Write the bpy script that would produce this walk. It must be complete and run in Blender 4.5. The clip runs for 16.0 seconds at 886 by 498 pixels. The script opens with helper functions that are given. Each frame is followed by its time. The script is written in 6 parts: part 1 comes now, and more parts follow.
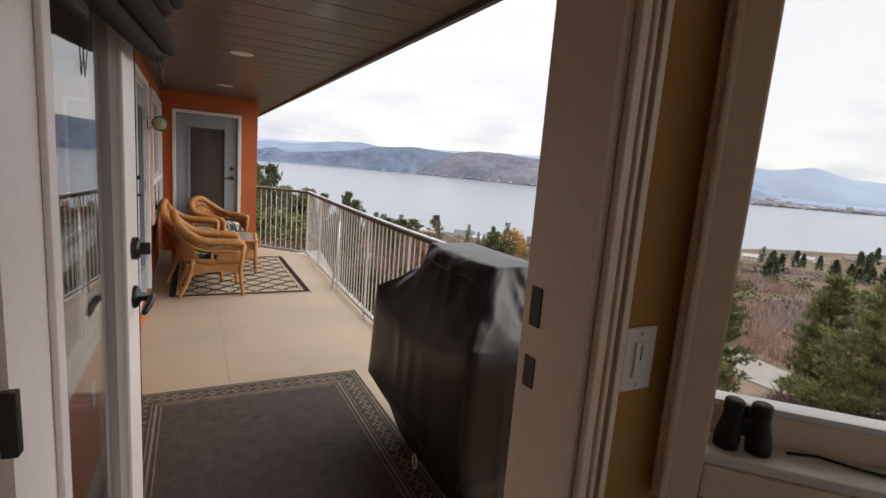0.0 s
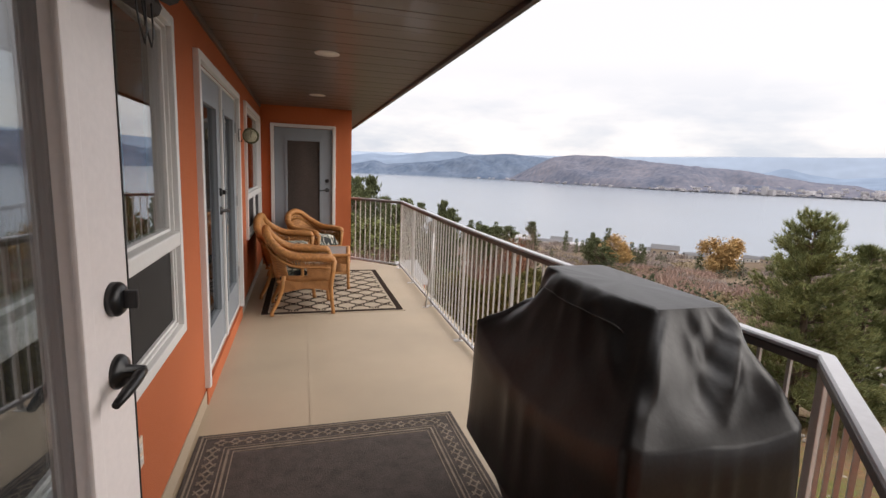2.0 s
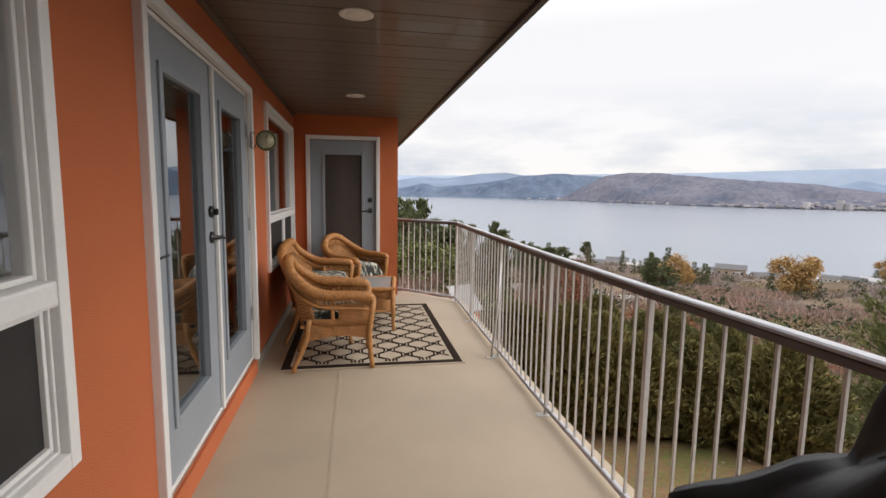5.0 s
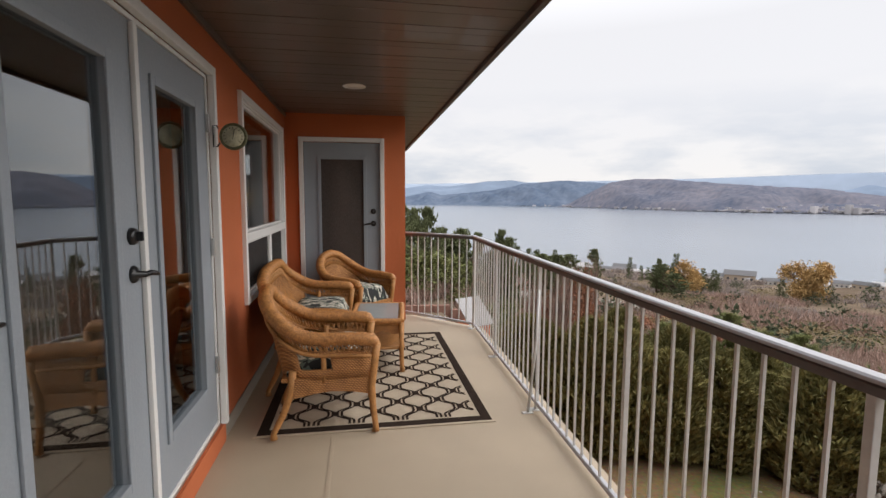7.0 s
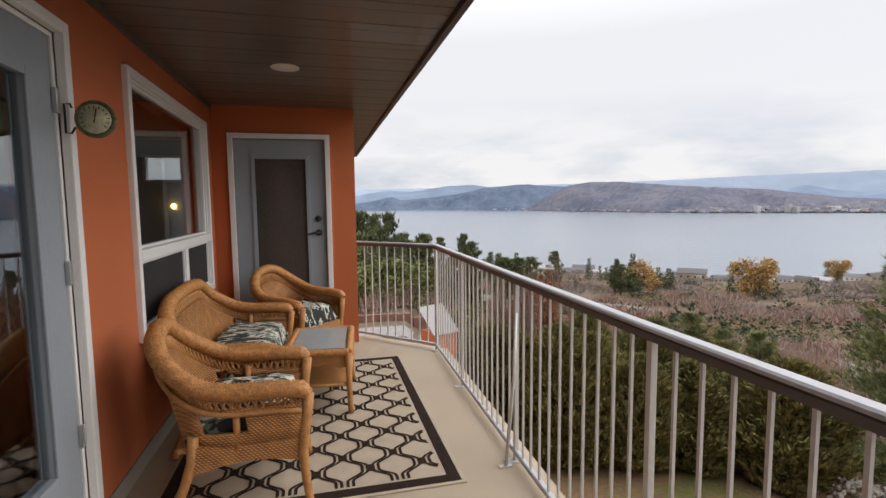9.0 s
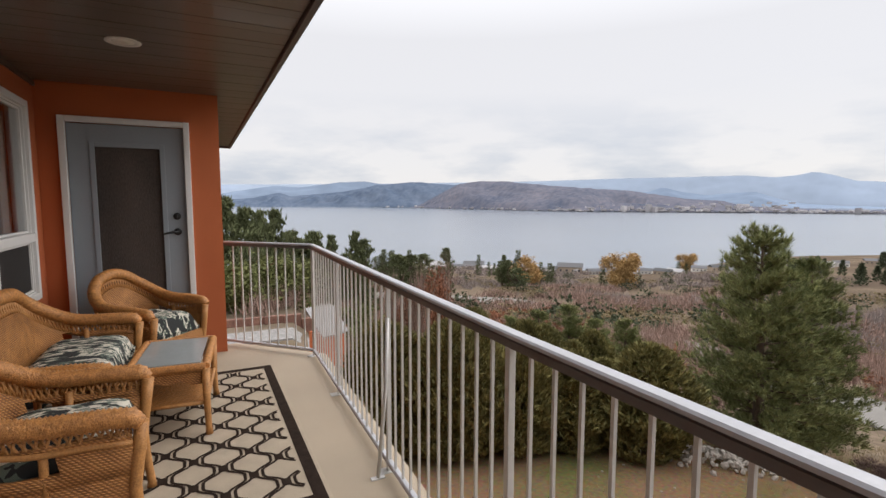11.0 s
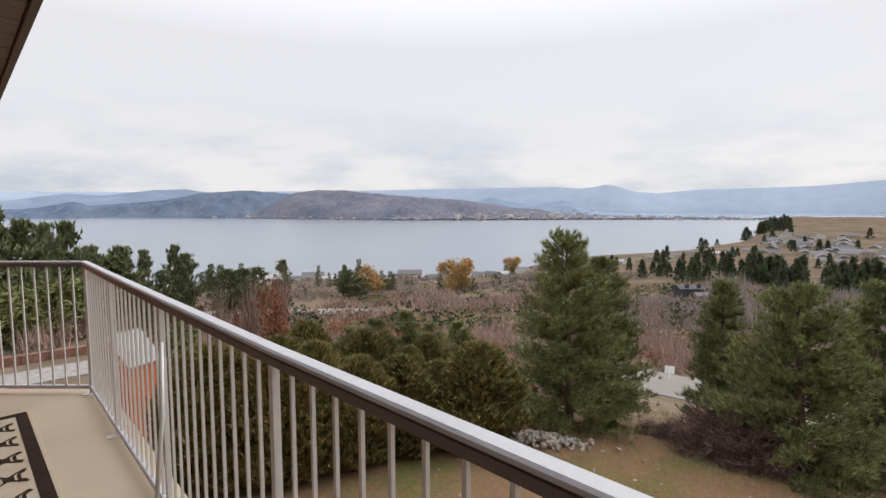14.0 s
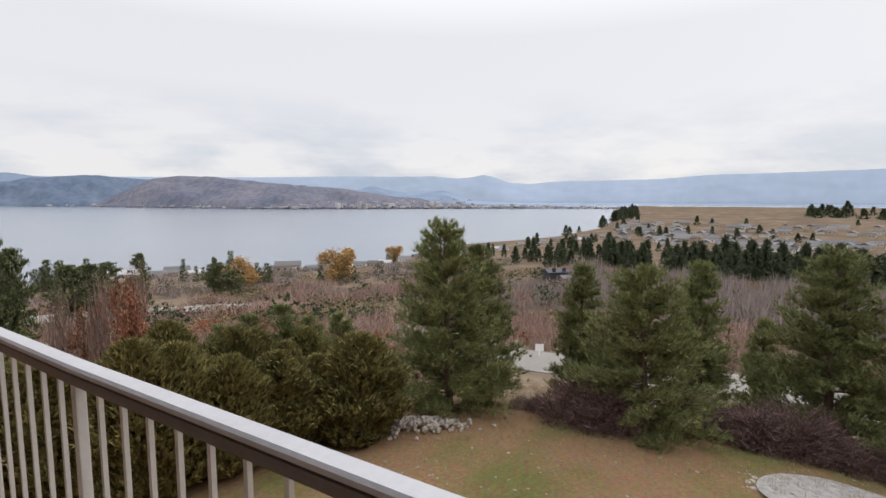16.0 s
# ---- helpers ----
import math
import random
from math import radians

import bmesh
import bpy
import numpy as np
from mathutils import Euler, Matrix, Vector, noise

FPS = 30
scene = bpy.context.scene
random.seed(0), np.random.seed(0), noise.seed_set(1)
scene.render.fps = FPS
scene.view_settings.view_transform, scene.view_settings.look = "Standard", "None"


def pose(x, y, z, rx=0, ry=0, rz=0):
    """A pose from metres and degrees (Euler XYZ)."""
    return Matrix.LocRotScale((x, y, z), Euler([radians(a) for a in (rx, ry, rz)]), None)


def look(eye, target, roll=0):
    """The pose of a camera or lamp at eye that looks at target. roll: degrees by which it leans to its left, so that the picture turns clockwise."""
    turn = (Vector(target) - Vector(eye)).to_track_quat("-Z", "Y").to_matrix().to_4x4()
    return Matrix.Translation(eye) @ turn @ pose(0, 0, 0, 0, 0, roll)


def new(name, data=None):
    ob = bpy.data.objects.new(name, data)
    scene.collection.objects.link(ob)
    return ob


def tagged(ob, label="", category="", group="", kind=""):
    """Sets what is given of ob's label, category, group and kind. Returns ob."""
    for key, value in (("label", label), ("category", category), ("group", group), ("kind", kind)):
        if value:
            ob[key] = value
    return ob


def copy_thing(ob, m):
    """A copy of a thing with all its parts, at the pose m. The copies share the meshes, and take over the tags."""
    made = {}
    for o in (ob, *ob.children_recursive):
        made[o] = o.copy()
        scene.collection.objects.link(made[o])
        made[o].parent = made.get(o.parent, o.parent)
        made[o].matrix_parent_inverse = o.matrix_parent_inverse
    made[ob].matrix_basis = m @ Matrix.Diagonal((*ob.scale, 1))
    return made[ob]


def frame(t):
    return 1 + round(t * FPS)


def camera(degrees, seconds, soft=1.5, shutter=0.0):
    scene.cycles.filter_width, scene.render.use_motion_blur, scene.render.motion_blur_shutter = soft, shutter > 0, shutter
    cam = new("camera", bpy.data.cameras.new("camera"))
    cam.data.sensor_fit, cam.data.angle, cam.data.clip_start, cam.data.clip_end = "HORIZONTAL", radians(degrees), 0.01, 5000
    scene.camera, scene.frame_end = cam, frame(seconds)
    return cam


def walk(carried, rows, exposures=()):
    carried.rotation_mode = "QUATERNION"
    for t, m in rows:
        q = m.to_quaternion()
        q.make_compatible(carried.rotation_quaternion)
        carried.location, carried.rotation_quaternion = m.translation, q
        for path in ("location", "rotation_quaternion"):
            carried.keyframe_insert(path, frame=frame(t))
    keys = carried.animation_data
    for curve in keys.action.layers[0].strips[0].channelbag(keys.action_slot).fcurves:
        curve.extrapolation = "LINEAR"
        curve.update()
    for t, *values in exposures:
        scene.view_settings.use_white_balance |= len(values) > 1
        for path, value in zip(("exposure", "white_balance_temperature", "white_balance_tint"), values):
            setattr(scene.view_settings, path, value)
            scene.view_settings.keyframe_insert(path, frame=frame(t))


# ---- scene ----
cam = camera(84.0, 16.0)
PATH = [
    (0, (1.17, -0.764, 1.601), (2.08, 0.988, 1.281), 4.5),
    (0.5, (1.269, -0.646, 1.595), (2.045, 1.168, 1.269), 3.6),
    (1, (1.32, -0.52, 1.595), (2.014, 1.327, 1.27), 3.2),
    (1.5, (1.32, -0.34, 1.583), (1.953, 1.53, 1.265), 2.8),
    (2, (1.364, -0.15, 1.57), (1.916, 1.747, 1.256), 2.3),
    (2.5, (1.439, 0.013, 1.558), (1.901, 1.935, 1.252), 1.7),
    (3, (1.473, 0.142, 1.506), (1.877, 2.081, 1.228), 1.4),
    (3.5, (1.501, 0.407, 1.468), (1.872, 2.355, 1.207), 1.2),
    (4, (1.517, 0.66, 1.454), (1.882, 2.611, 1.205), 1.2),
    (6.5, (1.589, 1.785, 1.492), (1.921, 3.746, 1.282), 0.3),
    (7, (1.601, 2.045, 1.479), (1.932, 4.008, 1.279), 0.3),
    (7.5, (1.648, 2.289, 1.457), (1.979, 4.252, 1.265), -0.2),
    (8, (1.7, 2.481, 1.469), (2.047, 4.442, 1.282), -0.6),
    (8.5, (1.734, 2.642, 1.467), (2.135, 4.593, 1.285), -0.7),
    (11, (1.936, 2.807, 1.477), (2.821, 4.59, 1.284), 0.1),
    (11.5, (1.957, 2.782, 1.49), (2.945, 4.511, 1.3), 0.3),
    (12, (2.006, 2.788, 1.483), (3.086, 4.462, 1.297), 0.2),
    (12.5, (2.059, 2.811, 1.458), (3.225, 4.427, 1.283), -0.0),
    (13, (2.114, 2.809, 1.455), (3.36, 4.364, 1.286), -0.1),
    (13.5, (2.136, 2.77, 1.461), (3.464, 4.257, 1.299), -0.2),
    (14, (2.16, 2.723, 1.466), (3.566, 4.137, 1.309), -0.2),
    (14.5, (2.186, 2.74, 1.461), (3.668, 4.073, 1.307), -0.4),
    (15, (2.21, 2.735, 1.461), (3.769, 3.979, 1.306), -0.3),
    (15.5, (2.227, 2.715, 1.466), (3.857, 3.861, 1.296), -0.2),
    (16, (2.262, 2.676, 1.477), (3.96, 3.715, 1.275), 0.1),
]

walk(cam, [(t, look(eye, target, roll)) for t, eye, target, roll in PATH],
     [(0.0, 0.22, 6900, 13), (3.0, 0.20, 6900, 13), (4.2, 0.17, 6850, 12), (6.5, 0.06, 6750, 11), (8.7, 0.03, 6700, 11), (11.0, -0.04, 6700, 11), (12.0, -0.08, 6700, 11), (16.0, -0.08, 6650, 11)])

# ---------- world, sun, exposure ----------
scene.view_settings.exposure = 0.0
world = bpy.data.worlds.new("sky")
scene.world = world
world.use_nodes = True
wn, wl = world.node_tree.nodes, world.node_tree.links
wn.clear()
w_out = wn.new("ShaderNodeOutputWorld")
w_bg = wn.new("ShaderNodeBackground")
w_sky = wn.new("ShaderNodeTexSky")
w_sky.sky_type = "NISHITA"
w_sky.sun_disc = False
w_sky.sun_elevation = radians(32.5)
w_sky.sun_rotation = radians(105.5)
w_sky.altitude = 400
w_co = wn.new("ShaderNodeTexCoord")
w_map = wn.new("ShaderNodeMapping")
w_map.inputs["Scale"].default_value = (2.6, 2.6, 9.0)
w_no = wn.new("ShaderNodeTexNoise")
w_no.inputs["Scale"].default_value = 1.5
w_no.inputs["Detail"].default_value = 7
w_no.inputs["Roughness"].default_value = 0.55
w_ramp = wn.new("ShaderNodeValToRGB")
w_ramp.color_ramp.elements[0].position, w_ramp.color_ramp.elements[0].color = 0.36, (5.7, 6.3, 7.3, 1)
w_ramp.color_ramp.elements[1].position, w_ramp.color_ramp.elements[1].color = 0.57, (8.7, 8.75, 9.0, 1)
w_sep = wn.new("ShaderNodeSeparateXYZ")
w_el = wn.new("ShaderNodeMapRange")
w_el.inputs["From Min"].default_value, w_el.inputs["From Max"].default_value = 0.04, 0.21
w_even = wn.new("ShaderNodeMix")
w_even.data_type = "RGBA"
w_even.inputs["B"].default_value = (8.4, 8.6, 9.1, 1)
w_mix = wn.new("ShaderNodeMix")
w_mix.data_type = "RGBA"
w_mix.inputs["Factor"].default_value = 0.93
wl.new(w_co.outputs["Generated"], w_map.inputs["Vector"])
wl.new(w_map.outputs["Vector"], w_no.inputs["Vector"])
wl.new(w_no.outputs["Fac"], w_ramp.inputs["Fac"])
wl.new(w_co.outputs["Generated"], w_sep.inputs["Vector"])
wl.new(w_sep.outputs["Z"], w_el.inputs["Value"])
wl.new(w_el.outputs["Result"], w_even.inputs["Factor"])
wl.new(w_ramp.outputs["Color"], w_even.inputs["A"])
wl.new(w_sky.outputs["Color"], w_mix.inputs["A"])
wl.new(w_even.outputs["Result"], w_mix.inputs["B"])
# an overcast sky grows brighter towards the zenith
w_zen = wn.new("ShaderNodeMapRange")
w_zen.inputs["From Min"].default_value, w_zen.inputs["From Max"].default_value = 0.30, 1.0
w_zen.inputs["To Min"].default_value, w_zen.inputs["To Max"].default_value = 0.105, 0.31
wl.new(w_sep.outputs["Z"], w_zen.inputs["Value"])
wl.new(w_zen.outputs["Result"], w_bg.inputs["Strength"])
wl.new(w_mix.outputs["Result"], w_bg.inputs["Color"])
wl.new(w_bg.outputs["Background"], w_out.inputs["Surface"])

sun = new("sun", bpy.data.lights.new("sun", "SUN"))
sun.data.energy, sun.data.angle, sun.data.color = 1.85, radians(60), (1.0, 0.97, 0.93)
sun.matrix_world = look((38, -10.5, 25.1), (0, 0, 0))


# ---------- materials ----------
def material(name, base, rough=0.6, metal=0.0, var=0.12, scale=6.0, bump=0.15, bscale=60.0, dark=None, coat=0.0, objvar=0.0, stretch=None, fine=0.5, spec=0.5):
    """Base colour broken at two scales, with fine relief."""
    m = bpy.data.materials.new(name)
    m.use_nodes = True
    n, l = m.node_tree.nodes, m.node_tree.links
    b = n["Principled BSDF"]
    b.inputs["Roughness"].default_value = rough
    b.inputs["Metallic"].default_value = metal
    b.inputs["Coat Weight"].default_value = coat
    b.inputs["Specular IOR Level"].default_value = spec
    co = n.new("ShaderNodeTexCoord")
    src = co.outputs["Object"]
    if stretch:
        mp = n.new("ShaderNodeMapping")
        mp.inputs["Scale"].default_value = stretch
        l.new(src, mp.inputs["Vector"])
        src = mp.outputs["Vector"]
    n1 = n.new("ShaderNodeTexNoise")
    n1.inputs["Scale"].default_value, n1.inputs["Detail"].default_value = scale, 5
    n2 = n.new("ShaderNodeTexNoise")
    n2.inputs["Scale"].default_value, n2.inputs["Detail"].default_value = bscale, 3
    l.new(src, n1.inputs["Vector"])
    l.new(src, n2.inputs["Vector"])
    add = n.new("ShaderNodeMix")
    add.inputs["Factor"].default_value = fine
    l.new(n1.outputs["Fac"], add.inputs["A"])
    l.new(n2.outputs["Fac"], add.inputs["B"])
    ramp = n.new("ShaderNodeValToRGB")
    lo = dark if dark else tuple(c * (1 - var * 2) for c in base)
    hi = tuple(min(1, c * (1 + var)) for c in base)
    ramp.color_ramp.elements[0].position, ramp.color_ramp.elements[0].color = 0.3, (*lo, 1)
    ramp.color_ramp.elements[1].position, ramp.color_ramp.elements[1].color = 0.68, (*hi, 1)
    l.new(add.outputs["Result"], ramp.inputs["Fac"])
    col = ramp.outputs["Color"]
    if objvar:
        oi = n.new("ShaderNodeObjectInfo")
        mr = n.new("ShaderNodeMapRange")
        mr.inputs["To Min"].default_value, mr.inputs["To Max"].default_value = 1 - objvar, 1 + objvar
        l.new(oi.outputs["Random"], mr.inputs["Value"])
        hs = n.new("ShaderNodeHueSaturation")
        l.new(mr.outputs["Result"], hs.inputs["Value"])
        l.new(col, hs.inputs["Color"])
        col = hs.outputs["Color"]
    l.new(col, b.inputs["Base Color"])
    if bump:
        bp = n.new("ShaderNodeBump")
        bp.inputs["Strength"].default_value, bp.inputs["Distance"].default_value = bump, 0.01
        l.new(n2.outputs["Fac"], bp.inputs["Height"])
        l.new(bp.outputs["Normal"], b.inputs["Normal"])
    return m


def islands(m, amount=0.25):
    """Vary a material from one loose piece to the next."""
    n, l = m.node_tree.nodes, m.node_tree.links
    b = n["Principled BSDF"]
    col = b.inputs["Base Color"].links[0].from_socket
    geo = n.new("ShaderNodeNewGeometry")
    mr = n.new("ShaderNodeMapRange")
    mr.inputs["To Min"].default_value, mr.inputs["To Max"].default_value = 1 - amount, 1 + amount
    l.new(geo.outputs["Random Per Island"], mr.inputs["Value"])
    hs = n.new("ShaderNodeHueSaturation")
    l.new(mr.outputs["Result"], hs.inputs["Value"])
    l.new(col, hs.inputs["Color"])
    l.new(hs.outputs["Color"], b.inputs["Base Color"])
    return m


def glass_material(name, tint=(0.9, 0.93, 0.94), rough=0.0, gloss=0.15):
    """A thin pane: clear, with a mirror's gloss that grows at grazing angles."""
    m = bpy.data.materials.new(name)
    m.use_nodes = True
    n, l = m.node_tree.nodes, m.node_tree.links
    n.remove(n["Principled BSDF"])
    out = n["Material Output"]
    tr = n.new("ShaderNodeBsdfTransparent")
    tr.inputs["Color"].default_value = (*tint, 1)
    gl = n.new("ShaderNodeBsdfGlossy")
    gl.inputs["Roughness"].default_value = rough
    lw_ = n.new("ShaderNodeLayerWeight")
    lw_.inputs["Blend"].default_value = 0.5
    pw = n.new("ShaderNodeMath")
    pw.operation = "POWER"
    pw.inputs[1].default_value = 3.2
    fr = n.new("ShaderNodeMath")
    fr.operation = "MULTIPLY_ADD"
    fr.inputs[1].default_value, fr.inputs[2].default_value = 0.72, gloss
    l.new(lw_.outputs["Facing"], pw.inputs[0])
    l.new(pw.outputs["Value"], fr.inputs[0])
    mx = n.new("ShaderNodeMixShader")
    l.new(fr.outputs["Value"], mx.inputs["Fac"])
    l.new(tr.outputs["BSDF"], mx.inputs[1])
    l.new(gl.outputs["BSDF"], mx.inputs[2])
    l.new(mx.outputs["Shader"], out.inputs["Surface"])
    return m


M = {}
M["stucco"] = material("orange_stucco", (0.52, 0.14, 0.05), 0.9, var=0.06, scale=1.2, bump=0.6, bscale=220, fine=0.25)
M["white"] = material("white_vinyl", (0.74, 0.73, 0.71), 0.42, var=0.03, scale=3, bump=0.05)
M["trim"] = material("warm_white_paint", (0.78, 0.64, 0.50), 0.4, var=0.04, scale=4, bump=0.08)
M["door_white"] = material("white_door_paint", (0.86, 0.79, 0.77), 0.36, var=0.03, scale=3, bump=0.05)
M["door_grey"] = material("blue_grey_door_paint", (0.27, 0.30, 0.33), 0.45, var=0.04, scale=3, bump=0.1, bscale=90)
M["soffit"] = material("brown_metal_soffit", (0.12, 0.096, 0.079), 0.38, var=0.05, scale=2, bump=0.05, coat=0.15)
M["fascia"] = material("dark_brown_fascia", (0.075, 0.058, 0.055), 0.4, var=0.06)
M["deck"] = material("tan_vinyl_decking", (0.43, 0.345, 0.248), 0.62, var=0.07, scale=1.3, bump=0.25, bscale=300, fine=0.3)
M["alu"] = material("grey_aluminium", (0.60, 0.59, 0.57), 0.42, metal=0.2, var=0.05, scale=8, bump=0.05)
M["cap"] = material("pale_aluminium_cap", (0.47, 0.47, 0.49), 0.5, metal=0.15, var=0.05, scale=5, bump=0.05)
M["rail_dark"] = material("rail_channel", (0.13, 0.11, 0.105), 0.5, metal=0.2, var=0.05)
M["black"] = material("black_hardware", (0.012, 0.012, 0.013), 0.35, var=0.1, bump=0.05)
M["rubber"] = material("black_rubber", (0.014, 0.014, 0.014), 0.75, var=0.15, bump=0.3, bscale=150)
M["steel"] = material("brushed_steel", (0.55, 0.55, 0.54), 0.35, metal=0.9, var=0.05)
M["ochre"] = material("ochre_wall_paint", (0.42, 0.24, 0.075), 0.8, var=0.05, scale=2, bump=0.2, bscale=200)
M["inside"] = material("beige_inner_wall", (0.42, 0.36, 0.28), 0.85, var=0.05, scale=2, bump=0.1)
M["ceiling"] = material("white_ceiling", (0.7, 0.68, 0.64), 0.9, var=0.04, scale=2, bump=0.3, bscale=120)
M["wood_floor"] = material("brown_wood_floor", (0.16, 0.09, 0.05), 0.4, var=0.2, scale=3, bump=0.1, stretch=(1, 8, 1))
M["grey_wall"] = material("grey_lower_wall", (0.3, 0.28, 0.26), 0.85, var=0.05)
M["plastic"] = material("white_switch_plastic", (0.78, 0.76, 0.72), 0.35, var=0.02, bump=0)
M["glass"] = glass_material("window_glass")
M["glass_door"] = glass_material("door_glass", (0.72, 0.76, 0.78), gloss=0.12)
M["screen"] = material("dark_insect_screen", (0.03, 0.028, 0.027), 0.6, var=0.2, scale=6, bump=0.3, bscale=400, spec=0.25)
M["glass_clear"] = glass_material("clear_window_glass", (0.97, 0.98, 0.98), gloss=0.02)
# deck membrane made greyer and darker: shade along the wall put into colour
M["membrane"] = material("shade_toned_membrane", (0.27, 0.235, 0.19), 0.7, var=0.1, scale=3, bump=0.2)
M["green_wall"] = material("grey_green_wall_paint", (0.30, 0.35, 0.30), 0.85, var=0.05, scale=2, bump=0.1)
# for an added sheet that gives the end door's pane its brown reflected tone
M["pane_backing"] = material("dark_pane_backing", (0.072, 0.056, 0.048), 0.55, var=0.3, scale=3, bump=0.2, bscale=120, spec=0.4, stretch=(1, 1, 0.3))
M["roof"] = material("brown_roof_shingle", (0.1, 0.085, 0.075), 0.9, var=0.2, scale=5, bump=0.5)


# ---------- builders ----------
def bm_box(bm, lo, hi, bevel=0.0, m=None):
    vs = [bm.verts.new((x, y, z)) for x in (lo[0], hi[0]) for y in (lo[1], hi[1]) for z in (lo[2], hi[2])]
    if m is not None:
        for v in vs:
            v.co = m @ v.co
    fs = [bm.faces.new([vs[i] for i in f]) for f in ((0, 1, 3, 2), (4, 6, 7, 5), (0, 4, 5, 1), (2, 3, 7, 6), (0, 2, 6, 4), (1, 5, 7, 3))]
    if bevel > 0:
        es = list({e for f in fs for e in f.edges})
        bmesh.ops.bevel(bm, geom=es, offset=bevel, segments=2, affect="EDGES", profile=0.6)
    return bm


def box(lo, hi, bevel=0.0, m=None):
    return bm_box(bmesh.new(), lo, hi, bevel, m)


def bm_tube(bm, pts, radii, sides=8, caps=True, flat=None):
    """A tube through pts; flat = (a, b) gives an oval section by scaling its two axes."""
    pts = [Vector(p) for p in pts]
    if not hasattr(radii, "__len__"):
        radii = [radii] * len(pts)
    rings, up = [], None
    for i, p in enumerate(pts):
        d = (pts[min(i + 1, len(pts) - 1)] - pts[max(i - 1, 0)]).normalized()
        if up is None:
            up = Vector((0, 0, 1)) if abs(d.z) < 0.9 else Vector((1, 0, 0))
        a = d.cross(up).normalized()
        b = a.cross(d).normalized()
        up = b
        fa, fb = flat if flat else (1, 1)
        rings.append([bm.verts.new(p + (a * math.cos(k * math.tau / sides) * fa + b * math.sin(k * math.tau / sides) * fb) * radii[i]) for k in range(sides)])
    for r0, r1 in zip(rings, rings[1:]):
        for k in range(sides):
            f = bm.faces.new((r0[k], r0[(k + 1) % sides], r1[(k + 1) % sides], r1[k]))
            f.smooth = True
    if caps:
        bm.faces.new(rings[0][::-1])
        bm.faces.new(rings[-1])
    return bm


def tube(pts, radii, sides=8, flat=None):
    return bm_tube(bmesh.new(), pts, radii, sides, True, flat)


def bm_lathe(bm, profile, m, sides=20):
    """Turn (radius, height) pairs about m's z axis."""
    rings = []
    for r, h in profile:
        rings.append([bm.verts.new(m @ Vector((r * math.cos(k * math.tau / sides), r * math.sin(k * math.tau / sides), h))) for k in range(sides)])
    for r0, r1 in zip(rings, rings[1:]):
        for k in range(sides):
            f = bm.faces.new((r0[k], r0[(k + 1) % sides], r1[(k + 1) % sides], r1[k]))
            f.smooth = True
    bm.faces.new(rings[0][::-1])
    bm.faces.new(rings[-1])
    return bm


def lathe(profile, m=Matrix(), sides=20):
    return bm_lathe(bmesh.new(), profile, m, sides)


def mesh_of(name, bm, mat, normals=True):
    if normals:
        bmesh.ops.recalc_face_normals(bm, faces=bm.faces)
    me = bpy.data.meshes.new(name)
    bm.to_mesh(me)
    bm.free()
    me.materials.append(mat)
    return me


def part(name, bm, mat, parent, label=""):
    ob = new(name, mesh_of(name, bm, mat))
    ob.parent = parent
    if label:
        tagged(ob, label)
    return ob


def thing(name, label, category, at=(0, 0, 0), turn=0.0, group="", kind=""):
    """An Empty at the base of a thing; parts are built in its own axes."""
    ob = new(name)
    ob.empty_display_size = 0.1
    ob.matrix_basis = pose(*at, 0, 0, turn)
    return tagged(ob, label, category, group, kind)


def solid(name, bm, mat, label="", category="", group="", kind="structure"):
    return tagged(new(name, mesh_of(name, bm, mat)), label, category, group, kind)


def wall_panels(bm, axis, t0, t1, u0, u1, z0, z1, holes, m=None):
    """A wall of boxes that leaves rectangular holes (ua, ub, za, zb). It runs along axis, t0..t1 is its thickness."""
    us = sorted({u0, u1, *[h[0] for h in holes], *[h[1] for h in holes]})
    for ua, ub in zip(us, us[1:]):
        cut = sorted([(h[2], h[3]) for h in holes if h[0] <= ua + 1e-6 and h[1] >= ub - 1e-6])
        z = z0
        for a, b in cut + [(z1, z1)]:
            if a > z + 1e-6:
                if axis == "y":
                    bm_box(bm, (t0, ua, z), (t1, ub, a), 0, m)
                else:
                    bm_box(bm, (ua, t0, z), (ub, t1, a), 0, m)
            z = max(z, b)
    bmesh.ops.remove_doubles(bm, verts=bm.verts, dist=1e-5)
    # drop the inner faces between boxes that share an edge line
    bm.verts.index_update()
    seen = {}
    for f in bm.faces:
        seen.setdefault(tuple(sorted(v.index for v in f.verts)), []).append(f)
    bmesh.ops.delete(bm, geom=[f for fs in seen.values() if len(fs) > 1 for f in fs], context="FACES")
    return bm


# ---------- the house ----------
WX = 0.76          # face of the long wall
WIN1 = (0.58, 2.57, 0.70, 2.23)
WIN2 = (5.78, 7.72, 0.70, 2.24)
FDOOR = (3.14, 5.13, 0.12, 2.22)
EDOOR = (0.91, 1.89, 0.10, 2.19)
c = 0.05
long_holes = [(WIN1[0] + c, WIN1[1] - c, WIN1[2] + c, WIN1[3] - c), (FDOOR[0] + c, FDOOR[1] - c, FDOOR[2], FDOOR[3] - c),
              (WIN2[0] + c, WIN2[1] - c, WIN2[2] + c, WIN2[3] - c)]
solid("wall_long", wall_panels(bmesh.new(), "y", WX - 0.2, WX, 0.0, 8.2, -6.0, 2.6, long_holes), M["stucco"], "orange stucco house wall along the deck", "wall")
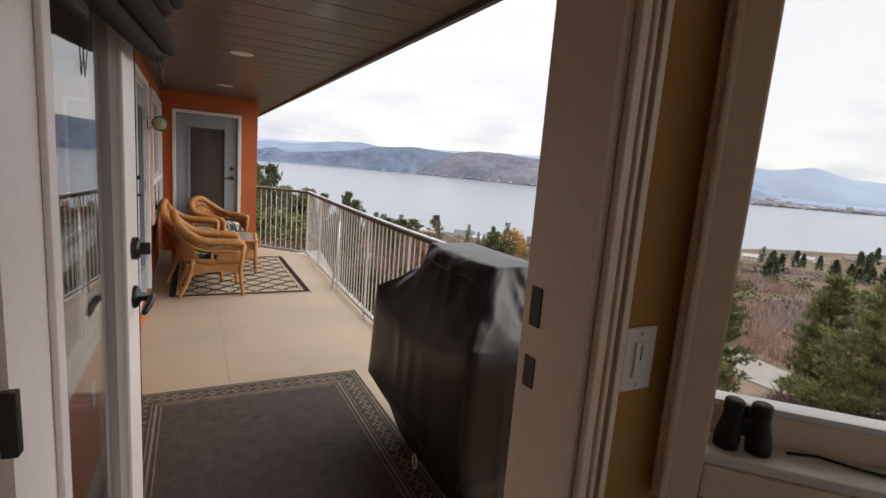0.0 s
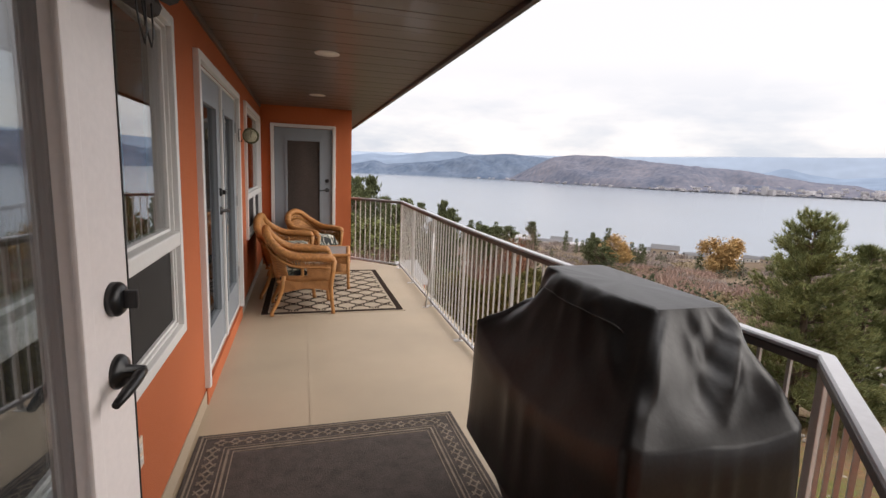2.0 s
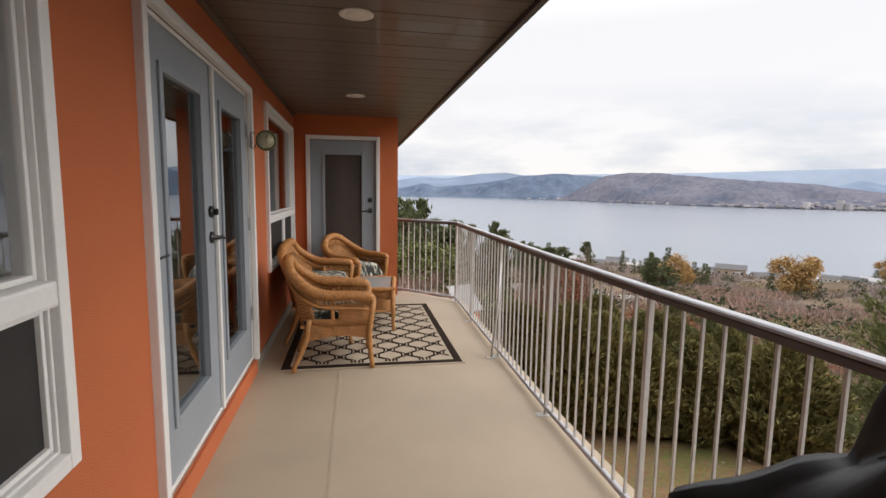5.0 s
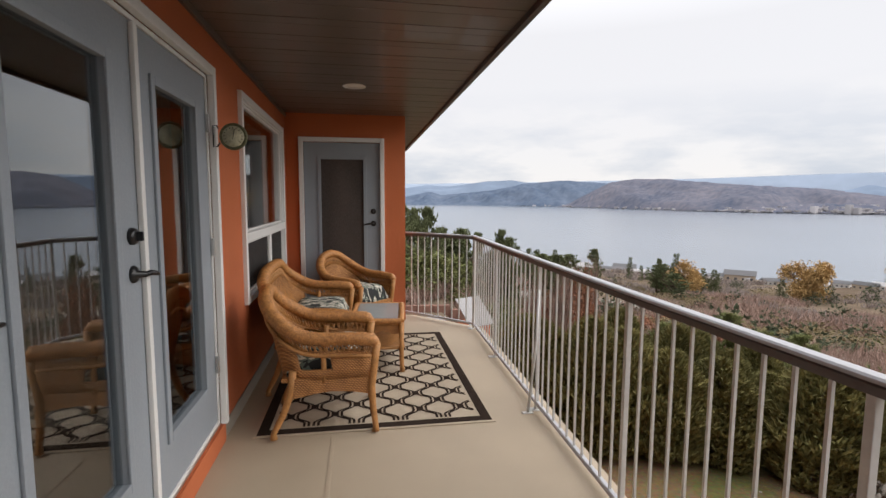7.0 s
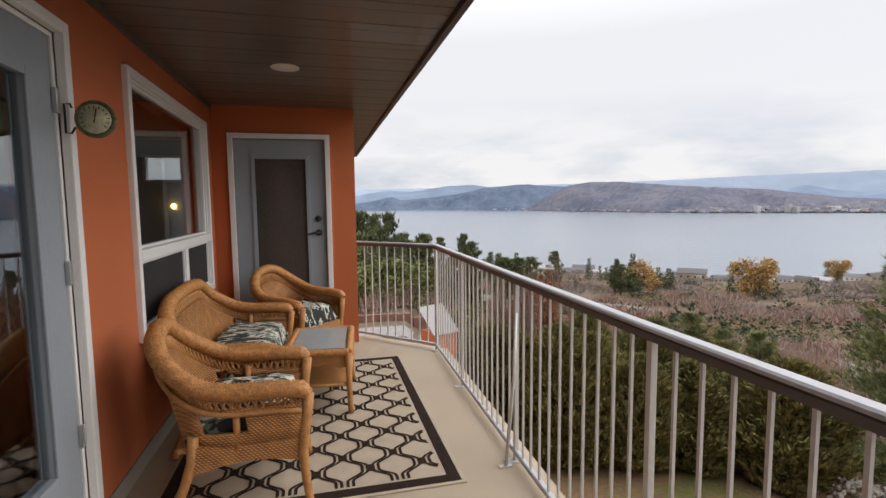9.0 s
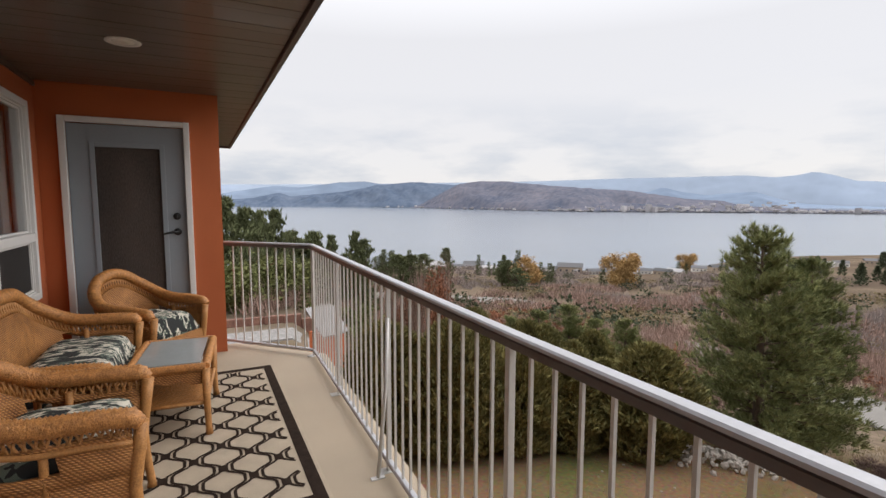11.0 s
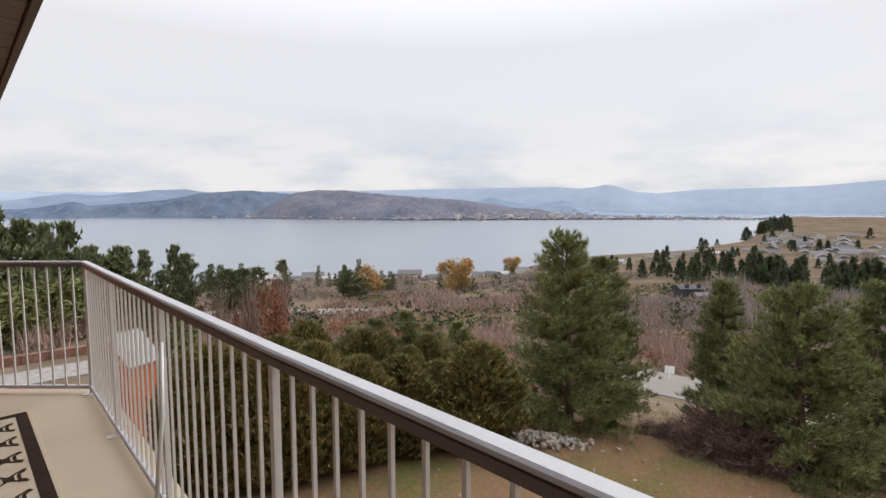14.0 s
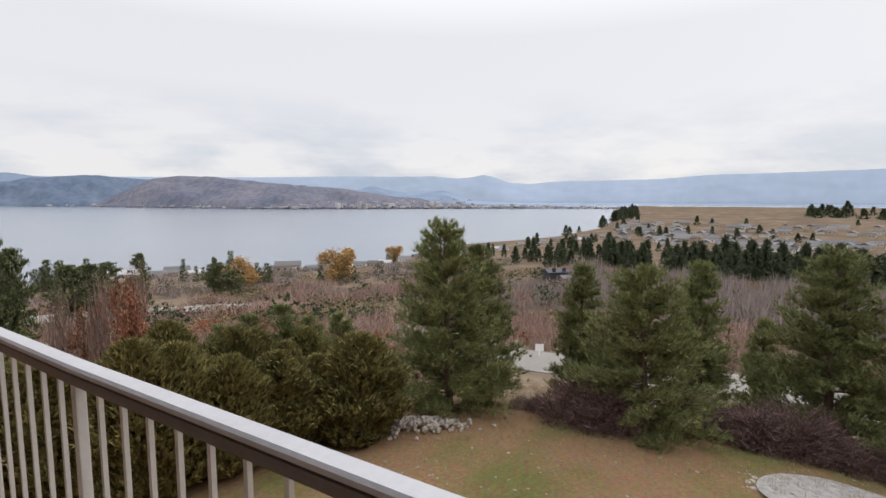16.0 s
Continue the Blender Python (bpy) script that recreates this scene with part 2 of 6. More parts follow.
solid("wall_end", wall_panels(bmesh.new(), "x", 8.0, 8.2, WX + 0.002, 2.14, -6.0, 2.6, [(EDOOR[0] + c, EDOOR[1] - c, EDOOR[2], EDOOR[3] - c)]),
      M["stucco"], "orange stucco wall at the end of the deck", "wall")
solid("wall_side", box((1.94, 8.202, -6.0), (2.14, 12.2, 2.6)), M["stucco"], "orange stucco side wall past the deck", "wall")
FAR_HOLE = (-1.12, -0.44, 1.90, 2.36)
solid("wall_far", wall_panels(bmesh.new(), "x", 12.2, 12.4, -4.0, 2.14, -6.0, 2.6, [FAR_HOLE]), M["stucco"], "orange stucco far wall of the house", "wall")
# wall with the doorway, and the bay wall set at an angle
DW = (0.90, 1.78, 0.12, 2.17)
solid("wall_door_outer", wall_panels(bmesh.new(), "x", -0.10, -0.02, 0.3, 1.95, -6.0, 2.6, [DW]), M["stucco"], "orange stucco wall around the doorway", "wall")
solid("wall_door_inner", wall_panels(bmesh.new(), "x", -0.20, -0.102, -4.0, 1.905, -0.1, 2.6, [DW]), M["ochre"], "ochre painted inner wall around the doorway", "wall")
BAY = pose(1.905, -0.2, 0, 0, 0, -45)      # bay wall: runs along its own x, outward is its +y
BWIN = (0.07, 1.40, 1.10, 2.25)
solid("wall_bay_inner", wall_panels(bmesh.new(), "x", 0.0, 0.06, 0.0, 2.4, -0.1, 2.6, [BWIN], BAY), M["ochre"], "ochre painted angled wall with a window", "wall")
solid("wall_bay_outer", wall_panels(bmesh.new(), "x", 0.062, 0.15, 0.05, 2.4, -6.0, 2.6, [BWIN], BAY), M["stucco"], "orange stucco angled wall with a window", "wall")
far_end = BAY @ Vector((2.4, 0, 0))
# openings out of view, here and in the back wall, added to admit daylight
solid("wall_room_right", wall_panels(bmesh.new(), "y", far_end.x - 0.1, far_end.x + 0.1, -5.2, far_end.y, -6.0, 2.6, [(-4.9, far_end.y - 0.15, 0.7, 2.35)]), M["inside"], "beige inner wall of the living room", "wall")
solid("wall_room_back", wall_panels(bmesh.new(), "x", -5.4, -5.2, -4.2, far_end.x + 0.1, -6.0, 2.6, [(0.5, 3.2, 0.3, 2.4)]), M["inside"], "beige back wall of the living room", "wall")
solid("wall_house_left", box((-4.2, -5.2, -6.0), (-4.0, 12.4, 2.6)), M["inside"], "beige inner wall of the house", "wall")
solid("floor", box((-4.0, -5.2, -0.1), (WX - 0.2, 12.2, 0.12)), M["wood_floor"], "brown wooden floor inside the house", "floor")
def room_slab(z0, z1):
    """The living room's plan, its corner cut by the bay wall."""
    bm = bmesh.new()
    plan = [(WX - 0.2, -5.2), (far_end.x - 0.1, -5.2), (far_end.x - 0.1, far_end.y + 0.1), (1.905, -0.2), (WX - 0.2, -0.2)]
    lo, hi = [bm.verts.new((x, y, z0)) for x, y in plan], [bm.verts.new((x, y, z1)) for x, y in plan]
    bm.faces.new(lo[::-1])
    bm.faces.new(hi)
    for k in range(5):
        bm.faces.new((lo[k], lo[(k + 1) % 5], hi[(k + 1) % 5], hi[k]))
    return bm


solid("floor_living", room_slab(-0.1, 0.12), M["wood_floor"], "brown wooden floor of the living room", "floor")
solid("floor_far_room", box((WX - 0.2, 8.2, -0.1), (1.94, 12.2, 0.12)), M["wood_floor"], "brown wooden floor of the end room", "floor")
solid("ceiling", box((-4.0, -5.2, 2.602), (far_end.x - 0.1, -0.2, 2.66)), M["ceiling"], "white textured ceiling inside", "ceiling")
solid("ceiling_side_rooms", box((-4.0, -0.198, 2.602), (0.56, 12.2, 2.66)), M["ceiling"], "white textured ceiling of the side rooms", "ceiling")
solid("wall_far_lining", wall_panels(bmesh.new(), "x", 12.12, 12.198, -4.0, 1.938, 0.12, 2.6, [FAR_HOLE]), M["green_wall"], "grey-green painted wall of the end room", "wall")
solid("wall_partition", box((-4.0, 5.2, 0.12), (0.55, 5.3, 2.6)), M["inside"], "beige partition wall", "wall")
solid("wall_partition_near", box((-4.0, 2.75, 0.12), (0.55, 2.85, 2.6)), M["inside"], "beige partition wall", "wall")

# soffit: ribbed metal panels across the eave, one mesh
bm = bmesh.new()
SX0, SX1, SY0, SY1, SZ = WX + 0.004, 2.47, -0.1, 12.6, 2.45
bm_box(bm, (SX0, SY0, SZ + 0.02), (SX1, 8.0, SZ + 0.05))
bm_box(bm, (2.142, 8.0, SZ + 0.02), (SX1, SY1, SZ + 0.05))
y = SY0
k = 0
while y < SY1 - 0.1:
    lo = SX0 if y < 7.9 else 2.142
    bm_box(bm, (lo, y + 0.0008, SZ + (0.0 if k % 3 else 0.002)), (SX1, y + 0.1012, SZ + 0.021), 0.002)
    y += 0.102
    k += 1
solid("soffit", bm, M["soffit"], "brown ribbed metal soffit over the deck", "soffit")
solid("fascia", box((2.472, SY0, 2.42), (2.51, SY1, 2.66), 0.004), M["fascia"], "dark brown metal fascia of the eave", "fascia")
solid("fascia_end", box((1.9, SY1 + 0.002, 2.42), (2.51, SY1 + 0.035, 2.66), 0.004), M["fascia"], "dark brown metal fascia of the eave end", "fascia")
solid("frieze_trim", box((WX + 0.002, 0.0, 2.41), (WX + 0.02, 7.998, 2.448)), M["soffit"], "brown trim under the soffit", "trim")
bm = box((-4.6, -5.8, 2.67), (2.51, 12.62, 2.75))
solid("roof", bm, M["roof"], "brown shingled roof of the house", "roof")
solid("roof_bay", box((2.512, -5.8, 2.67), (4.4, 0.2, 2.75)), M["roof"], "brown shingled roof over the bay", "roof")

# deck slab with its seam and edge
bm = bmesh.new()
outline = [(WX + 0.002, -0.018), (2.06, -0.018), (2.97, 0.80), (2.90, 4.06), (2.99, 7.50), (2.25, 8.25), (2.142, 8.25), (2.142, 7.998), (WX + 0.002, 7.998)]
top = [bm.verts.new((x, yy, 0.0)) for x, yy in outline]
f = bm.faces.new(top)
ret = bmesh.ops.extrude_face_region(bm, geom=[f])
bmesh.ops.translate(bm, vec=(0, 0, -0.22), verts=[v for v in ret["geom"] if isinstance(v, bmesh.types.BMVert)])
deck = solid("deck_floor", bm, M["deck"], "tan vinyl covered balcony deck", "deck")
solid("deck_seam", box((1.408, 0.0, -0.001), (1.432, 7.99, 0.0025), 0.001), M["deck"], "raised welded seam in the tan deck", "trim")
# the length past the french doors takes the shade-toned colour
for ya, yb, skin, say in ((0.0, FDOOR[0], "deck", "tan"), (FDOOR[1], 7.996, "membrane", "shade-toned grey-brown")):
    solid("deck_upstand", box((WX + 0.002, ya, 0.0), (WX + 0.009, yb, 0.10), 0.002), M[skin], say + " deck membrane turned up against the wall", "trim")
solid("door_curb", box((WX + 0.002, FDOOR[0] + 0.01, 0.0), (WX + 0.016, FDOOR[1] - 0.01, 0.115), 0.006), M["stucco"], "orange curb under the french doors", "trim")


# ---------- windows and doors ----------
def frame_bars(lo, hi, w, d0, d1, axis, bevel=0.006):
    """Four bars round a rectangle: lo, hi = (u, z); w wide; depth d0..d1."""
    bm = bmesh.new()
    (u0, z0), (u1, z1) = lo, hi
    for a, b, e, g in ((u0, u0 + w, z0, z1), (u1 - w, u1, z0, z1), (u0 + w, u1 - w, z0, z0 + w), (u0 + w, u1 - w, z1 - w, z1)):
        if axis == "y":
            bm_box(bm, (d0, a, e), (d1, b, g), bevel)
        else:
            bm_box(bm, (a, d0, e), (b, d1, g), bevel)
    return bm


def house_window(name, rect, group):
    y0, y1, z0, z1 = rect
    w = thing(name, "white vinyl window with two sliding lower panes", "window", kind="structure", group=group)
    zm = z0 + 0.455
    part("casing", frame_bars((y0, z0), (y1, z1), 0.05, WX - 0.03, WX + 0.03, "y"), M["white"], w)
    part("window_frame", frame_bars((y0 + 0.052, z0 + 0.052), (y1 - 0.052, z1 - 0.052), 0.010, WX - 0.10, WX + 0.006, "y", 0.003), M["white"], w)
    part("transom", box((WX - 0.08, y0 + 0.052, zm), (WX + 0.03, y1 - 0.052, zm + 0.07), 0.010), M["white"], w)
    part("upper_sash", frame_bars((y0 + 0.063, zm + 0.072), (y1 - 0.063, z1 - 0.063), 0.016, WX - 0.06, WX - 0.010, "y", 0.004), M["white"], w)
    ym = y0 + 0.57 * (y1 - y0)
    part("mullion", box((WX - 0.08, ym - 0.04, z0 + 0.067), (WX + 0.008, ym + 0.04, zm - 0.002), 0.008), M["white"], w)
    for a, b in ((y0 + 0.067, ym - 0.042), (ym + 0.042, y1 - 0.067)):
        part("lower_sash", frame_bars((a, z0 + 0.067), (b, zm - 0.002), 0.015, WX - 0.05, WX - 0.002, "y", 0.003), M["white"], w)
        p = part("pane", box((WX - 0.026, a + 0.013, z0 + 0.080), (WX - 0.020, b - 0.013, zm - 0.015)), M["glass"], w)
        p.visible_shadow = False
        part("insect_screen", box((WX - 0.018, a + 0.016, z0 + 0.083), (WX - 0.015, b - 0.016, zm - 0.018)), M["screen"], w, "dark fine insect screen")
    p = part("pane", box((WX - 0.030, y0 + 0.077, zm + 0.086), (WX - 0.024, y1 - 0.077, z1 - 0.077)), M["glass"], w)
    p.visible_shadow = False
    return w


house_window("window_1", WIN1, "deck windows")
house_window("window_2", WIN2, "deck windows")


def hardware(parent, m, lever_dir=1):
    """A deadbolt and a lever on a face: m puts x along the door, y out of the face, z up, at the lever."""
    turn = m @ pose(0, 0, 0, -90, 0, 0)
    rose = lathe([(0.001, 0), (0.034, 0), (0.034, 0.006), (0.028, 0.014), (0.014, 0.018), (0.011, 0.05), (0.001, 0.052)], turn)
    lev = part("lever_handle", rose, M["black"], parent, "black lever handle")
    pts = [m @ Vector((0.0, 0.046, 0)), m @ Vector((0.03 * lever_dir, 0.05, 0.002)), m @ Vector((0.075 * lever_dir, 0.05, -0.006)), m @ Vector((0.115 * lever_dir, 0.046, -0.016))]
    grip = part("lever", tube(pts, [0.009, 0.011, 0.0105, 0.007], 10), M["black"], lev)
    up = m @ pose(0, 0, 0.145) @ pose(0, 0, 0, -90, 0, 0)
    bolt = part("deadbolt", lathe([(0.001, 0), (0.033, 0), (0.033, 0.012), (0.026, 0.02), (0.012, 0.022), (0.001, 0.022)], up), M["black"], parent, "black round deadbolt")
    mm = m @ pose(0, 0, 0.145)
    part("thumb_turn", box((-0.006, 0.018, -0.018), (0.006, 0.045, 0.018), 0.004, mm), M["black"], bolt)


def glazed_leaf(name, parent, w, h, paint, m, handle=None, stile=0.2, zb=0.28, zt=0.19, depth=0.044):
    """A door leaf in its own axes: x along it, y out of its face, z up from the sill."""
    leaf = part(name, wall_panels(bmesh.new(), "x", -depth, 0.0, 0.0, w, 0.0, h, [(stile, w - stile, zb, h - zt)], m), paint, parent)
    for d0, d1 in ((0.0, 0.012), (-depth - 0.012, -depth)):
        bm = bmesh.new()
        b = 0.035
        for a, e, z0, z1 in ((stile - b, stile + 0.004, zb - b, h - zt + b), (w - stile - 0.004, w - stile + b, zb - b, h - zt + b),
                             (stile + 0.004, w - stile - 0.004, zb - b, zb + 0.004), (stile + 0.004, w - stile - 0.004, h - zt - 0.004, h - zt + b)):
            bm_box(bm, (a, d0, z0), (e, d1, z1), 0.004, m)
        part("glazing_bead", bm, paint, leaf)
    p = part("pane", box((stile, -depth / 2 - 0.003, zb), (w - stile, -depth / 2 + 0.003, h - zt), 0, m), M["glass_door"], leaf)
    p.visible_shadow = False
    return leaf


# french doors on the long wall; a leaf's x runs towards -y so that its face looks along +x
fd = thing("door_1", "pair of blue-grey glazed french doors, closed", "door", kind="structure")
bm = bmesh.new()
for ya, yb, za, zb_ in ((FDOOR[0], FDOOR[0] + 0.05, FDOOR[2], FDOOR[3]), (FDOOR[1] - 0.05, FDOOR[1], FDOOR[2], FDOOR[3]), (FDOOR[0] + 0.05, FDOOR[1] - 0.05, FDOOR[3] - 0.05, FDOOR[3])):
    bm_box(bm, (WX - 0.02, ya, za), (WX + 0.035, yb, zb_), 0.006)
part("door_frame", bm, M["white"], fd, "white door casing")
part("sill", box((WX - 0.14, FDOOR[0] + 0.051, FDOOR[2] - 0.002), (WX - 0.004, FDOOR[1] - 0.051, FDOOR[2] + 0.012), 0.002), M["steel"], fd, "thin metal sill")
part("door_jamb", frame_bars((FDOOR[0] + 0.052, FDOOR[2] + 0.014), (FDOOR[1] - 0.052, FDOOR[3] - 0.052), 0.02, WX - 0.14, WX - 0.004, "y", 0.003), M["white"], fd)
FACE = WX - 0.012
lw = (FDOOR[1] - FDOOR[0] - 0.15) / 2
ml = pose(FACE, FDOOR[0] + 0.074 + lw, FDOOR[2] + 0.025, 0, 0, -90)
mr_ = pose(FACE, FDOOR[1] - 0.074, FDOOR[2] + 0.025, 0, 0, -90)
leaf_a = glazed_leaf("door_leaf", fd, lw, 2.0, M["door_grey"], ml)
leaf_b = glazed_leaf("door_leaf", fd, lw, 2.0, M["door_grey"], mr_)
part("astragal", box((FACE + 0.001, FDOOR[0] + 0.074 + lw - 0.004, FDOOR[2] + 0.02), (FACE + 0.022, FDOOR[0] + 0.074 + lw + 0.03, FDOOR[2] + 2.02), 0.005), M["white"], fd, "white strip between the leaves")
hardware(leaf_a, pose(FACE, FDOOR[0] + 0.074 + lw - 0.07, 1.19, 0, 0, -90), -1)
for z in (0.45, 1.15, 1.85):
    part("hinge", box((FACE + 0.002, FDOOR[1] - 0.086, z), (FACE + 0.02, FDOOR[1] - 0.062, z + 0.1), 0.004), M["steel"], fd, "dull metal hinge")
part("latch_bar", tube([(FACE + 0.03, FDOOR[0] + 0.03, 1.18), (FACE + 0.032, FDOOR[0] + 0.18, 1.185)], 0.006, 8), M["black"], fd, "black door stay")

# end door: its face looks along -y
ed = thing("door_2", "blue-grey glazed door, closed, at the deck's end", "door", kind="structure")
part("door_frame", frame_bars((EDOOR[0], 0.0), (EDOOR[1], EDOOR[3]), 0.05, 7.965, 8.02, "x"), M["white"], ed, "white door casing")
ew = EDOOR[1] - EDOOR[0] - 0.104
me_ = pose(EDOOR[1] - 0.052, 8.012, EDOOR[2] + 0.01, 0, 0, 180)
leaf_e = glazed_leaf("door_leaf", ed, ew, EDOOR[3] - EDOOR[2] - 0.065, M["door_grey"], me_, stile=0.19, zb=0.3)
# added sheet: its colour stands in for the dim reflection in the pane
part("backing_sheet", box((0.192, -0.016, 0.302), (ew - 0.192, -0.012, EDOOR[3] - EDOOR[2] - 0.257), 0, me_), M["pane_backing"], leaf_e, "added dark brown sheet for the pane's dim reflection")
part("threshold", box((EDOOR[0] + 0.05, 7.95, 0.0), (EDOOR[1] - 0.05, 8.06, 0.1), 0.005), M["steel"], ed, "metal threshold")
hardware(leaf_e, pose(EDOOR[1] - 0.13, 8.012, 1.19, 0, 0, 180), 1)

# entrance door: leaf swung out, inner face towards the deck's open side
dr = thing("door_3", "white glazed door standing open onto the deck", "door", kind="structure")
part("door_frame", frame_bars((DW[0] - 0.05, DW[2] - 0.06), (DW[1] + 0.05, DW[3] + 0.05), 0.05, -0.02, 0.02, "x"), M["white"], dr)
for a, b in ((DW[0] + 0.001, DW[0] + 0.04), (DW[1] - 0.04, DW[1] - 0.001)):
    part("jamb", box((a, -0.199, DW[2]), (b, -0.021, DW[3] - 0.001), 0.003), M["trim"], dr, "cream painted door jamb")
    part("door_stop", box((a - 0.012 if a > 1 else b, -0.199, DW[2]), (a if a > 1 else b + 0.012, -0.115, DW[3] - 0.04), 0.003), M["trim"], dr)
part("head_jamb", box((DW[0] + 0.042, -0.199, DW[3] - 0.04), (DW[1] - 0.042, -0.021, DW[3] - 0.001), 0.003), M["trim"], dr)
for z0, z1 in ((1.325, 1.40), (1.205, 1.265)):
    part("strike_plate", box((DW[1] - 0.043, -0.075, z0), (DW[1] - 0.0405, -0.045, z1), 0.001), M["black"], dr, "black strike plate")
# inner casing with three flutes
for u0, sgn in ((DW[1] + 0.002, 1), (DW[0] - 0.002, -1)):
    bm = bmesh.new()
    for k, (a, b, d) in enumerate(((-0.036, -0.018, 0.016), (-0.018, -0.010, 0.009), (-0.010, 0.0, 0.016), (0.0, 0.007, 0.009), (0.007, 0.022, 0.020))):
        xa, xb = sorted((u0 + sgn * a, u0 + sgn * b))
        bm_box(bm, (xa, -0.2 - d, 0.12), (xb, -0.2005, DW[3] + 0.07), 0.003)
    part("inner_casing", bm, M["trim"], dr, "cream fluted inner casing")
leaf_m = pose(1.025, 0.955, 0.14, 0, 0, 264)
leaf_d = glazed_leaf("door_leaf", dr, 0.86, 2.01, M["door_white"], leaf_m, stile=0.19, zb=0.26, zt=0.17)
hardware(leaf_d, leaf_m @ pose(0.065, 0.0, 1.02), 1)
part("weather_strip", box((-0.004, -0.046, 0.0), (-0.0005, 0.002, 2.0), 0, leaf_m), M["rubber"], leaf_d)
for z in (0.25, 1.0, 1.75):
    part("hinge", box((0.855, -0.01, z), (0.875, 0.012, z + 0.1), 0.003, leaf_m), M["black"], leaf_d, "black hinge")

# small high window and a lit wall lamp in the end room
hw = thing("window_4", "small high window in a grey-green wall", "window", kind="structure")
part("window_frame", frame_bars((FAR_HOLE[0] + 0.001, FAR_HOLE[2] + 0.001), (FAR_HOLE[1] - 0.001, FAR_HOLE[3] - 0.001), 0.04, 12.13, 12.30, "x", 0.004), M["white"], hw)
p = part("pane", box((FAR_HOLE[0] + 0.035, 12.20, FAR_HOLE[2] + 0.035), (FAR_HOLE[1] - 0.035, 12.206, FAR_HOLE[3] - 0.035)), M["glass_clear"], hw)
p.visible_shadow = False
bulb = bpy.data.materials.new("lit_bulb")
bulb.use_nodes = True
bulb.node_tree.nodes["Principled BSDF"].inputs["Emission Color"].default_value = (1.0, 0.55, 0.2, 1)
bulb.node_tree.nodes["Principled BSDF"].inputs["Emission Strength"].default_value = 14.0
wl_ = thing("wall_lamp", "small lit wall lamp with a warm bulb on a grey-green wall", "lamp", at=(-0.65, 12.118, 1.46))
part("back_plate", box((-0.05, -0.012, -0.09), (0.05, -0.001, 0.07), 0.004), M["steel"], wl_)
part("arm", tube([(0, -0.01, -0.05), (0, -0.08, -0.06), (0, -0.10, -0.02)], 0.009, 8), M["steel"], wl_)
part("bulb", lathe([(0.001, -0.02), (0.02, -0.02), (0.036, 0.01), (0.040, 0.035), (0.03, 0.065), (0.001, 0.078)], pose(0, -0.10, 0), 16), bulb, wl_, "glowing warm bulb")

# bay window
bw = thing("window_3", "white framed window with a pale sill", "window", kind="structure")
u0, u1, z0, z1 = BWIN
bm = bmesh.new()
for a, b, e, g in ((u0 - 0.045, u0 + 0.03, z0 - 0.05, z1 + 0.05), (u1 - 0.03, u1 + 0.045, z0 - 0.05, z1 + 0.05), (u0 + 0.03, u1 - 0.03, z0 - 0.05, z0 + 0.03), (u0 + 0.03, u1 - 0.03, z1 - 0.03, z1 + 0.05)):
    bm_box(bm, (a, -0.02, e), (b, 0.0, g), 0.005, BAY)
    bm_box(bm, (a + 0.01 if b - a < 0.2 else a, -0.03, e + (0.01 if b - a > 0.2 else 0)), (a + 0.022 if b - a < 0.2 else b, -0.02, e + 0.022 if b - a > 0.2 else g), 0.004, BAY)
part("casing", bm, M["trim"], bw, "cream moulded casing")
bm = bmesh.new()
for a, b, e, g in ((u0 + 0.001, u0 + 0.03, z0 + 0.06, z1 - 0.001), (u1 - 0.03, u1 - 0.001, z0 + 0.06, z1 - 0.001), (u0 + 0.001, u1 - 0.001, z0 + 0.045, z0 + 0.105), (u0 + 0.03, u1 - 0.03, z1 - 0.06, z1 - 0.001)):
    bm_box(bm, (a, 0.075, e), (b, 0.13, g), 0.005, BAY)
part("window_frame", bm, M["trim"], bw)
part("glazing_strip", box((u0 + 0.03, 0.072, z0 + 0.106), (u1 - 0.03, 0.12, z0 + 0.118), 0.002, BAY), M["white"], bw, "bright strip under the pane")
part("window_sill", box((u0 + 0.001, -0.015, z0 + 0.031), (u1 - 0.001, 0.074, z0 + 0.05), 0.004, BAY), M["white"], bw, "white sill")
p = part("pane", box((u0 + 0.028, 0.095, z0 + 0.10), (u1 - 0.028, 0.101, z1 - 0.05), 0, BAY), M["glass_clear"], bw)
p.visible_shadow = False

# ---------- ground, lake, hills ----------
def smooth(a, b, x):
    t = min(1.0, max(0.0, (x - a) / (b - a)))
    return t * t * (3 - 2 * t)


def lerp_table(tab, x):
    for (x0, y0), (x1, y1) in zip(tab, tab[1:]):
        if x <= x1:
            return y0 + (y1 - y0) * max(0.0, (x - x0) / (x1 - x0))
    return tab[-1][1]


LAKE = -45.0
CX, CY = 2.0, 3.0
SLOPE = [(0, -5.4), (9, -5.5), (14, -5.9), (19, -6.9), (27, -9.4), (36, -12.6), (46, -14.2), (52, -14.4), (60, -15.6), (90, -21), (140, -26.8), (250, -36), (330, -43.2), (350, -47), (400, -60)]
SPIT = [(0, -5.4), (9, -5.5), (14, -5.9), (19, -6.9), (27, -9.4), (36, -12.6), (46, -14.2), (52, -14.4), (60, -15.6), (90, -20), (140, -24.5), (220, -30), (330, -36), (480, -41), (620, -40), (800, -30), (1100, -27), (1600, -25), (2300, -27), (2440, -48), (2500, -60)]


def shore(az):
    """How far the near land reaches before the lake, 0 to 1, by bearing in degrees."""
    return smooth(75.5, 80, az) * (1 - smooth(200, 240, az))


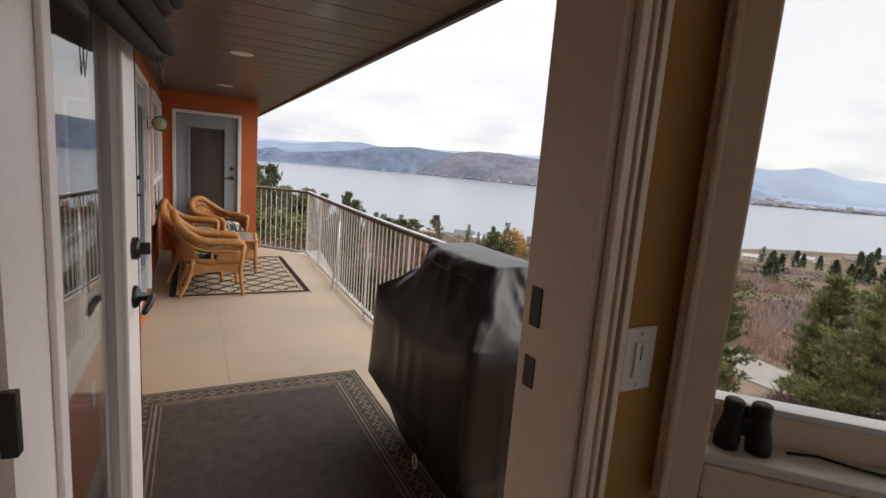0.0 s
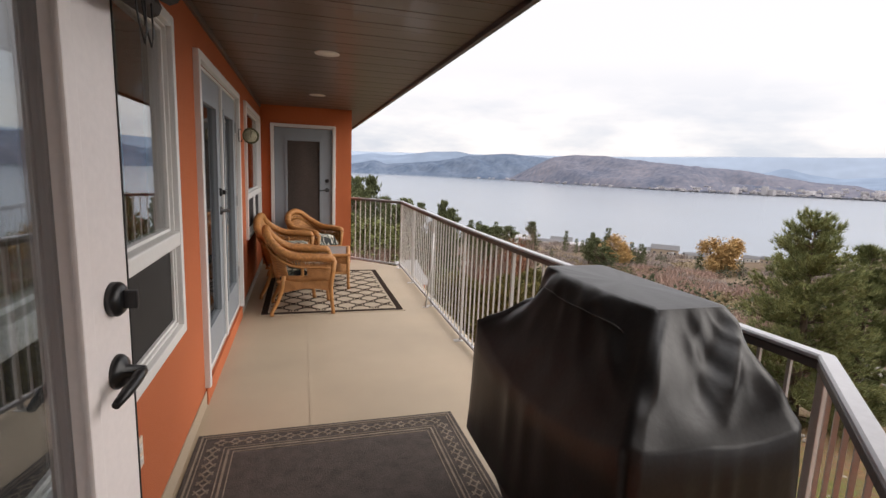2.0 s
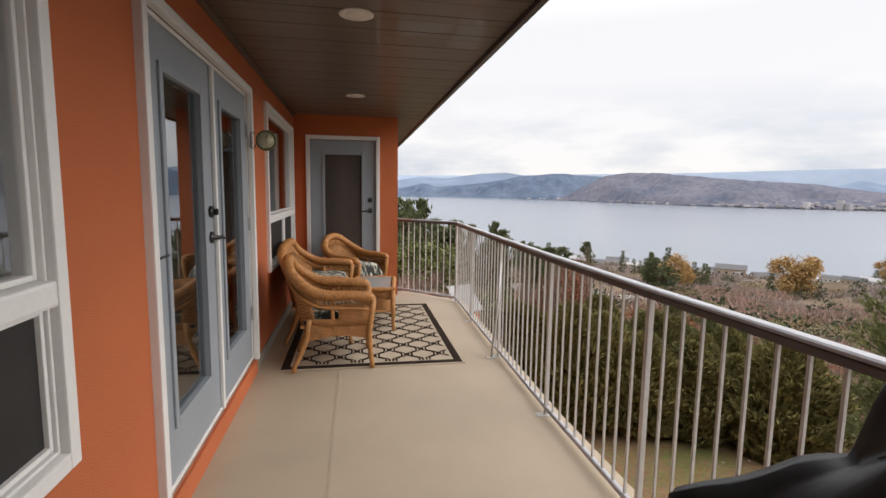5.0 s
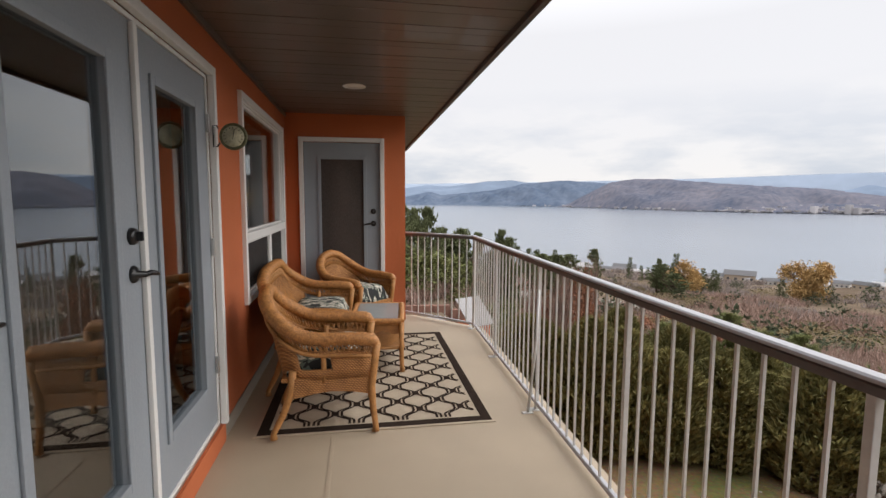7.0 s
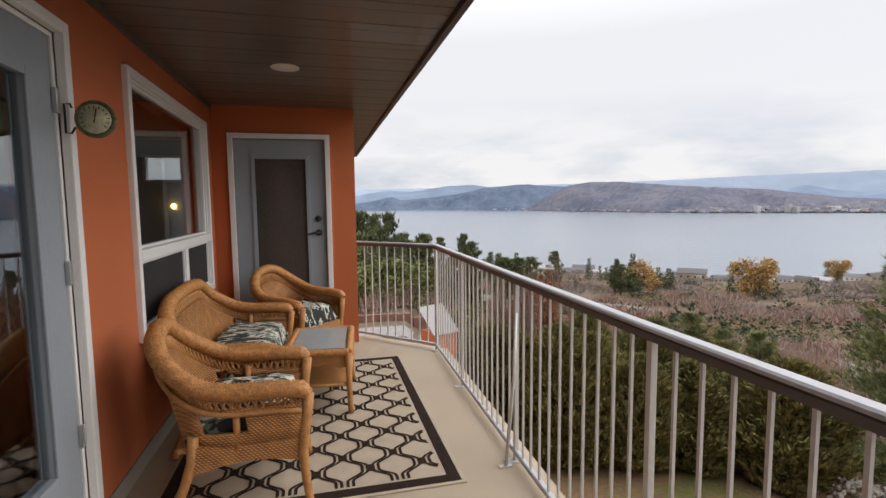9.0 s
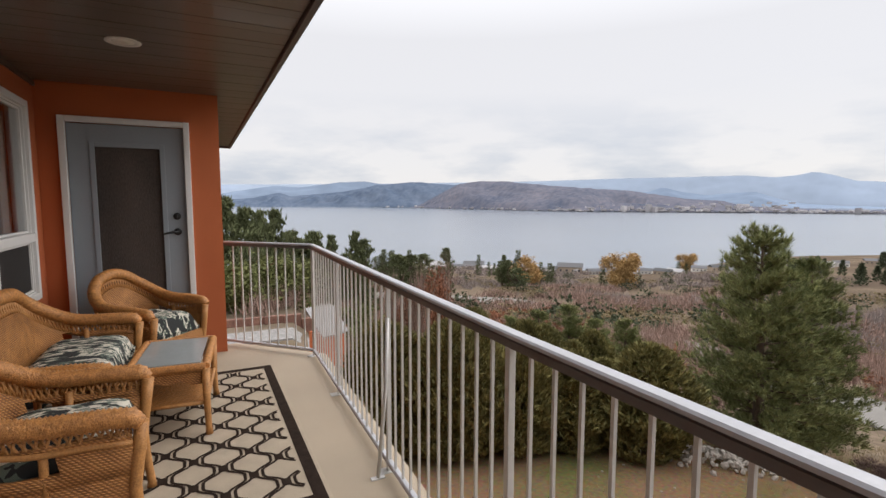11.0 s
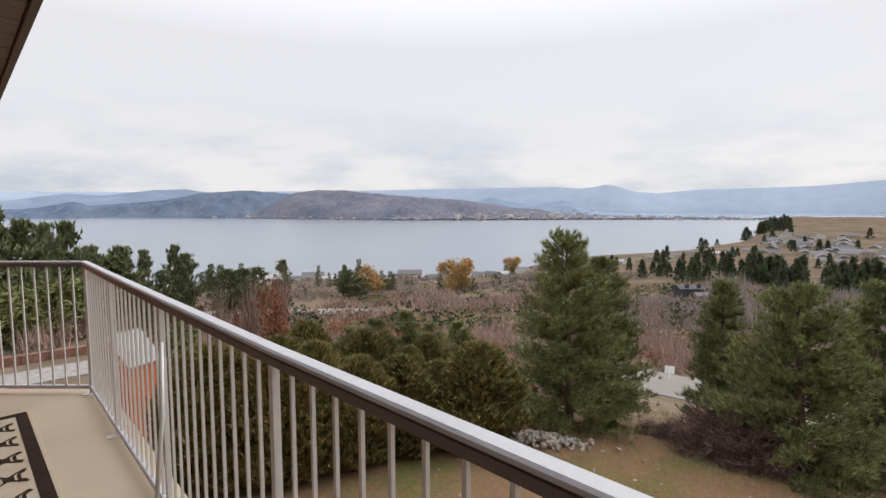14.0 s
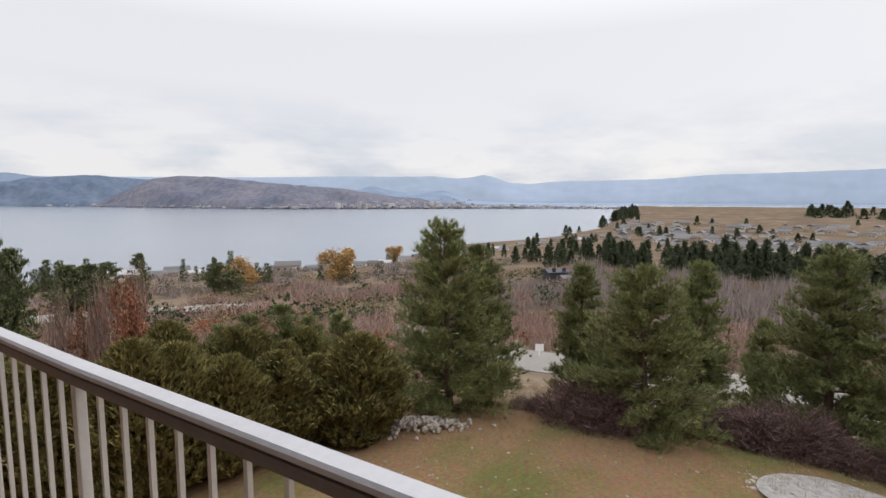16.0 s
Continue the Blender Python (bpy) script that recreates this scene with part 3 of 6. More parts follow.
REACH = [(0, 345), (48, 345), (54, 400), (60, 500), (66, 560), (71.4, 630), (74.3, 750), (76.5, 840), (77.8, 1000), (79, 1500), (360, 1500)]


def ground_z(x, y):
    r = math.hypot(x - CX, y - CY)
    az = math.degrees(math.atan2(x - CX, y - CY)) % 360
    far = lerp_table(REACH, az) if az < 240 else 345
    a = lerp_table(SLOPE, r if r < 90 else 90 + (r - 90) * 255 / (far - 90))
    b = lerp_table(SPIT, r)
    level = 1 - smooth(9, 16, az) if az < 180 else smooth(310, 335, az)
    w = shore(az)
    if az > 240:
        a = lerp_table(SLOPE, min(r, 300)) + smooth(320, 700, r) * 60
        w = 0
    a += (max(a, -5.5) - a) * level * (1 - smooth(33, 48, r))
    rough = min(1.0, r / 60)
    n = noise.fractal(Vector((x * 0.012, y * 0.012, 3.1)), 1.0, 2.0, 4) * 1.7 * rough
    n += noise.noise(Vector((x * 0.35, y * 0.35, 0.0))) * 0.06
    z = a + (b - a) * w
    if r > 40:
        n *= 1 - smooth(-40, -44, z) * 0.7
    if r > 2500:
        z = -60
    return z + n


M["ground"] = material("dry_grass_and_brush", (0.165, 0.126, 0.092), 0.95, var=0.3, scale=0.06, bump=0.5, bscale=1.2, dark=(0.075, 0.058, 0.04), fine=0.45, spec=0.0)
ground_mat = M["ground"]
gn, gl_ = ground_mat.node_tree.nodes, ground_mat.node_tree.links
# lawn near the house: green and bare brown patches
pos = gn.new("ShaderNodeTexCoord")
lawn = gn.new("ShaderNodeTexNoise")
lawn.inputs["Scale"].default_value, lawn.inputs["Detail"].default_value = 0.33, 6
gl_.new(pos.outputs["Object"], lawn.inputs["Vector"])
lramp = gn.new("ShaderNodeValToRGB")
lramp.color_ramp.elements[0].position, lramp.color_ramp.elements[0].color = 0.45, (0.165, 0.105, 0.06, 1)
lramp.color_ramp.elements[1].position, lramp.color_ramp.elements[1].color = 0.66, (0.10, 0.092, 0.036, 1)
gl_.new(lawn.outputs["Fac"], lramp.inputs["Fac"])
tuft = gn.new("ShaderNodeTexNoise")
tuft.inputs["Scale"].default_value, tuft.inputs["Detail"].default_value = 9.0, 4
gl_.new(pos.outputs["Object"], tuft.inputs["Vector"])
tmix = gn.new("ShaderNodeMix")
tmix.data_type, tmix.blend_type = "RGBA", "OVERLAY"
tmix.inputs["Factor"].default_value = 0.7
gl_.new(lramp.outputs["Color"], tmix.inputs["A"])
gl_.new(tuft.outputs["Color"], tmix.inputs["B"])
far_ = gn.new("ShaderNodeVectorMath")
far_.operation = "DISTANCE"
far_.inputs[1].default_value = (CX, CY, -5.5)
gl_.new(pos.outputs["Object"], far_.inputs[0])
fr_ = gn.new("ShaderNodeMapRange")
fr_.inputs["From Min"].default_value, fr_.inputs["From Max"].default_value = 18, 26
gl_.new(far_.outputs["Value"], fr_.inputs["Value"])
gmix = gn.new("ShaderNodeMix")
gmix.data_type = "RGBA"
gl_.new(fr_.outputs["Result"], gmix.inputs["Factor"])
gl_.new(tmix.outputs["Result"], gmix.inputs["A"])
field = gn.new("ShaderNodeTexNoise")
field.inputs["Scale"].default_value, field.inputs["Detail"].default_value = 0.022, 4
gl_.new(pos.outputs["Object"], field.inputs["Vector"])
framp = gn.new("ShaderNodeValToRGB")
framp.color_ramp.elements[0].position, framp.color_ramp.elements[1].position = 0.5, 0.58
gl_.new(field.outputs["Fac"], framp.inputs["Fac"])
fmix = gn.new("ShaderNodeMix")
fmix.data_type = "RGBA"
fmix.inputs["B"].default_value = (0.12, 0.09, 0.068, 1)
gl_.new(framp.outputs["Color"], fmix.inputs["Factor"])
gb = gn["Principled BSDF"]
gl_.new(gb.inputs["Base Color"].links[0].from_socket, fmix.inputs["A"])
gl_.new(fmix.outputs["Result"], gmix.inputs["B"])
gl_.new(gmix.outputs["Result"], gb.inputs["Base Color"])

verts, faces = [(CX, CY, ground_z(CX, CY))], []
radii = [1.5]
while radii[-1] < 4900:
    radii.append(radii[-1] * (1.045 if radii[-1] < 700 else 1.09) + 0.1)
NA = 240
for r in radii:
    for k in range(NA):
        a = k * math.tau / NA
        x, y = CX + r * math.sin(a), CY + r * math.cos(a)
        verts.append((x, y, ground_z(x, y)))
for k in range(NA):
    faces.append((0, 1 + (k + 1) % NA, 1 + k))
for i in range(len(radii) - 1):
    for k in range(NA):
        a, b = 1 + i * NA + k, 1 + i * NA + (k + 1) % NA
        faces.append((a, b, b + NA, a + NA))
me = bpy.data.meshes.new("ground")
me.from_pydata(verts, [], faces)
me.polygons.foreach_set("use_smooth", [True] * len(faces))
me.materials.append(M["ground"])
tagged(new("ground", me), "dry grass slope falling from the lawn to the lake", "ground", kind="structure")

M["water"] = material("grey_blue_lake", (0.165, 0.19, 0.225), 0.22, var=0.08, scale=0.004, bump=0.08, bscale=0.25, spec=0.3)
verts = [(CX + r * math.sin(k * math.tau / 64), CY + r * math.cos(k * math.tau / 64), LAKE) for r in (200, 4950) for k in range(64)]
faces = [(k, (k + 1) % 64, 64 + (k + 1) % 64, 64 + k) for k in range(64)]
me = bpy.data.meshes.new("lake")
me.from_pydata(verts, [], [f[::-1] for f in faces])
me.materials.append(M["water"])
tagged(new("lake_water", me), "calm grey-blue lake", "lake", kind="structure")


def ridge(name, label, dist, depth, skyline, mat, seed, rough, az0=-75, az1=150, steps=420):
    """A range of hills from the shore at dist(az) up to a skyline, given as degrees over the level by bearing."""
    vs, fs = [], []
    rows = 18
    for j in range(rows):
        t = j / (rows - 1)
        for k in range(steps):
            az = az0 + (az1 - az0) * k / (steps - 1)
            d = lerp_table(dist, az)
            r = d + depth * t
            a = math.radians(az)
            x, y = CX + r * math.sin(a), CY + r * math.cos(a)
            el = lerp_table(skyline, az) + 0.16 * noise.fractal(Vector((az * 0.55, seed, 0)), 0.8, 2.1, 4) * rough
            top = 1.5 + (d + depth) * math.tan(math.radians(el))
            h = max(1.0, top - LAKE)
            n = noise.fractal(Vector((az * 0.35 * d / 2500, t * 2.6, seed)), 0.8, 2.2, 6)
            z = LAKE - 2 + (h + 2) * t ** 0.85 + n * rough * min(h, 110) * t * (1.0 - t) * 3.2
            vs.append((x, y, z))
    for j in range(rows - 1):
        for k in range(steps - 1):
            a = j * steps + k
            fs.append((a, a + steps, a + steps + 1, a + 1))
    m = bpy.data.meshes.new(name)
    m.from_pydata(vs, [], fs)
    m.polygons.foreach_set("use_smooth", [True] * len(fs))
    m.materials.append(mat)
    return tagged(new(name, m), label, "hills", kind="structure")


# nearer hills: dry ground and woods, with lake haze tinted into both colours
M["hill"] = material("haze_tinted_dry_hill_with_woods", (0.155, 0.146, 0.165), 1.0, var=0.2, scale=0.0045, bump=0.5, bscale=0.04, dark=(0.068, 0.085, 0.122), spec=0.0, fine=0.5)
M["hill_wood"] = material("haze_tinted_wooded_hill", (0.118, 0.142, 0.185), 1.0, var=0.2, scale=0.005, bump=0.4, bscale=0.03, dark=(0.07, 0.098, 0.145), spec=0.0)
# farther ranges: distance haze is put into their colours, bluer then paler
M["hill_haze_blue"] = material("haze_blue_hill", (0.25, 0.31, 0.40), 1.0, var=0.06, scale=0.002, bump=0, bscale=0.01, spec=0.0)
M["hill_haze_pale"] = material("haze_pale_hill", (0.37, 0.435, 0.53), 1.0, var=0.05, scale=0.002, bump=0, bscale=0.01, spec=0.0)
FAR_SHORE = [(-75, 4200), (10, 4200), (20, 3550), (28, 2900), (36, 2450), (42, 2280), (52, 2320), (60, 2400), (75, 2500), (150, 2500)]
WOOD_LINE = [(-75, 0.6), (-10, 0.3), (1.7, 0.16), (5.4, 0.34), (8, 0.9), (9.2, 0.58), (12, 0.75), (14.8, 1.05), (17, 1.4), (18.6, 1.85), (20.9, 2.05), (23.8, 2.22), (26.4, 1.98), (28, 1.88), (31, 1.8), (36, 0.8), (42, -0.4), (46, -0.8)]
DRY_LINE = [(22, -0.85), (24, -0.3), (26.2, 0.9), (28.2, 1.95), (29.4, 2.18), (30.6, 2.34), (33.6, 2.28), (35.9, 2.02), (37.1, 1.98), (40.2, 1.66), (43.4, 1.40), (46.4, 1.22), (49.8, 0.76), (52.7, 0.26), (55.7, 0.13), (58.3, -0.42), (63, -0.62), (68, -0.75), (80, -0.82), (110, -0.9)]
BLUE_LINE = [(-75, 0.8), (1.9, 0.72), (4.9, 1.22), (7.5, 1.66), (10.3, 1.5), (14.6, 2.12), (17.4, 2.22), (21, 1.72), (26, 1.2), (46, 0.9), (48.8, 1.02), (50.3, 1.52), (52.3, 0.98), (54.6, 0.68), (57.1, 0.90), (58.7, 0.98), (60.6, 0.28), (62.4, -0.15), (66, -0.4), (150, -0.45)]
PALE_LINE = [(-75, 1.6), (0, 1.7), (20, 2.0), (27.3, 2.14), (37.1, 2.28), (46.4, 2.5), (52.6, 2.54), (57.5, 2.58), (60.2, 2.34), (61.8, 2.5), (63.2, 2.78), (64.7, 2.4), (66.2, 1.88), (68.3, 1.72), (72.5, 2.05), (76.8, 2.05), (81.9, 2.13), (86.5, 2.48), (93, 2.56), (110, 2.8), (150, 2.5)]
ridge("hills_wooded", "wooded hills across the lake, tinted blue-grey for haze", [(-75, 4200), (10, 4200), (20, 3650), (46, 3650)], 400, WOOD_LINE, M["hill_wood"], 1.7, 0.5, -75, 46)
ridge("hills_dry", "dry brown hills with patches of wood behind the far town, tinted for haze", FAR_SHORE, 520, DRY_LINE, M["hill"], 3.3, 0.55, 22, 110)
# back ranges wear the haze in their base colour
ridge("hills_middle", "hills behind the lake, coloured blue for haze", [(-75, 4640), (150, 4640)], 110, BLUE_LINE, M["hill_haze_blue"], 5.2, 0.2)
ridge("hills_far", "mountains on the horizon, coloured pale blue for haze", [(-75, 4780), (150, 4780)], 140, PALE_LINE, M["hill_haze_pale"], 9.4, 0.12)

# ---------- the railing ----------
rail = thing("deck_railing", "grey aluminium picket railing round the deck", "railing")
POSTS = [(2.08, 0.10), (2.86, 0.87), (2.825, 1.93), (2.795, 2.98), (2.795, 4.06), (2.82, 5.25), (2.85, 6.44), (2.88, 7.48), (2.16, 8.22)]


def along(pts, w, z0, z1):
    """A bar with mitred corners through pts, w wide."""
    bm = bmesh.new()
    pts = [Vector(p) for p in pts]
    rings = []
    for i, p in enumerate(pts):
        d0 = (p - pts[i - 1]).normalized() if i else (pts[1] - p).normalized()
        d1 = (pts[i + 1] - p).normalized() if i < len(pts) - 1 else d0
        t = (d0 + d1).normalized()
        n = Vector((-t.y, t.x)) / max(0.4, t.dot(d0))
        e = 0.006
        sec = [(-w / 2, z0), (w / 2, z0), (w / 2, z1 - e), (w / 2 - e, z1), (-w / 2 + e, z1), (-w / 2, z1 - e)]
        rings.append([bm.verts.new((p.x + n.x * u, p.y + n.y * u, z)) for u, z in sec])
    for r0, r1 in zip(rings, rings[1:]):
        for k in range(6):
            bm.faces.new((r0[k], r0[(k + 1) % 6], r1[(k + 1) % 6], r1[k]))
    bm.faces.new(rings[0])
    bm.faces.new(rings[-1][::-1])
    return bm


part("top_rail", along(POSTS, 0.048, 1.060, 1.076), M["cap"], rail, "pale flat top rail")
part("rail_channel", along(POSTS, 0.046, 1.030, 1.0595), M["rail_dark"], rail, "dark channel under the top rail")
part("bottom_rail", along(POSTS, 0.032, 0.045, 0.068), M["cap"], rail)
picket_mesh = mesh_of("picket", box((-0.0055, -0.0055, 0.068), (0.0055, 0.0055, 1.0315), 0.0), M["alu"])
post_mesh = mesh_of("post", box((-0.0125, -0.0125, 0.004), (0.0125, 0.0125, 1.0315), 0.003), M["alu"])
plate_mesh = mesh_of("foot_plate", box((-0.045, -0.03, 0.0005), (0.045, 0.03, 0.006), 0.002), M["alu"])
for i, (a, b) in enumerate(zip(POSTS, POSTS[1:])):
    d = Vector((b[0] - a[0], b[1] - a[1], 0))
    ang = math.degrees(math.atan2(d.y, d.x))
    n = round(d.length / 0.108)
    for k in range(1, n):
        o = new("picket", picket_mesh)
        o.parent = rail
        o.matrix_basis = pose(a[0] + d.x * k / n, a[1] + d.y * k / n, 0, 0, 0, ang)
    if i:
        o = new("post", post_mesh)
        o.parent = rail
        o.matrix_basis = pose(a[0], a[1], 0, 0, 0, ang)
        o = new("foot_plate", plate_mesh)
        o.parent = rail
        o.matrix_basis = pose(a[0] - 0.02, a[1], 0, 0, 0, ang + 90)
# slanting stay behind the post
part("stay", tube([(2.74, 5.20, 0.008), (2.80, 5.235, 0.50), (2.815, 5.245, 0.86)], 0.011, 8), M["alu"], rail, "slanting stay")
part("stay_foot", box((2.70, 5.185, 0.0005), (2.775, 5.215, 0.008), 0.002), M["alu"], rail)

# ---------- recessed lamps ----------
M["lamp_glass"] = material("frosted_lamp_glass", (0.8, 0.78, 0.74), 0.5, var=0.02, bump=0)


def recessed_lamp(y):
    t = thing("recessed_light", "white recessed soffit light, switched off", "ceiling light", at=(1.565, y, 2.452), group="soffit lights")
    part("trim_ring", lathe([(0.062, -0.002), (0.075, -0.008), (0.098, -0.006), (0.100, 0.0), (0.062, 0.002)]), M["white"], t)
    part("diffuser", lathe([(0.001, -0.003), (0.061, -0.003), (0.061, 0.001), (0.001, 0.001)]), M["lamp_glass"], t)


for y in (1.6, 4.05, 6.49):
    recessed_lamp(y)

# ---------- doormat ----------
M["mat_dark"] = material("dark_brown_mat", (0.075, 0.06, 0.052), 0.95, var=0.25, scale=14, bump=0.5, bscale=180)
M["mat_line"] = material("tan_mat_cord", (0.26, 0.21, 0.16), 0.95, var=0.2, scale=14, bump=0.5, bscale=180)
mat_t = thing("doormat", "dark brown outdoor mat with a braided tan border", "mat", at=(1.545, 1.62, 0.0))
part("base", box((-0.755, -1.12, 0.0008), (0.755, 1.12, 0.009), 0.003), M["mat_dark"], mat_t)


def mat_ring(inset, w, z):
    bm = bmesh.new()
    x, y = 0.755 - inset, 1.12 - inset
    for lo, hi in (((-x, -y), (x, -y + w)), ((-x, y - w), (x, y)), ((-x, -y + w), (-x + w, y - w)), ((x - w, -y + w), (x, y - w))):
        bm_box(bm, (*lo, 0.0085), (*hi, z))
    return bm


for inset, w in ((0.022, 0.010), (0.045, 0.006), (0.155, 0.006), (0.175, 0.012), (0.205, 0.006)):
    part("border_line", mat_ring(inset, w, 0.0115), M["mat_line"], mat_t)
bm = bmesh.new()
def braid(bm, cx, cy, along_x):
    for s in (-1, 1):
        for q in (-1, 1):
            m = pose(cx, cy, 0, 0, 0, (0 if along_x else 90) + s * 38) @ pose(0, 0.018 * q * s, 0)
            bm_box(bm, (-0.030, -0.0045, 0.0085), (0.030, 0.0045, 0.0118), 0, m)
x = -0.62
while x <= 0.625:
    for y in (-1.017, 1.017):
        braid(bm, x, y, True)
    x += 0.073
y = -0.95
while y <= 0.96:
    for x in (-0.652, 0.652):
        braid(bm, x, y, False)
    y += 0.073
part("braid_pattern", bm, M["mat_line"], mat_t)

# ---------- wicker furniture ----------
def weave_material(name, base, dark, freq=165.0):
    """Woven cane: two crossing waves give relief and colour."""
    m = bpy.data.materials.new(name)
    m.use_nodes = True
    n, l = m.node_tree.nodes, m.node_tree.links
    b = n["Principled BSDF"]
    b.inputs["Roughness"].default_value = 0.55
    co = n.new("ShaderNodeTexCoord")
    w1 = n.new("ShaderNodeTexWave")
    w1.wave_type, w1.bands_direction = "BANDS", "Z"
    w1.inputs["Scale"].default_value, w1.inputs["Distortion"].default_value = freq / 6.0, 1.2
    w2 = n.new("ShaderNodeTexWave")
    w2.wave_type, w2.bands_direction = "BANDS", "DIAGONAL"
    w2.inputs["Scale"].default_value, w2.inputs["Distortion"].default_value = freq / 5.0, 0.8
    no = n.new("ShaderNodeTexNoise")
    no.inputs["Scale"].default_value, no.inputs["Detail"].default_value = 14, 5
    for w in (w1, w2, no):
        l.new(co.outputs["Object"], w.inputs["Vector"])
    mul = n.new("ShaderNodeMath")
    mul.operation = "MULTIPLY"
    l.new(w1.outputs["Fac"], mul.inputs[0])
    l.new(w2.outputs["Fac"], mul.inputs[1])
    mx = n.new("ShaderNodeMath")
    mx.operation = "MULTIPLY_ADD"
    mx.inputs[1].default_value, mx.inputs[2].default_value = 0.55, 0.0
    l.new(mul.outputs["Value"], mx.inputs[0])
    ad = n.new("ShaderNodeMath")
    ad.operation = "MULTIPLY_ADD"
    ad.inputs[1].default_value = 0.55
    l.new(no.outputs["Fac"], ad.inputs[0])
    l.new(mx.outputs["Value"], ad.inputs[2])
    ramp = n.new("ShaderNodeValToRGB")
    ramp.color_ramp.elements[0].position, ramp.color_ramp.elements[0].color = 0.18, (*dark, 1)
    ramp.color_ramp.elements[1].position, ramp.color_ramp.elements[1].color = 0.62, (*base, 1)
    l.new(ad.outputs["Value"], ramp.inputs["Fac"])
    l.new(ramp.outputs["Color"], b.inputs["Base Color"])
    bp = n.new("ShaderNodeBump")
    bp.inputs["Strength"].default_value, bp.inputs["Distance"].default_value = 0.8, 0.006
    l.new(mul.outputs["Value"], bp.inputs["Height"])
    l.new(bp.outputs["Normal"], b.inputs["Normal"])
    return m


M["wicker"] = weave_material("honey_wicker", (0.57, 0.26, 0.078), (0.18, 0.068, 0.02))
M["cane"] = material("honey_cane", (0.47, 0.218, 0.068), 0.5, var=0.2, scale=20, bump=0.4, bscale=120)
M["cane_wrap"] = islands(material("wound_cane", (0.49, 0.22, 0.066), 0.5, var=0.3, scale=40, bump=0.5, bscale=120, dark=(0.22, 0.09, 0.027)), 0.1)
M["table_glass"] = material("frosted_table_glass", (0.33, 0.35, 0.35), 0.12, var=0.05, bump=0, spec=0.6)


def leaf_fabric():
    """Dark cloth with a pattern of cream and grey-green leaves."""
    m = material("leaf_print_cloth", (0.62, 0.58, 0.49), 0.9, var=0.05, scale=30, bump=0.3, bscale=300)
    n, l = m.node_tree.nodes, m.node_tree.links
    b = n["Principled BSDF"]
    co = n.new("ShaderNodeTexCoord")
    mp = n.new("ShaderNodeMapping")
    mp.inputs["Rotation"].default_value = (0.2, 0.1, 0.7)
    mp.inputs["Scale"].default_value = (7.5, 17, 9)
    wv = n.new("ShaderNodeTexNoise")
    wv.inputs["Scale"].default_value, wv.inputs["Detail"].default_value, wv.inputs["Distortion"].default_value = 1.0, 1.5, 1.3
    l.new(co.outputs["Object"], mp.inputs["Vector"])
    l.new(mp.outputs["Vector"], wv.inputs["Vector"])
    r = n.new("ShaderNodeValToRGB")
    r.color_ramp.interpolation = "CONSTANT"
    e = r.color_ramp.elements
    e[0].position, e[0].color = 0.0, (0.02, 0.022, 0.022, 1)
    e[1].position, e[1].color = 0.47, (0.12, 0.15, 0.12, 1)
    for p, c in ((0.52, (0.6, 0.56, 0.47, 1)), (0.63, (0.22, 0.24, 0.2, 1)), (0.68, (0.02, 0.022, 0.022, 1))):
        k = e.new(p)
        k.color = c
    l.new(wv.outputs["Fac"], r.inputs["Fac"])
    l.new(r.outputs["Color"], b.inputs["Base Color"])
    return m


M["cushion"] = leaf_fabric()


def wrapped(pts, radii, sides=10, turn=0.019):
    """A tube wound with cane: it swells at every turn of the winding."""
    pts = [Vector(p) for p in pts]
    if not hasattr(radii, "__len__"):
        radii = [radii] * len(pts)
    fine, rad = [], []
    for i in range(len(pts) - 1):
        n = max(1, round((pts[i + 1] - pts[i]).length / (turn / 2)))
        for k in range(n):
            u = k / n
            fine.append(pts[i].lerp(pts[i + 1], u))
            rad.append(radii[i] + (radii[i + 1] - radii[i]) * u)
    fine.append(pts[-1])
    rad.append(radii[-1])
    rad = [r * (1.06 if k % 2 else 0.88) for k, r in enumerate(rad)]
    return bm_tube(bmesh.new(), fine, rad, sides)


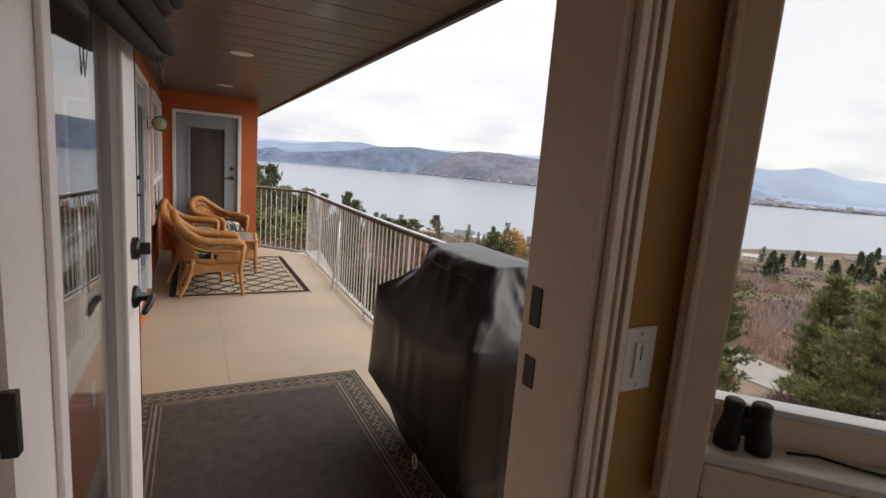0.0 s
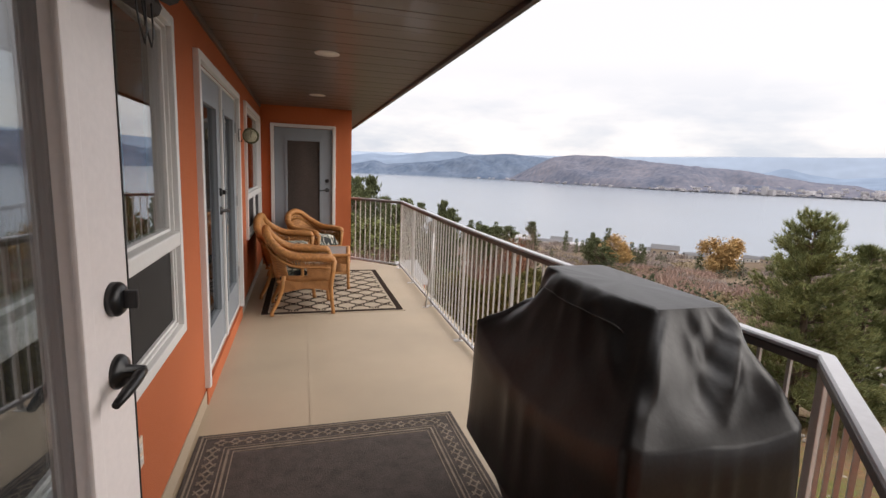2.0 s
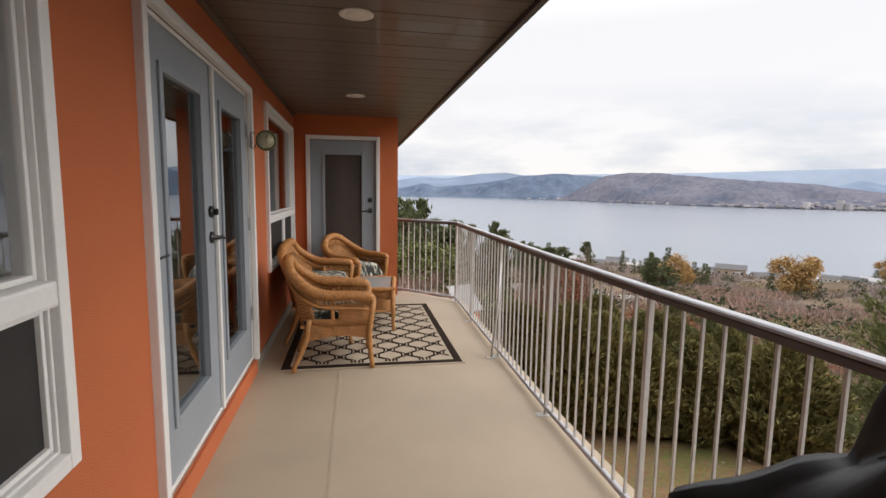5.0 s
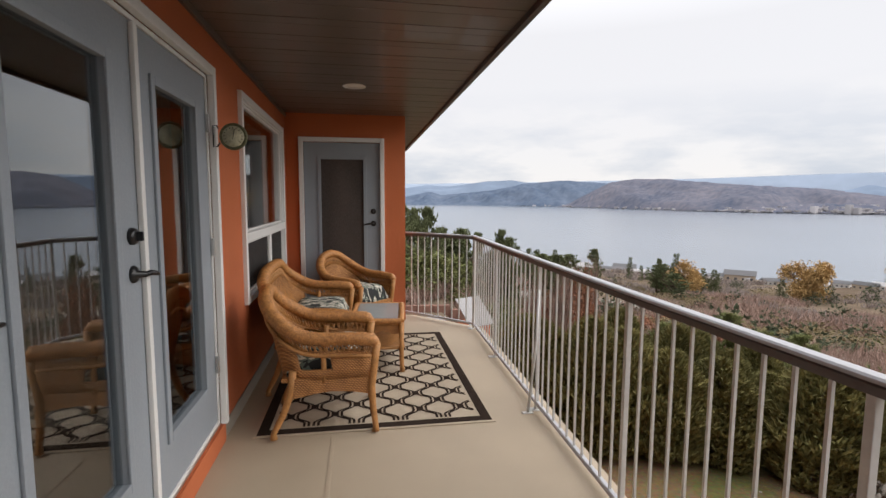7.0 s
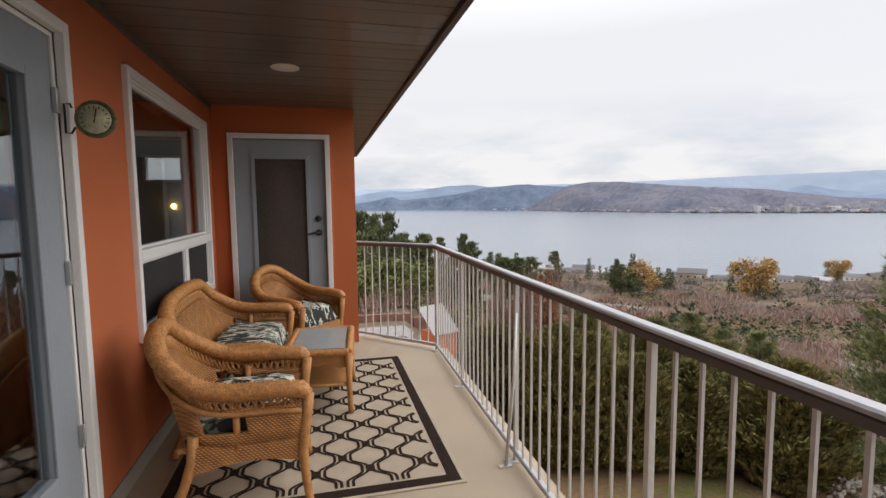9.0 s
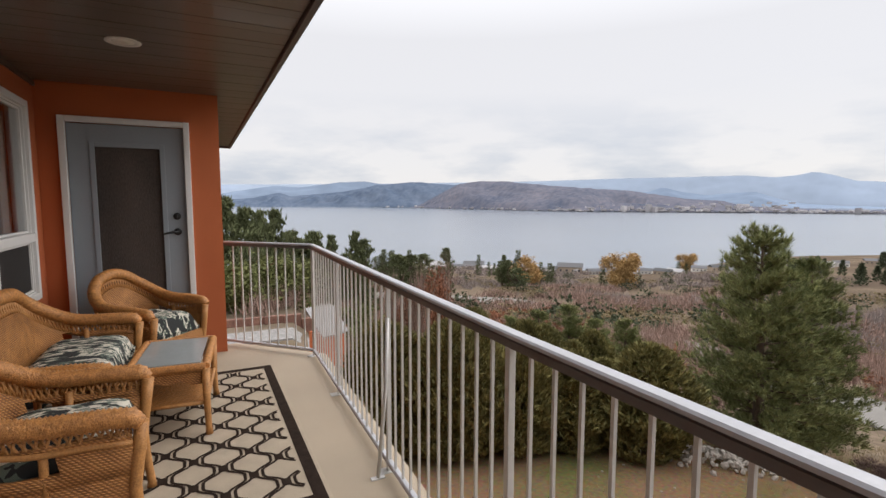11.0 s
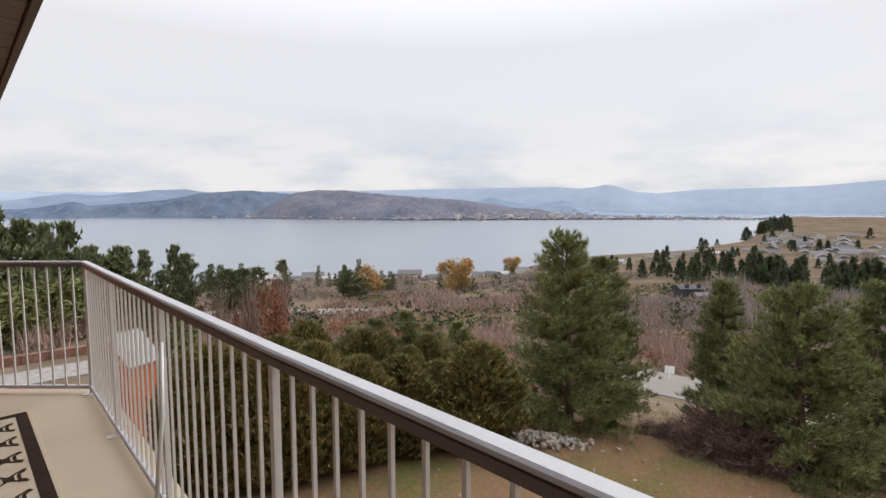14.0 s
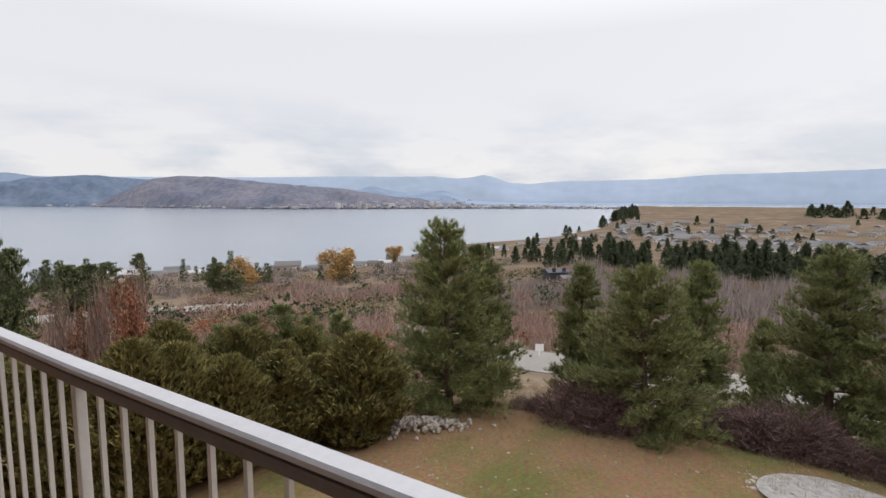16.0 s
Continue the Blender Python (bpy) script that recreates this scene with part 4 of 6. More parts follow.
def wicker_seat(name, label, category, at, turn, width, group="", H=0.90, D=0.56):
    """A wicker armchair or loveseat; it faces its own +x, y is across, its back stands at x = 0."""
    t = thing(name, label, category, at=at, turn=turn, group=group)
    half, rc = width / 2, 0.2
    plan = []
    for k in range(7):
        plan.append((D - (D - rc) * k / 6, -half))
    for k in range(1, 8):
        a = k / 8 * math.pi / 2
        plan.append((rc - rc * math.sin(a), -half + rc - rc * math.cos(a)))
    nb = max(5, round((width - 2 * rc) / 0.07))
    for k in range(nb + 1):
        plan.append((0.0, -half + rc + (width - 2 * rc) * k / nb))
    plan += [(x, -y) for x, y in plan[:14][::-1]]
    run = [0.0]
    for p, q in zip(plan, plan[1:]):
        run.append(run[-1] + math.hypot(q[0] - p[0], q[1] - p[1]))
    L = run[-1]
    arm = D - rc + 0.02

    def height(s):
        d = min(s, L - s)
        rise = smooth(arm * 0.55, arm + 0.42, d)
        crown = 0.06 * math.sin(math.pi * min(1.0, max(0.0, (s - arm) / (L - 2 * arm))))
        return 0.60 + (H - 0.66) * rise + crown * rise + 0.015 * math.sin(min(1.0, d / arm) * math.pi)

    def at_level(i, z):
        x, y = plan[i]
        f = (z - 0.36) / 0.5
        ox = -0.10 * f if x < 0.25 else -0.10 * f * max(0.0, (0.45 - x) / 0.2) if x < 0.45 else 0.0
        oy = 0.045 * f * (1 if y > 0 else -1) * min(1.0, abs(y) / max(0.05, half - rc))
        return Vector((x + 0.03 + ox, y * 0.96 + oy, z))

    shell, lattice = bmesh.new(), bmesh.new()
    cols = []
    for i in range(len(plan)):
        top = height(run[i])
        col = [at_level(i, z) for z in (0.36, 0.42, 0.48, 0.54, top - 0.115, top - 0.03)]
        cols.append(col)
    vs = [[shell.verts.new(p) for p in c_] for c_ in cols]
    for i in range(len(plan) - 1):
        xm = (plan[i][0] + plan[i + 1][0]) / 2
        side = abs(plan[i][1]) > half - 0.04 and abs(plan[i + 1][1]) > half - 0.04
        for j in range(4):
            if side and 0.12 < xm < 0.33 and j in (1, 2):
                continue
            f = shell.faces.new((vs[i][j], vs[i + 1][j], vs[i + 1][j + 1], vs[i][j + 1]))
            f.smooth = True
        a0, a1, b0, b1 = cols[i][4], cols[i][5], cols[i + 1][4], cols[i + 1][5]
        mid0, mid1 = (a0 + b0) / 2, (a1 + b1) / 2
        for p, q in ((a0, mid1), (mid0, b1), (mid0, a1), (b0, mid1)):
            bm_tube(lattice, [p, q], 0.0065, 5)
    sh = part("backrest", shell, M["wicker"], t, "woven back running into the arms")
    so = sh.modifiers.new("thick", "SOLIDIFY")
    so.thickness, so.offset = 0.022, 0.0
    part("openwork_band", lattice, M["cane"], t)
    # thick braided roll along the top edge, ending in the arm fronts
    top = [at_level(i, height(run[i])) for i in range(len(plan))]
    first, last = top[0], top[-1]
    roll = [first + Vector((0.035, 0, -0.03))] + top + [last + Vector((0.035, 0, -0.03))]
    part("rolled_edge", wrapped(roll, [0.028] + [0.043] * len(top) + [0.028], 12), M["cane_wrap"], t, "thick roll wound with cane")
    part("seam_band", bm_tube(bmesh.new(), [p + Vector((0, 0, -0.105)) for p in top], 0.013, 6), M["cane"], t)
    # arm fronts down to the front legs
    for s in (-1, 1):
        y = s * half * 0.97
        a = at_level(0, 0.56)
        part("front_leg", bm_tube(bmesh.new(), [(D + 0.065, y, 0.575), (D + 0.05, y, 0.45), (D + 0.03, y, 0.30), (D + 0.04, y, 0.15), (D + 0.055, y, 0.035), (D + 0.055, y, 0.0)], [0.028, 0.026, 0.025, 0.021, 0.019, 0.024], 10), M["cane"], t)
        part("back_leg", bm_tube(bmesh.new(), [(0.10, y * 0.95, 0.42), (0.09, y * 0.95, 0.30), (0.04, y * 0.97, 0.15), (-0.02, y, 0.035), (-0.02, y, 0.0)], [0.024, 0.025, 0.021, 0.018, 0.023], 10), M["cane"], t)
        bm = bmesh.new()
        nseg = 8
        rows = []
        for k in range(nseg + 1):
            x = 0.10 + (D - 0.07) * k / nseg
            low = 0.245 + 0.035 * math.sin(math.pi * k / nseg)
            rows.append([bm.verts.new((x, y * 0.985, z)) for z in (low, 0.3, 0.37)])
        for r0, r1 in zip(rows, rows[1:]):
            for j in range(2):
                bm.faces.new((r0[j], r1[j], r1[j + 1], r0[j + 1]))
        sk = part("side_skirt", bm, M["wicker"], t)
        so = sk.modifiers.new("thick", "SOLIDIFY")
        so.thickness, so.offset = 0.02, 0.0
        part("arm_post", bm_tube(bmesh.new(), [(D - 0.26, y * 0.985, 0.34), (D - 0.26, y * 0.99, 0.56)], 0.016, 8), M["cane"], t)
    bm = bmesh.new()
    rows = []
    nseg = 12
    for k in range(nseg + 1):
        y = -half * 0.95 + width * 0.95 * k / nseg
        low = 0.21 + 0.06 * math.sin(math.pi * k / nseg)
        rows.append([bm.verts.new((D + 0.035, y, z)) for z in (low, 0.3, 0.37)])
    for r0, r1 in zip(rows, rows[1:]):
        for j in range(2):
            bm.faces.new((r0[j], r1[j], r1[j + 1], r0[j + 1]))
    ap = part("front_skirt", bm, M["wicker"], t)
    so = ap.modifiers.new("thick", "SOLIDIFY")
    so.thickness, so.offset = 0.02, 0.0
    part("seat_deck", box((0.03, -half * 0.95, 0.345), (D + 0.04, half * 0.95, 0.372), 0.008), M["wicker"], t)
    # loose cushion, a thing of its own
    cu = thing("seat_cushion", "leaf-printed black and cream cushion on a wicker seat", "cushion", at=at, turn=turn, group="seat cushions")
    bm = bmesh.new()
    nx, ny = 12, max(10, round(width / 0.06))
    grid = {}
    for s, zb in ((0, 0.374), (1, 0.0)):
        for i in range(nx + 1):
            for j in range(ny + 1):
                u, v = i / nx, j / ny
                e = (1 - (2 * u - 1) ** 6) * (1 - (2 * v - 1) ** 8)
                x = 0.06 + (D - 0.03) * u
                y = (v - 0.5) * (width - 0.10)
                puff = 0.15 * e ** 0.4 + 0.008 * noise.noise(Vector((x * 9, y * 9, width)))
                z = 0.374 if s == 0 else 0.376 + 0.012 + puff * (1 if e > 0 else 0)
                grid[s, i, j] = bm.verts.new((x, y, z))
    for i in range(nx):
        for j in range(ny):
            bm.faces.new([grid[0, i, j], grid[0, i, j + 1], grid[0, i + 1, j + 1], grid[0, i + 1, j]])
            f = bm.faces.new([grid[1, i, j], grid[1, i + 1, j], grid[1, i + 1, j + 1], grid[1, i, j + 1]])
            f.smooth = True
    for i in range(nx):
        bm.faces.new([grid[0, i, 0], grid[0, i + 1, 0], grid[1, i + 1, 0], grid[1, i, 0]])
        bm.faces.new([grid[0, i, ny], grid[1, i, ny], grid[1, i + 1, ny], grid[0, i + 1, ny]])
    for j in range(ny):
        bm.faces.new([grid[0, 0, j], grid[1, 0, j], grid[1, 0, j + 1], grid[0, 0, j + 1]])
        bm.faces.new([grid[0, nx, j], grid[0, nx, j + 1], grid[1, nx, j + 1], grid[1, nx, j]])
    part("cover", bm, M["cushion"], cu)
    rim = [Vector((0.06, -(width - 0.1) / 2, 0.40)), Vector((D + 0.03, -(width - 0.1) / 2, 0.40)), Vector((D + 0.03, (width - 0.1) / 2, 0.40)), Vector((0.06, (width - 0.1) / 2, 0.40))]
    part("piping", bm_tube(bmesh.new(), rim, 0.006, 6), M["cushion"], cu)
    return t


def facing(front_dir):
    return math.degrees(math.atan2(front_dir[1], front_dir[0]))


ZR = 0.0125   # top of the rug
wicker_seat("wicker_armchair", "honey wicker armchair with rolled arms beside the french doors", "armchair", (1.075, 5.335, ZR), facing((0.55, 0.02)), 0.57, "wicker set", 0.88, 0.545)
wicker_seat("wicker_loveseat", "honey wicker loveseat with a printed cushion against the wall", "loveseat", (0.93, 6.385, ZR), 0, 1.27, "wicker set", 0.89, 0.52)
wicker_seat("wicker_armchair", "honey wicker armchair turned in front of the end door", "armchair", (1.32, 7.655, ZR), facing((0.76, -0.65)), 0.56, "wicker set", 0.86, 0.54)

# coffee table
tb = thing("wicker_coffee_table", "honey wicker coffee table with a frosted glass top", "coffee table", at=(1.752, 6.50, ZR), turn=-5, group="wicker set")
TX, TY, TZ = 0.215, 0.335, 0.455
part("tabletop_glass", box((-TX + 0.03, -TY + 0.03, TZ - 0.006), (TX - 0.03, TY - 0.03, TZ + 0.003), 0.002), M["table_glass"], tb, "grey frosted glass top")
rim = [(-TX, -TY, TZ - 0.02), (TX, -TY, TZ - 0.02), (TX, TY, TZ - 0.02), (-TX, TY, TZ - 0.02), (-TX, -TY, TZ - 0.02)]
for a, b in zip(rim, rim[1:]):
    part("rim", wrapped([a, b], 0.026, 10), M["cane_wrap"], tb, "rim wound with cane")
bm = bmesh.new()
for (x0, y0), (x1, y1) in (((-TX, -TY), (TX, -TY)), ((TX, -TY), (TX, TY)), ((TX, TY), (-TX, TY)), ((-TX, TY), (-TX, -TY))):
    rows = []
    for k in range(13):
        u = k / 12
        low = TZ - 0.135 + 0.028 * math.sin(math.pi * u) + 0.012 * math.cos(u * 6 * math.pi)
        rows.append([bm.verts.new((x0 + (x1 - x0) * u, y0 + (y1 - y0) * u, z)) for z in (low, TZ - 0.02)])
    for r0, r1 in zip(rows, rows[1:]):
        bm.faces.new((r0[0], r1[0], r1[1], r0[1]))
ap = part("apron", bm, M["wicker"], tb, "woven scalloped apron")
so = ap.modifiers.new("thick", "SOLIDIFY")
so.thickness = 0.018
part("shelf", box((-TX + 0.01, -TY + 0.01, 0.19), (TX - 0.01, TY - 0.01, 0.212), 0.006), M["wicker"], tb, "woven lower shelf")
part("shelf_rail", bm_tube(bmesh.new(), [(x, y, 0.205) for x, y in ((-TX, -TY), (TX, -TY), (TX, TY), (-TX, TY), (-TX, -TY))], 0.014, 8), M["cane"], tb)
for sx in (-1, 1):
    for sy in (-1, 1):
        part("leg", bm_tube(bmesh.new(), [(sx * TX, sy * TY, TZ - 0.03), (sx * TX, sy * TY, 0.2), (sx * (TX + 0.004), sy * (TY + 0.004), 0.05), (sx * (TX + 0.008), sy * (TY + 0.008), 0.0)], [0.026, 0.021, 0.019, 0.023], 10), M["cane"], tb)
part("back_panel", box((-TX + 0.01, -TY + 0.005, 0.22), (-TX + 0.02, TY - 0.005, TZ - 0.09)), M["wicker"], tb)

# ---------- patterned rug ----------
M["rug_base"] = material("beige_rug", (0.47, 0.385, 0.285), 0.95, var=0.08, scale=12, bump=0.5, bscale=260)
M["rug_dark"] = material("dark_brown_rug", (0.038, 0.026, 0.02), 0.98, var=0.2, scale=20, bump=0.5, bscale=260, spec=0.05)
rug = thing("patterned_rug", "beige outdoor rug with a dark brown trellis pattern and border", "rug", at=(1.705, 6.237, 0.0))
RX, RY = 0.778, 1.135
part("base", box((-RX, -RY, 0.0008), (RX, RY, 0.0085), 0.003), M["rug_base"], rug)
bm = bmesh.new()
x, y, w = RX - 0.022, RY - 0.022, 0.066
for lo, hi in (((-x, -y), (x, -y + w)), ((-x, y - w), (x, y)), ((-x, -y + w), (-x + w, y - w)), ((x - w, -y + w), (x, y - w))):
    bm_box(bm, (*lo, 0.008), (*hi, 0.0108))
part("border", bm, M["rug_dark"], rug, "dark brown border")
bm = bmesh.new()
ix, iy = RX - 0.105, RY - 0.105
PITCH, PERIOD = 0.146, 0.284   # columns of rounded hexagons, each second one half a period on


def half_width(y, shift):
    """Half the width of a column: wide at a hexagon, pinched to a tie between two of them."""
    q = ((y - shift) / PERIOD) % 1.0
    return 0.016 + 0.085 * smooth(0.09, 0.41, min(q, 1 - q))


def ribbon(bm, pts, w, z):
    prev = None
    for i, p in enumerate(pts):
        a, b = Vector(pts[max(0, i - 1)]), Vector(pts[min(len(pts) - 1, i + 1)])
        d = (b - a).normalized()
        n = Vector((-d.y, d.x)) * w / 2
        cur = [bm.verts.new((p[0] + n.x, p[1] + n.y, z)), bm.verts.new((p[0] - n.x, p[1] - n.y, z))]
        if prev:
            bm.faces.new((prev[0], prev[1], cur[1], cur[0]))
        prev = cur


for k in range(-10, 5):
    xc = 0.442 + k * PITCH
    shift = -0.440 + (PERIOD / 2 if k % 2 else 0.0)
    for sgn in (-1, 1):
        pts = []
        for q in range(int(2 * iy / 0.008) + 1):
            y = -iy + 0.008 * q
            x = xc + sgn * half_width(y, shift)
            if abs(x) < ix:
                pts.append((x, y))
            elif len(pts) > 1:
                ribbon(bm, pts, 0.017, 0.0108)
                pts = []
            else:
                pts = []
        if len(pts) > 1:
            ribbon(bm, pts, 0.017, 0.0108)
    for j in range(-10, 12):
        y = shift + j * PERIOD
        if abs(xc) < ix - 0.02 and abs(y) < iy - 0.03:
            bm_box(bm, (xc - 0.021, y - 0.034, 0.0086), (xc + 0.021, y + 0.034, 0.0109))
part("trellis_pattern", bm, M["rug_dark"], rug, "dark brown lattice of rounded hexagons")

# ---------- covered barbecue ----------
M["cover"] = material("black_vinyl_cover", (0.014, 0.013, 0.013), 0.36, var=0.25, scale=5, bump=0.05, bscale=60, spec=0.38)
bq = thing("covered_barbecue", "barbecue under a creased black vinyl cover", "barbecue", at=(2.46, 1.32, 0.0))
NS = 192


def cover_ring(x0, x1, y0, y1, corner=0.97):
    """A rectangle with hardly rounded corners, as NS points, from the +x side round."""
    out = []
    for k in range(NS):
        a = k * math.tau / NS
        ca, sa = math.cos(a), math.sin(a)
        m_ = max(abs(ca), abs(sa))
        u, v = ca / m_, sa / m_
        s = 1 - (1 - corner) * smooth(0.86, 1.0, min(abs(u), abs(v)))
        out.append(((x0 + x1) / 2 + u * s * (x1 - x0) / 2, (y0 + y1) / 2 + v * s * (y1 - y0) / 2, u, v))
    return out


hood, body = cover_ring(-0.085, 0.19, -0.28, 0.40), cover_ring(-0.335, 0.255, -0.535, 0.585)
rings = []
bm = bmesh.new()
STEPS = 26
for q in range(STEPS + 1):
    t = q / STEPS
    ring = []
    for k in range(NS):
        (hx, hy, u, v), (bx, by, _, _) = hood[k], body[k]
        front = smooth(0.6, 1.0, -u) * (1 - v * v)
        near, side = smooth(0.5, 1.0, -v), smooth(0.5, 1.0, abs(u)) * (1 - abs(v))
        e = 1.22 - 0.12 * near - 0.1 * smooth(0.5, 1.0, u)
        w = t ** e
        away, fore = smooth(0.35, 0.95, v), smooth(0.5, 0.95, -u) * (1 - smooth(0.6, 1.0, abs(v)))
        kink_w = 0.14 * t / 0.3 if t < 0.3 else 0.14 + 0.86 * (t - 0.3) / 0.7
        kink_z = smooth(0.0, 1.0, t / 0.6) if t < 0.3 else 0.50 + 0.50 * (t - 0.3) / 0.7
        w += (kink_w - w) * away
        x, y = hx + (bx - hx) * w, hy + (by - hy) * w
        drop = t + (kink_z - t) * away
        drop += (t ** 1.55 - drop) * fore
        z = 1.185 + (0.905 - 0.13 * front - 0.03 * near * (1 - u * u) - 1.185) * drop
        z -= 0.03 * math.sin(t * math.pi) * (1 - near) * (1 - away) * (1 - fore)
        ang = k / NS * 9.0
        crease = abs(noise.noise(Vector((ang + 1.3 * t, t * 0.9, 2.0)))) ** 0.8 + 0.3 * abs(noise.noise(Vector((ang * 2.1 - 2.2 * t, t * 1.6, 7.0))))
        d = (0.030 * (0.45 - crease) * math.sin(min(1.0, t * 1.15) * math.pi) if t > 0 else 0) * (1 + 0.35 * near)
        z += d + 0.010 * noise.noise(Vector((x * 7, y * 7, 5.0))) * min(1, t * 4)
        nrm = math.hypot(u, v)
        ring.append(bm.verts.new((x + d * u / nrm, y + d * v / nrm, z)))
    rings.append(ring)
SKIRT = [(0.78, -0.336, 0.257, -0.535, 0.585), (0.62, -0.338, 0.260, -0.540, 0.59), (0.48, -0.342, 0.265, -0.548, 0.597), (0.36, -0.347, 0.272, -0.558, 0.606), (0.28, -0.30, 0.29, -0.52, 0.55), (0.19, -0.245, 0.265, -0.475, 0.48), (0.05, -0.20, 0.24, -0.42, 0.42)]
for z, x0, x1, y0, y1 in SKIRT:
    ring = []
    for k, (x, y, u, v) in enumerate(cover_ring(x0, x1, y0, y1, 0.985)):
        f = 0.016 * (0.4 - abs(noise.noise(Vector((k / NS * 26.0, z * 1.1, 3.0)))) * 1.4) * (1 - max(abs(u), abs(v)) * min(abs(u), abs(v)))
        front = smooth(0.6, 1.0, -u) * (1 - v * v)
        ring.append(bm.verts.new((x + f * u, y + f * v, z - (0.09 * front * smooth(0.4, 0.8, z)) + 0.012 * noise.noise(Vector((k / NS * 9.0, z, 1.0))))))
    rings.append(ring)
for r0, r1 in zip(rings, rings[1:]):
    for k in range(NS):
        f = bm.faces.new((r0[k], r1[k], r1[(k + 1) % NS], r0[(k + 1) % NS]))
        f.smooth = True
inner = [bm.verts.new((0.0525 + (v.co.x - 0.0525) * 0.86, 0.06 + (v.co.y - 0.06) * 0.9, 1.1885 + 0.004 * noise.noise(Vector((v.co.x * 9, v.co.y * 9, 1.0))))) for v in rings[0]]
for k in range(NS):
    f = bm.faces.new((inner[k], rings[0][k], rings[0][(k + 1) % NS], inner[(k + 1) % NS]))
    f.smooth = True
top_c = bm.verts.new((0.0525, 0.06, 1.189))
for k in range(NS):
    f = bm.faces.new((top_c, inner[k], inner[(k + 1) % NS]))
    f.smooth = True
seam = [v.co + Vector((-0.002, 0, 0.003)) for v in rings[9][NS * 3 // 8 + 4:NS * 5 // 8 - 4]]
cov = part("cover", bm, M["cover"], bq, "creased black vinyl cover")
for e in cov.data.edges:
    a, b = (cov.data.vertices[i].co for i in e.vertices)
    if min(a.z, b.z) > 1.18 and max(a.y, b.y) < -0.27:
        e.use_edge_sharp = True
# stitched seam over the hood, hem strap and wheels
part("seam", bm_tube(bmesh.new(), seam, 0.0018, 6), M["cover"], bq)
ringp = [(-0.335 + 0.0 * k, -0.12 + 0.022 * math.cos(k * math.tau / 14), 0.20 + 0.035 * math.sin(k * math.tau / 14)) for k in range(15)]
part("strap_loop", bm_tube(bmesh.new(), ringp, 0.004, 6), M["alu"], bq, "pale strap loop")
for sx in (-0.15, 0.17):
    for sy in (-0.36, 0.36):
        part("wheel", lathe([(0.001, -0.02), (0.04, -0.02), (0.05, -0.012), (0.05, 0.012), (0.04, 0.02), (0.001, 0.02)], pose(sx, sy, 0.05, 0, 90, 0), 16), M["rubber"], bq)

# ---------- small fixtures ----------
M["dial"] = material("cream_dial", (0.55, 0.52, 0.36), 0.5, var=0.15, scale=30, bump=0.1)
M["bronze"] = material("bronze_green_rim", (0.16, 0.16, 0.09), 0.45, metal=0.5, var=0.2, scale=30)
th = thing("wall_thermometer", "round outdoor thermometer on a bracket beside the doors", "thermometer", at=(0.895, 5.06, 1.83))
face = pose(0, 0, 0, 90, 0, 0)
part("rim", bm_tube(bmesh.new(), [(0.08 * math.cos(k * math.tau / 28), 0, 0.08 * math.sin(k * math.tau / 28)) for k in range(29)], 0.012, 8), M["bronze"], th, "bronze-green rim")
part("dial", lathe([(0.001, -0.011), (0.071, -0.011), (0.071, 0.011), (0.001, 0.011)], face, 28), M["dial"], th, "cream dial")
for s in (-1, 1):
    bm = bmesh.new()
    for k in range(13):
        a = math.radians(-130 + k * 260 / 12)
        m = pose(0, s * 0.0125, 0, 0, math.degrees(a), 0)
        bm_box(bm, (-0.0018, -0.0012, 0.052), (0.0018, 0.0012, 0.064), 0, m)
    part("scale_marks", bm, M["black"], th)
    part("needle", box((-0.002, s * 0.0145 - 0.001, -0.02), (0.002, s * 0.0145 + 0.001, 0.05), 0, pose(0, 0, 0, 0, 12, 0)), M["black"], th)
part("bracket", bm_tube(bmesh.new(), [(-0.098, 0.0, 0.05), (-0.105, 0.0, 0.07), (-0.13, 0.0, 0.07), (-0.13, 0.0, -0.07), (-0.105, 0.0, -0.07), (-0.088, 0.0, -0.04)], 0.005, 6), M["black"], th, "black wire bracket")

th.scale = (0.84, 0.84, 0.84)

ol = thing("wall_outlet", "cream weatherproof outlet on the orange wall", "outlet", at=(WX, 1.82, 0.455))
part("plate", box((0.0005, -0.038, -0.06), (0.008, 0.038, 0.06), 0.003), M["trim"], ol)
for dz in (-0.025, 0.025):
    s = part("socket", box((0.0075, -0.017, dz - 0.014), (0.013, 0.017, dz + 0.014), 0.004), M["plastic"], ol)
    part("slots", box((0.0125, -0.007, dz - 0.004), (0.0136, -0.005, dz + 0.006)), M["black"], s)

sw = thing("light_switch", "white dimmer switch on the ochre wall", "light switch", at=(1.855, -0.2, 1.305))
part("plate", box((-0.036, -0.007, -0.057), (0.036, -0.0005, 0.057), 0.003), M["plastic"], sw)
part("rocker", box((-0.014, -0.011, -0.032), (0.014, -0.0065, 0.032), 0.002), M["plastic"], sw)
part("slider", box((-0.003, -0.0145, 0.0), (0.003, -0.0105, 0.028), 0.001), M["plastic"], sw, "white slider")
for z in (-0.046, 0.046):
    part("screw", lathe([(0.0005, 0), (0.003, 0), (0.003, 0.001), (0.0005, 0.001)], pose(0, -0.0068, z, 90, 0, 0), 8), M["steel"], sw)

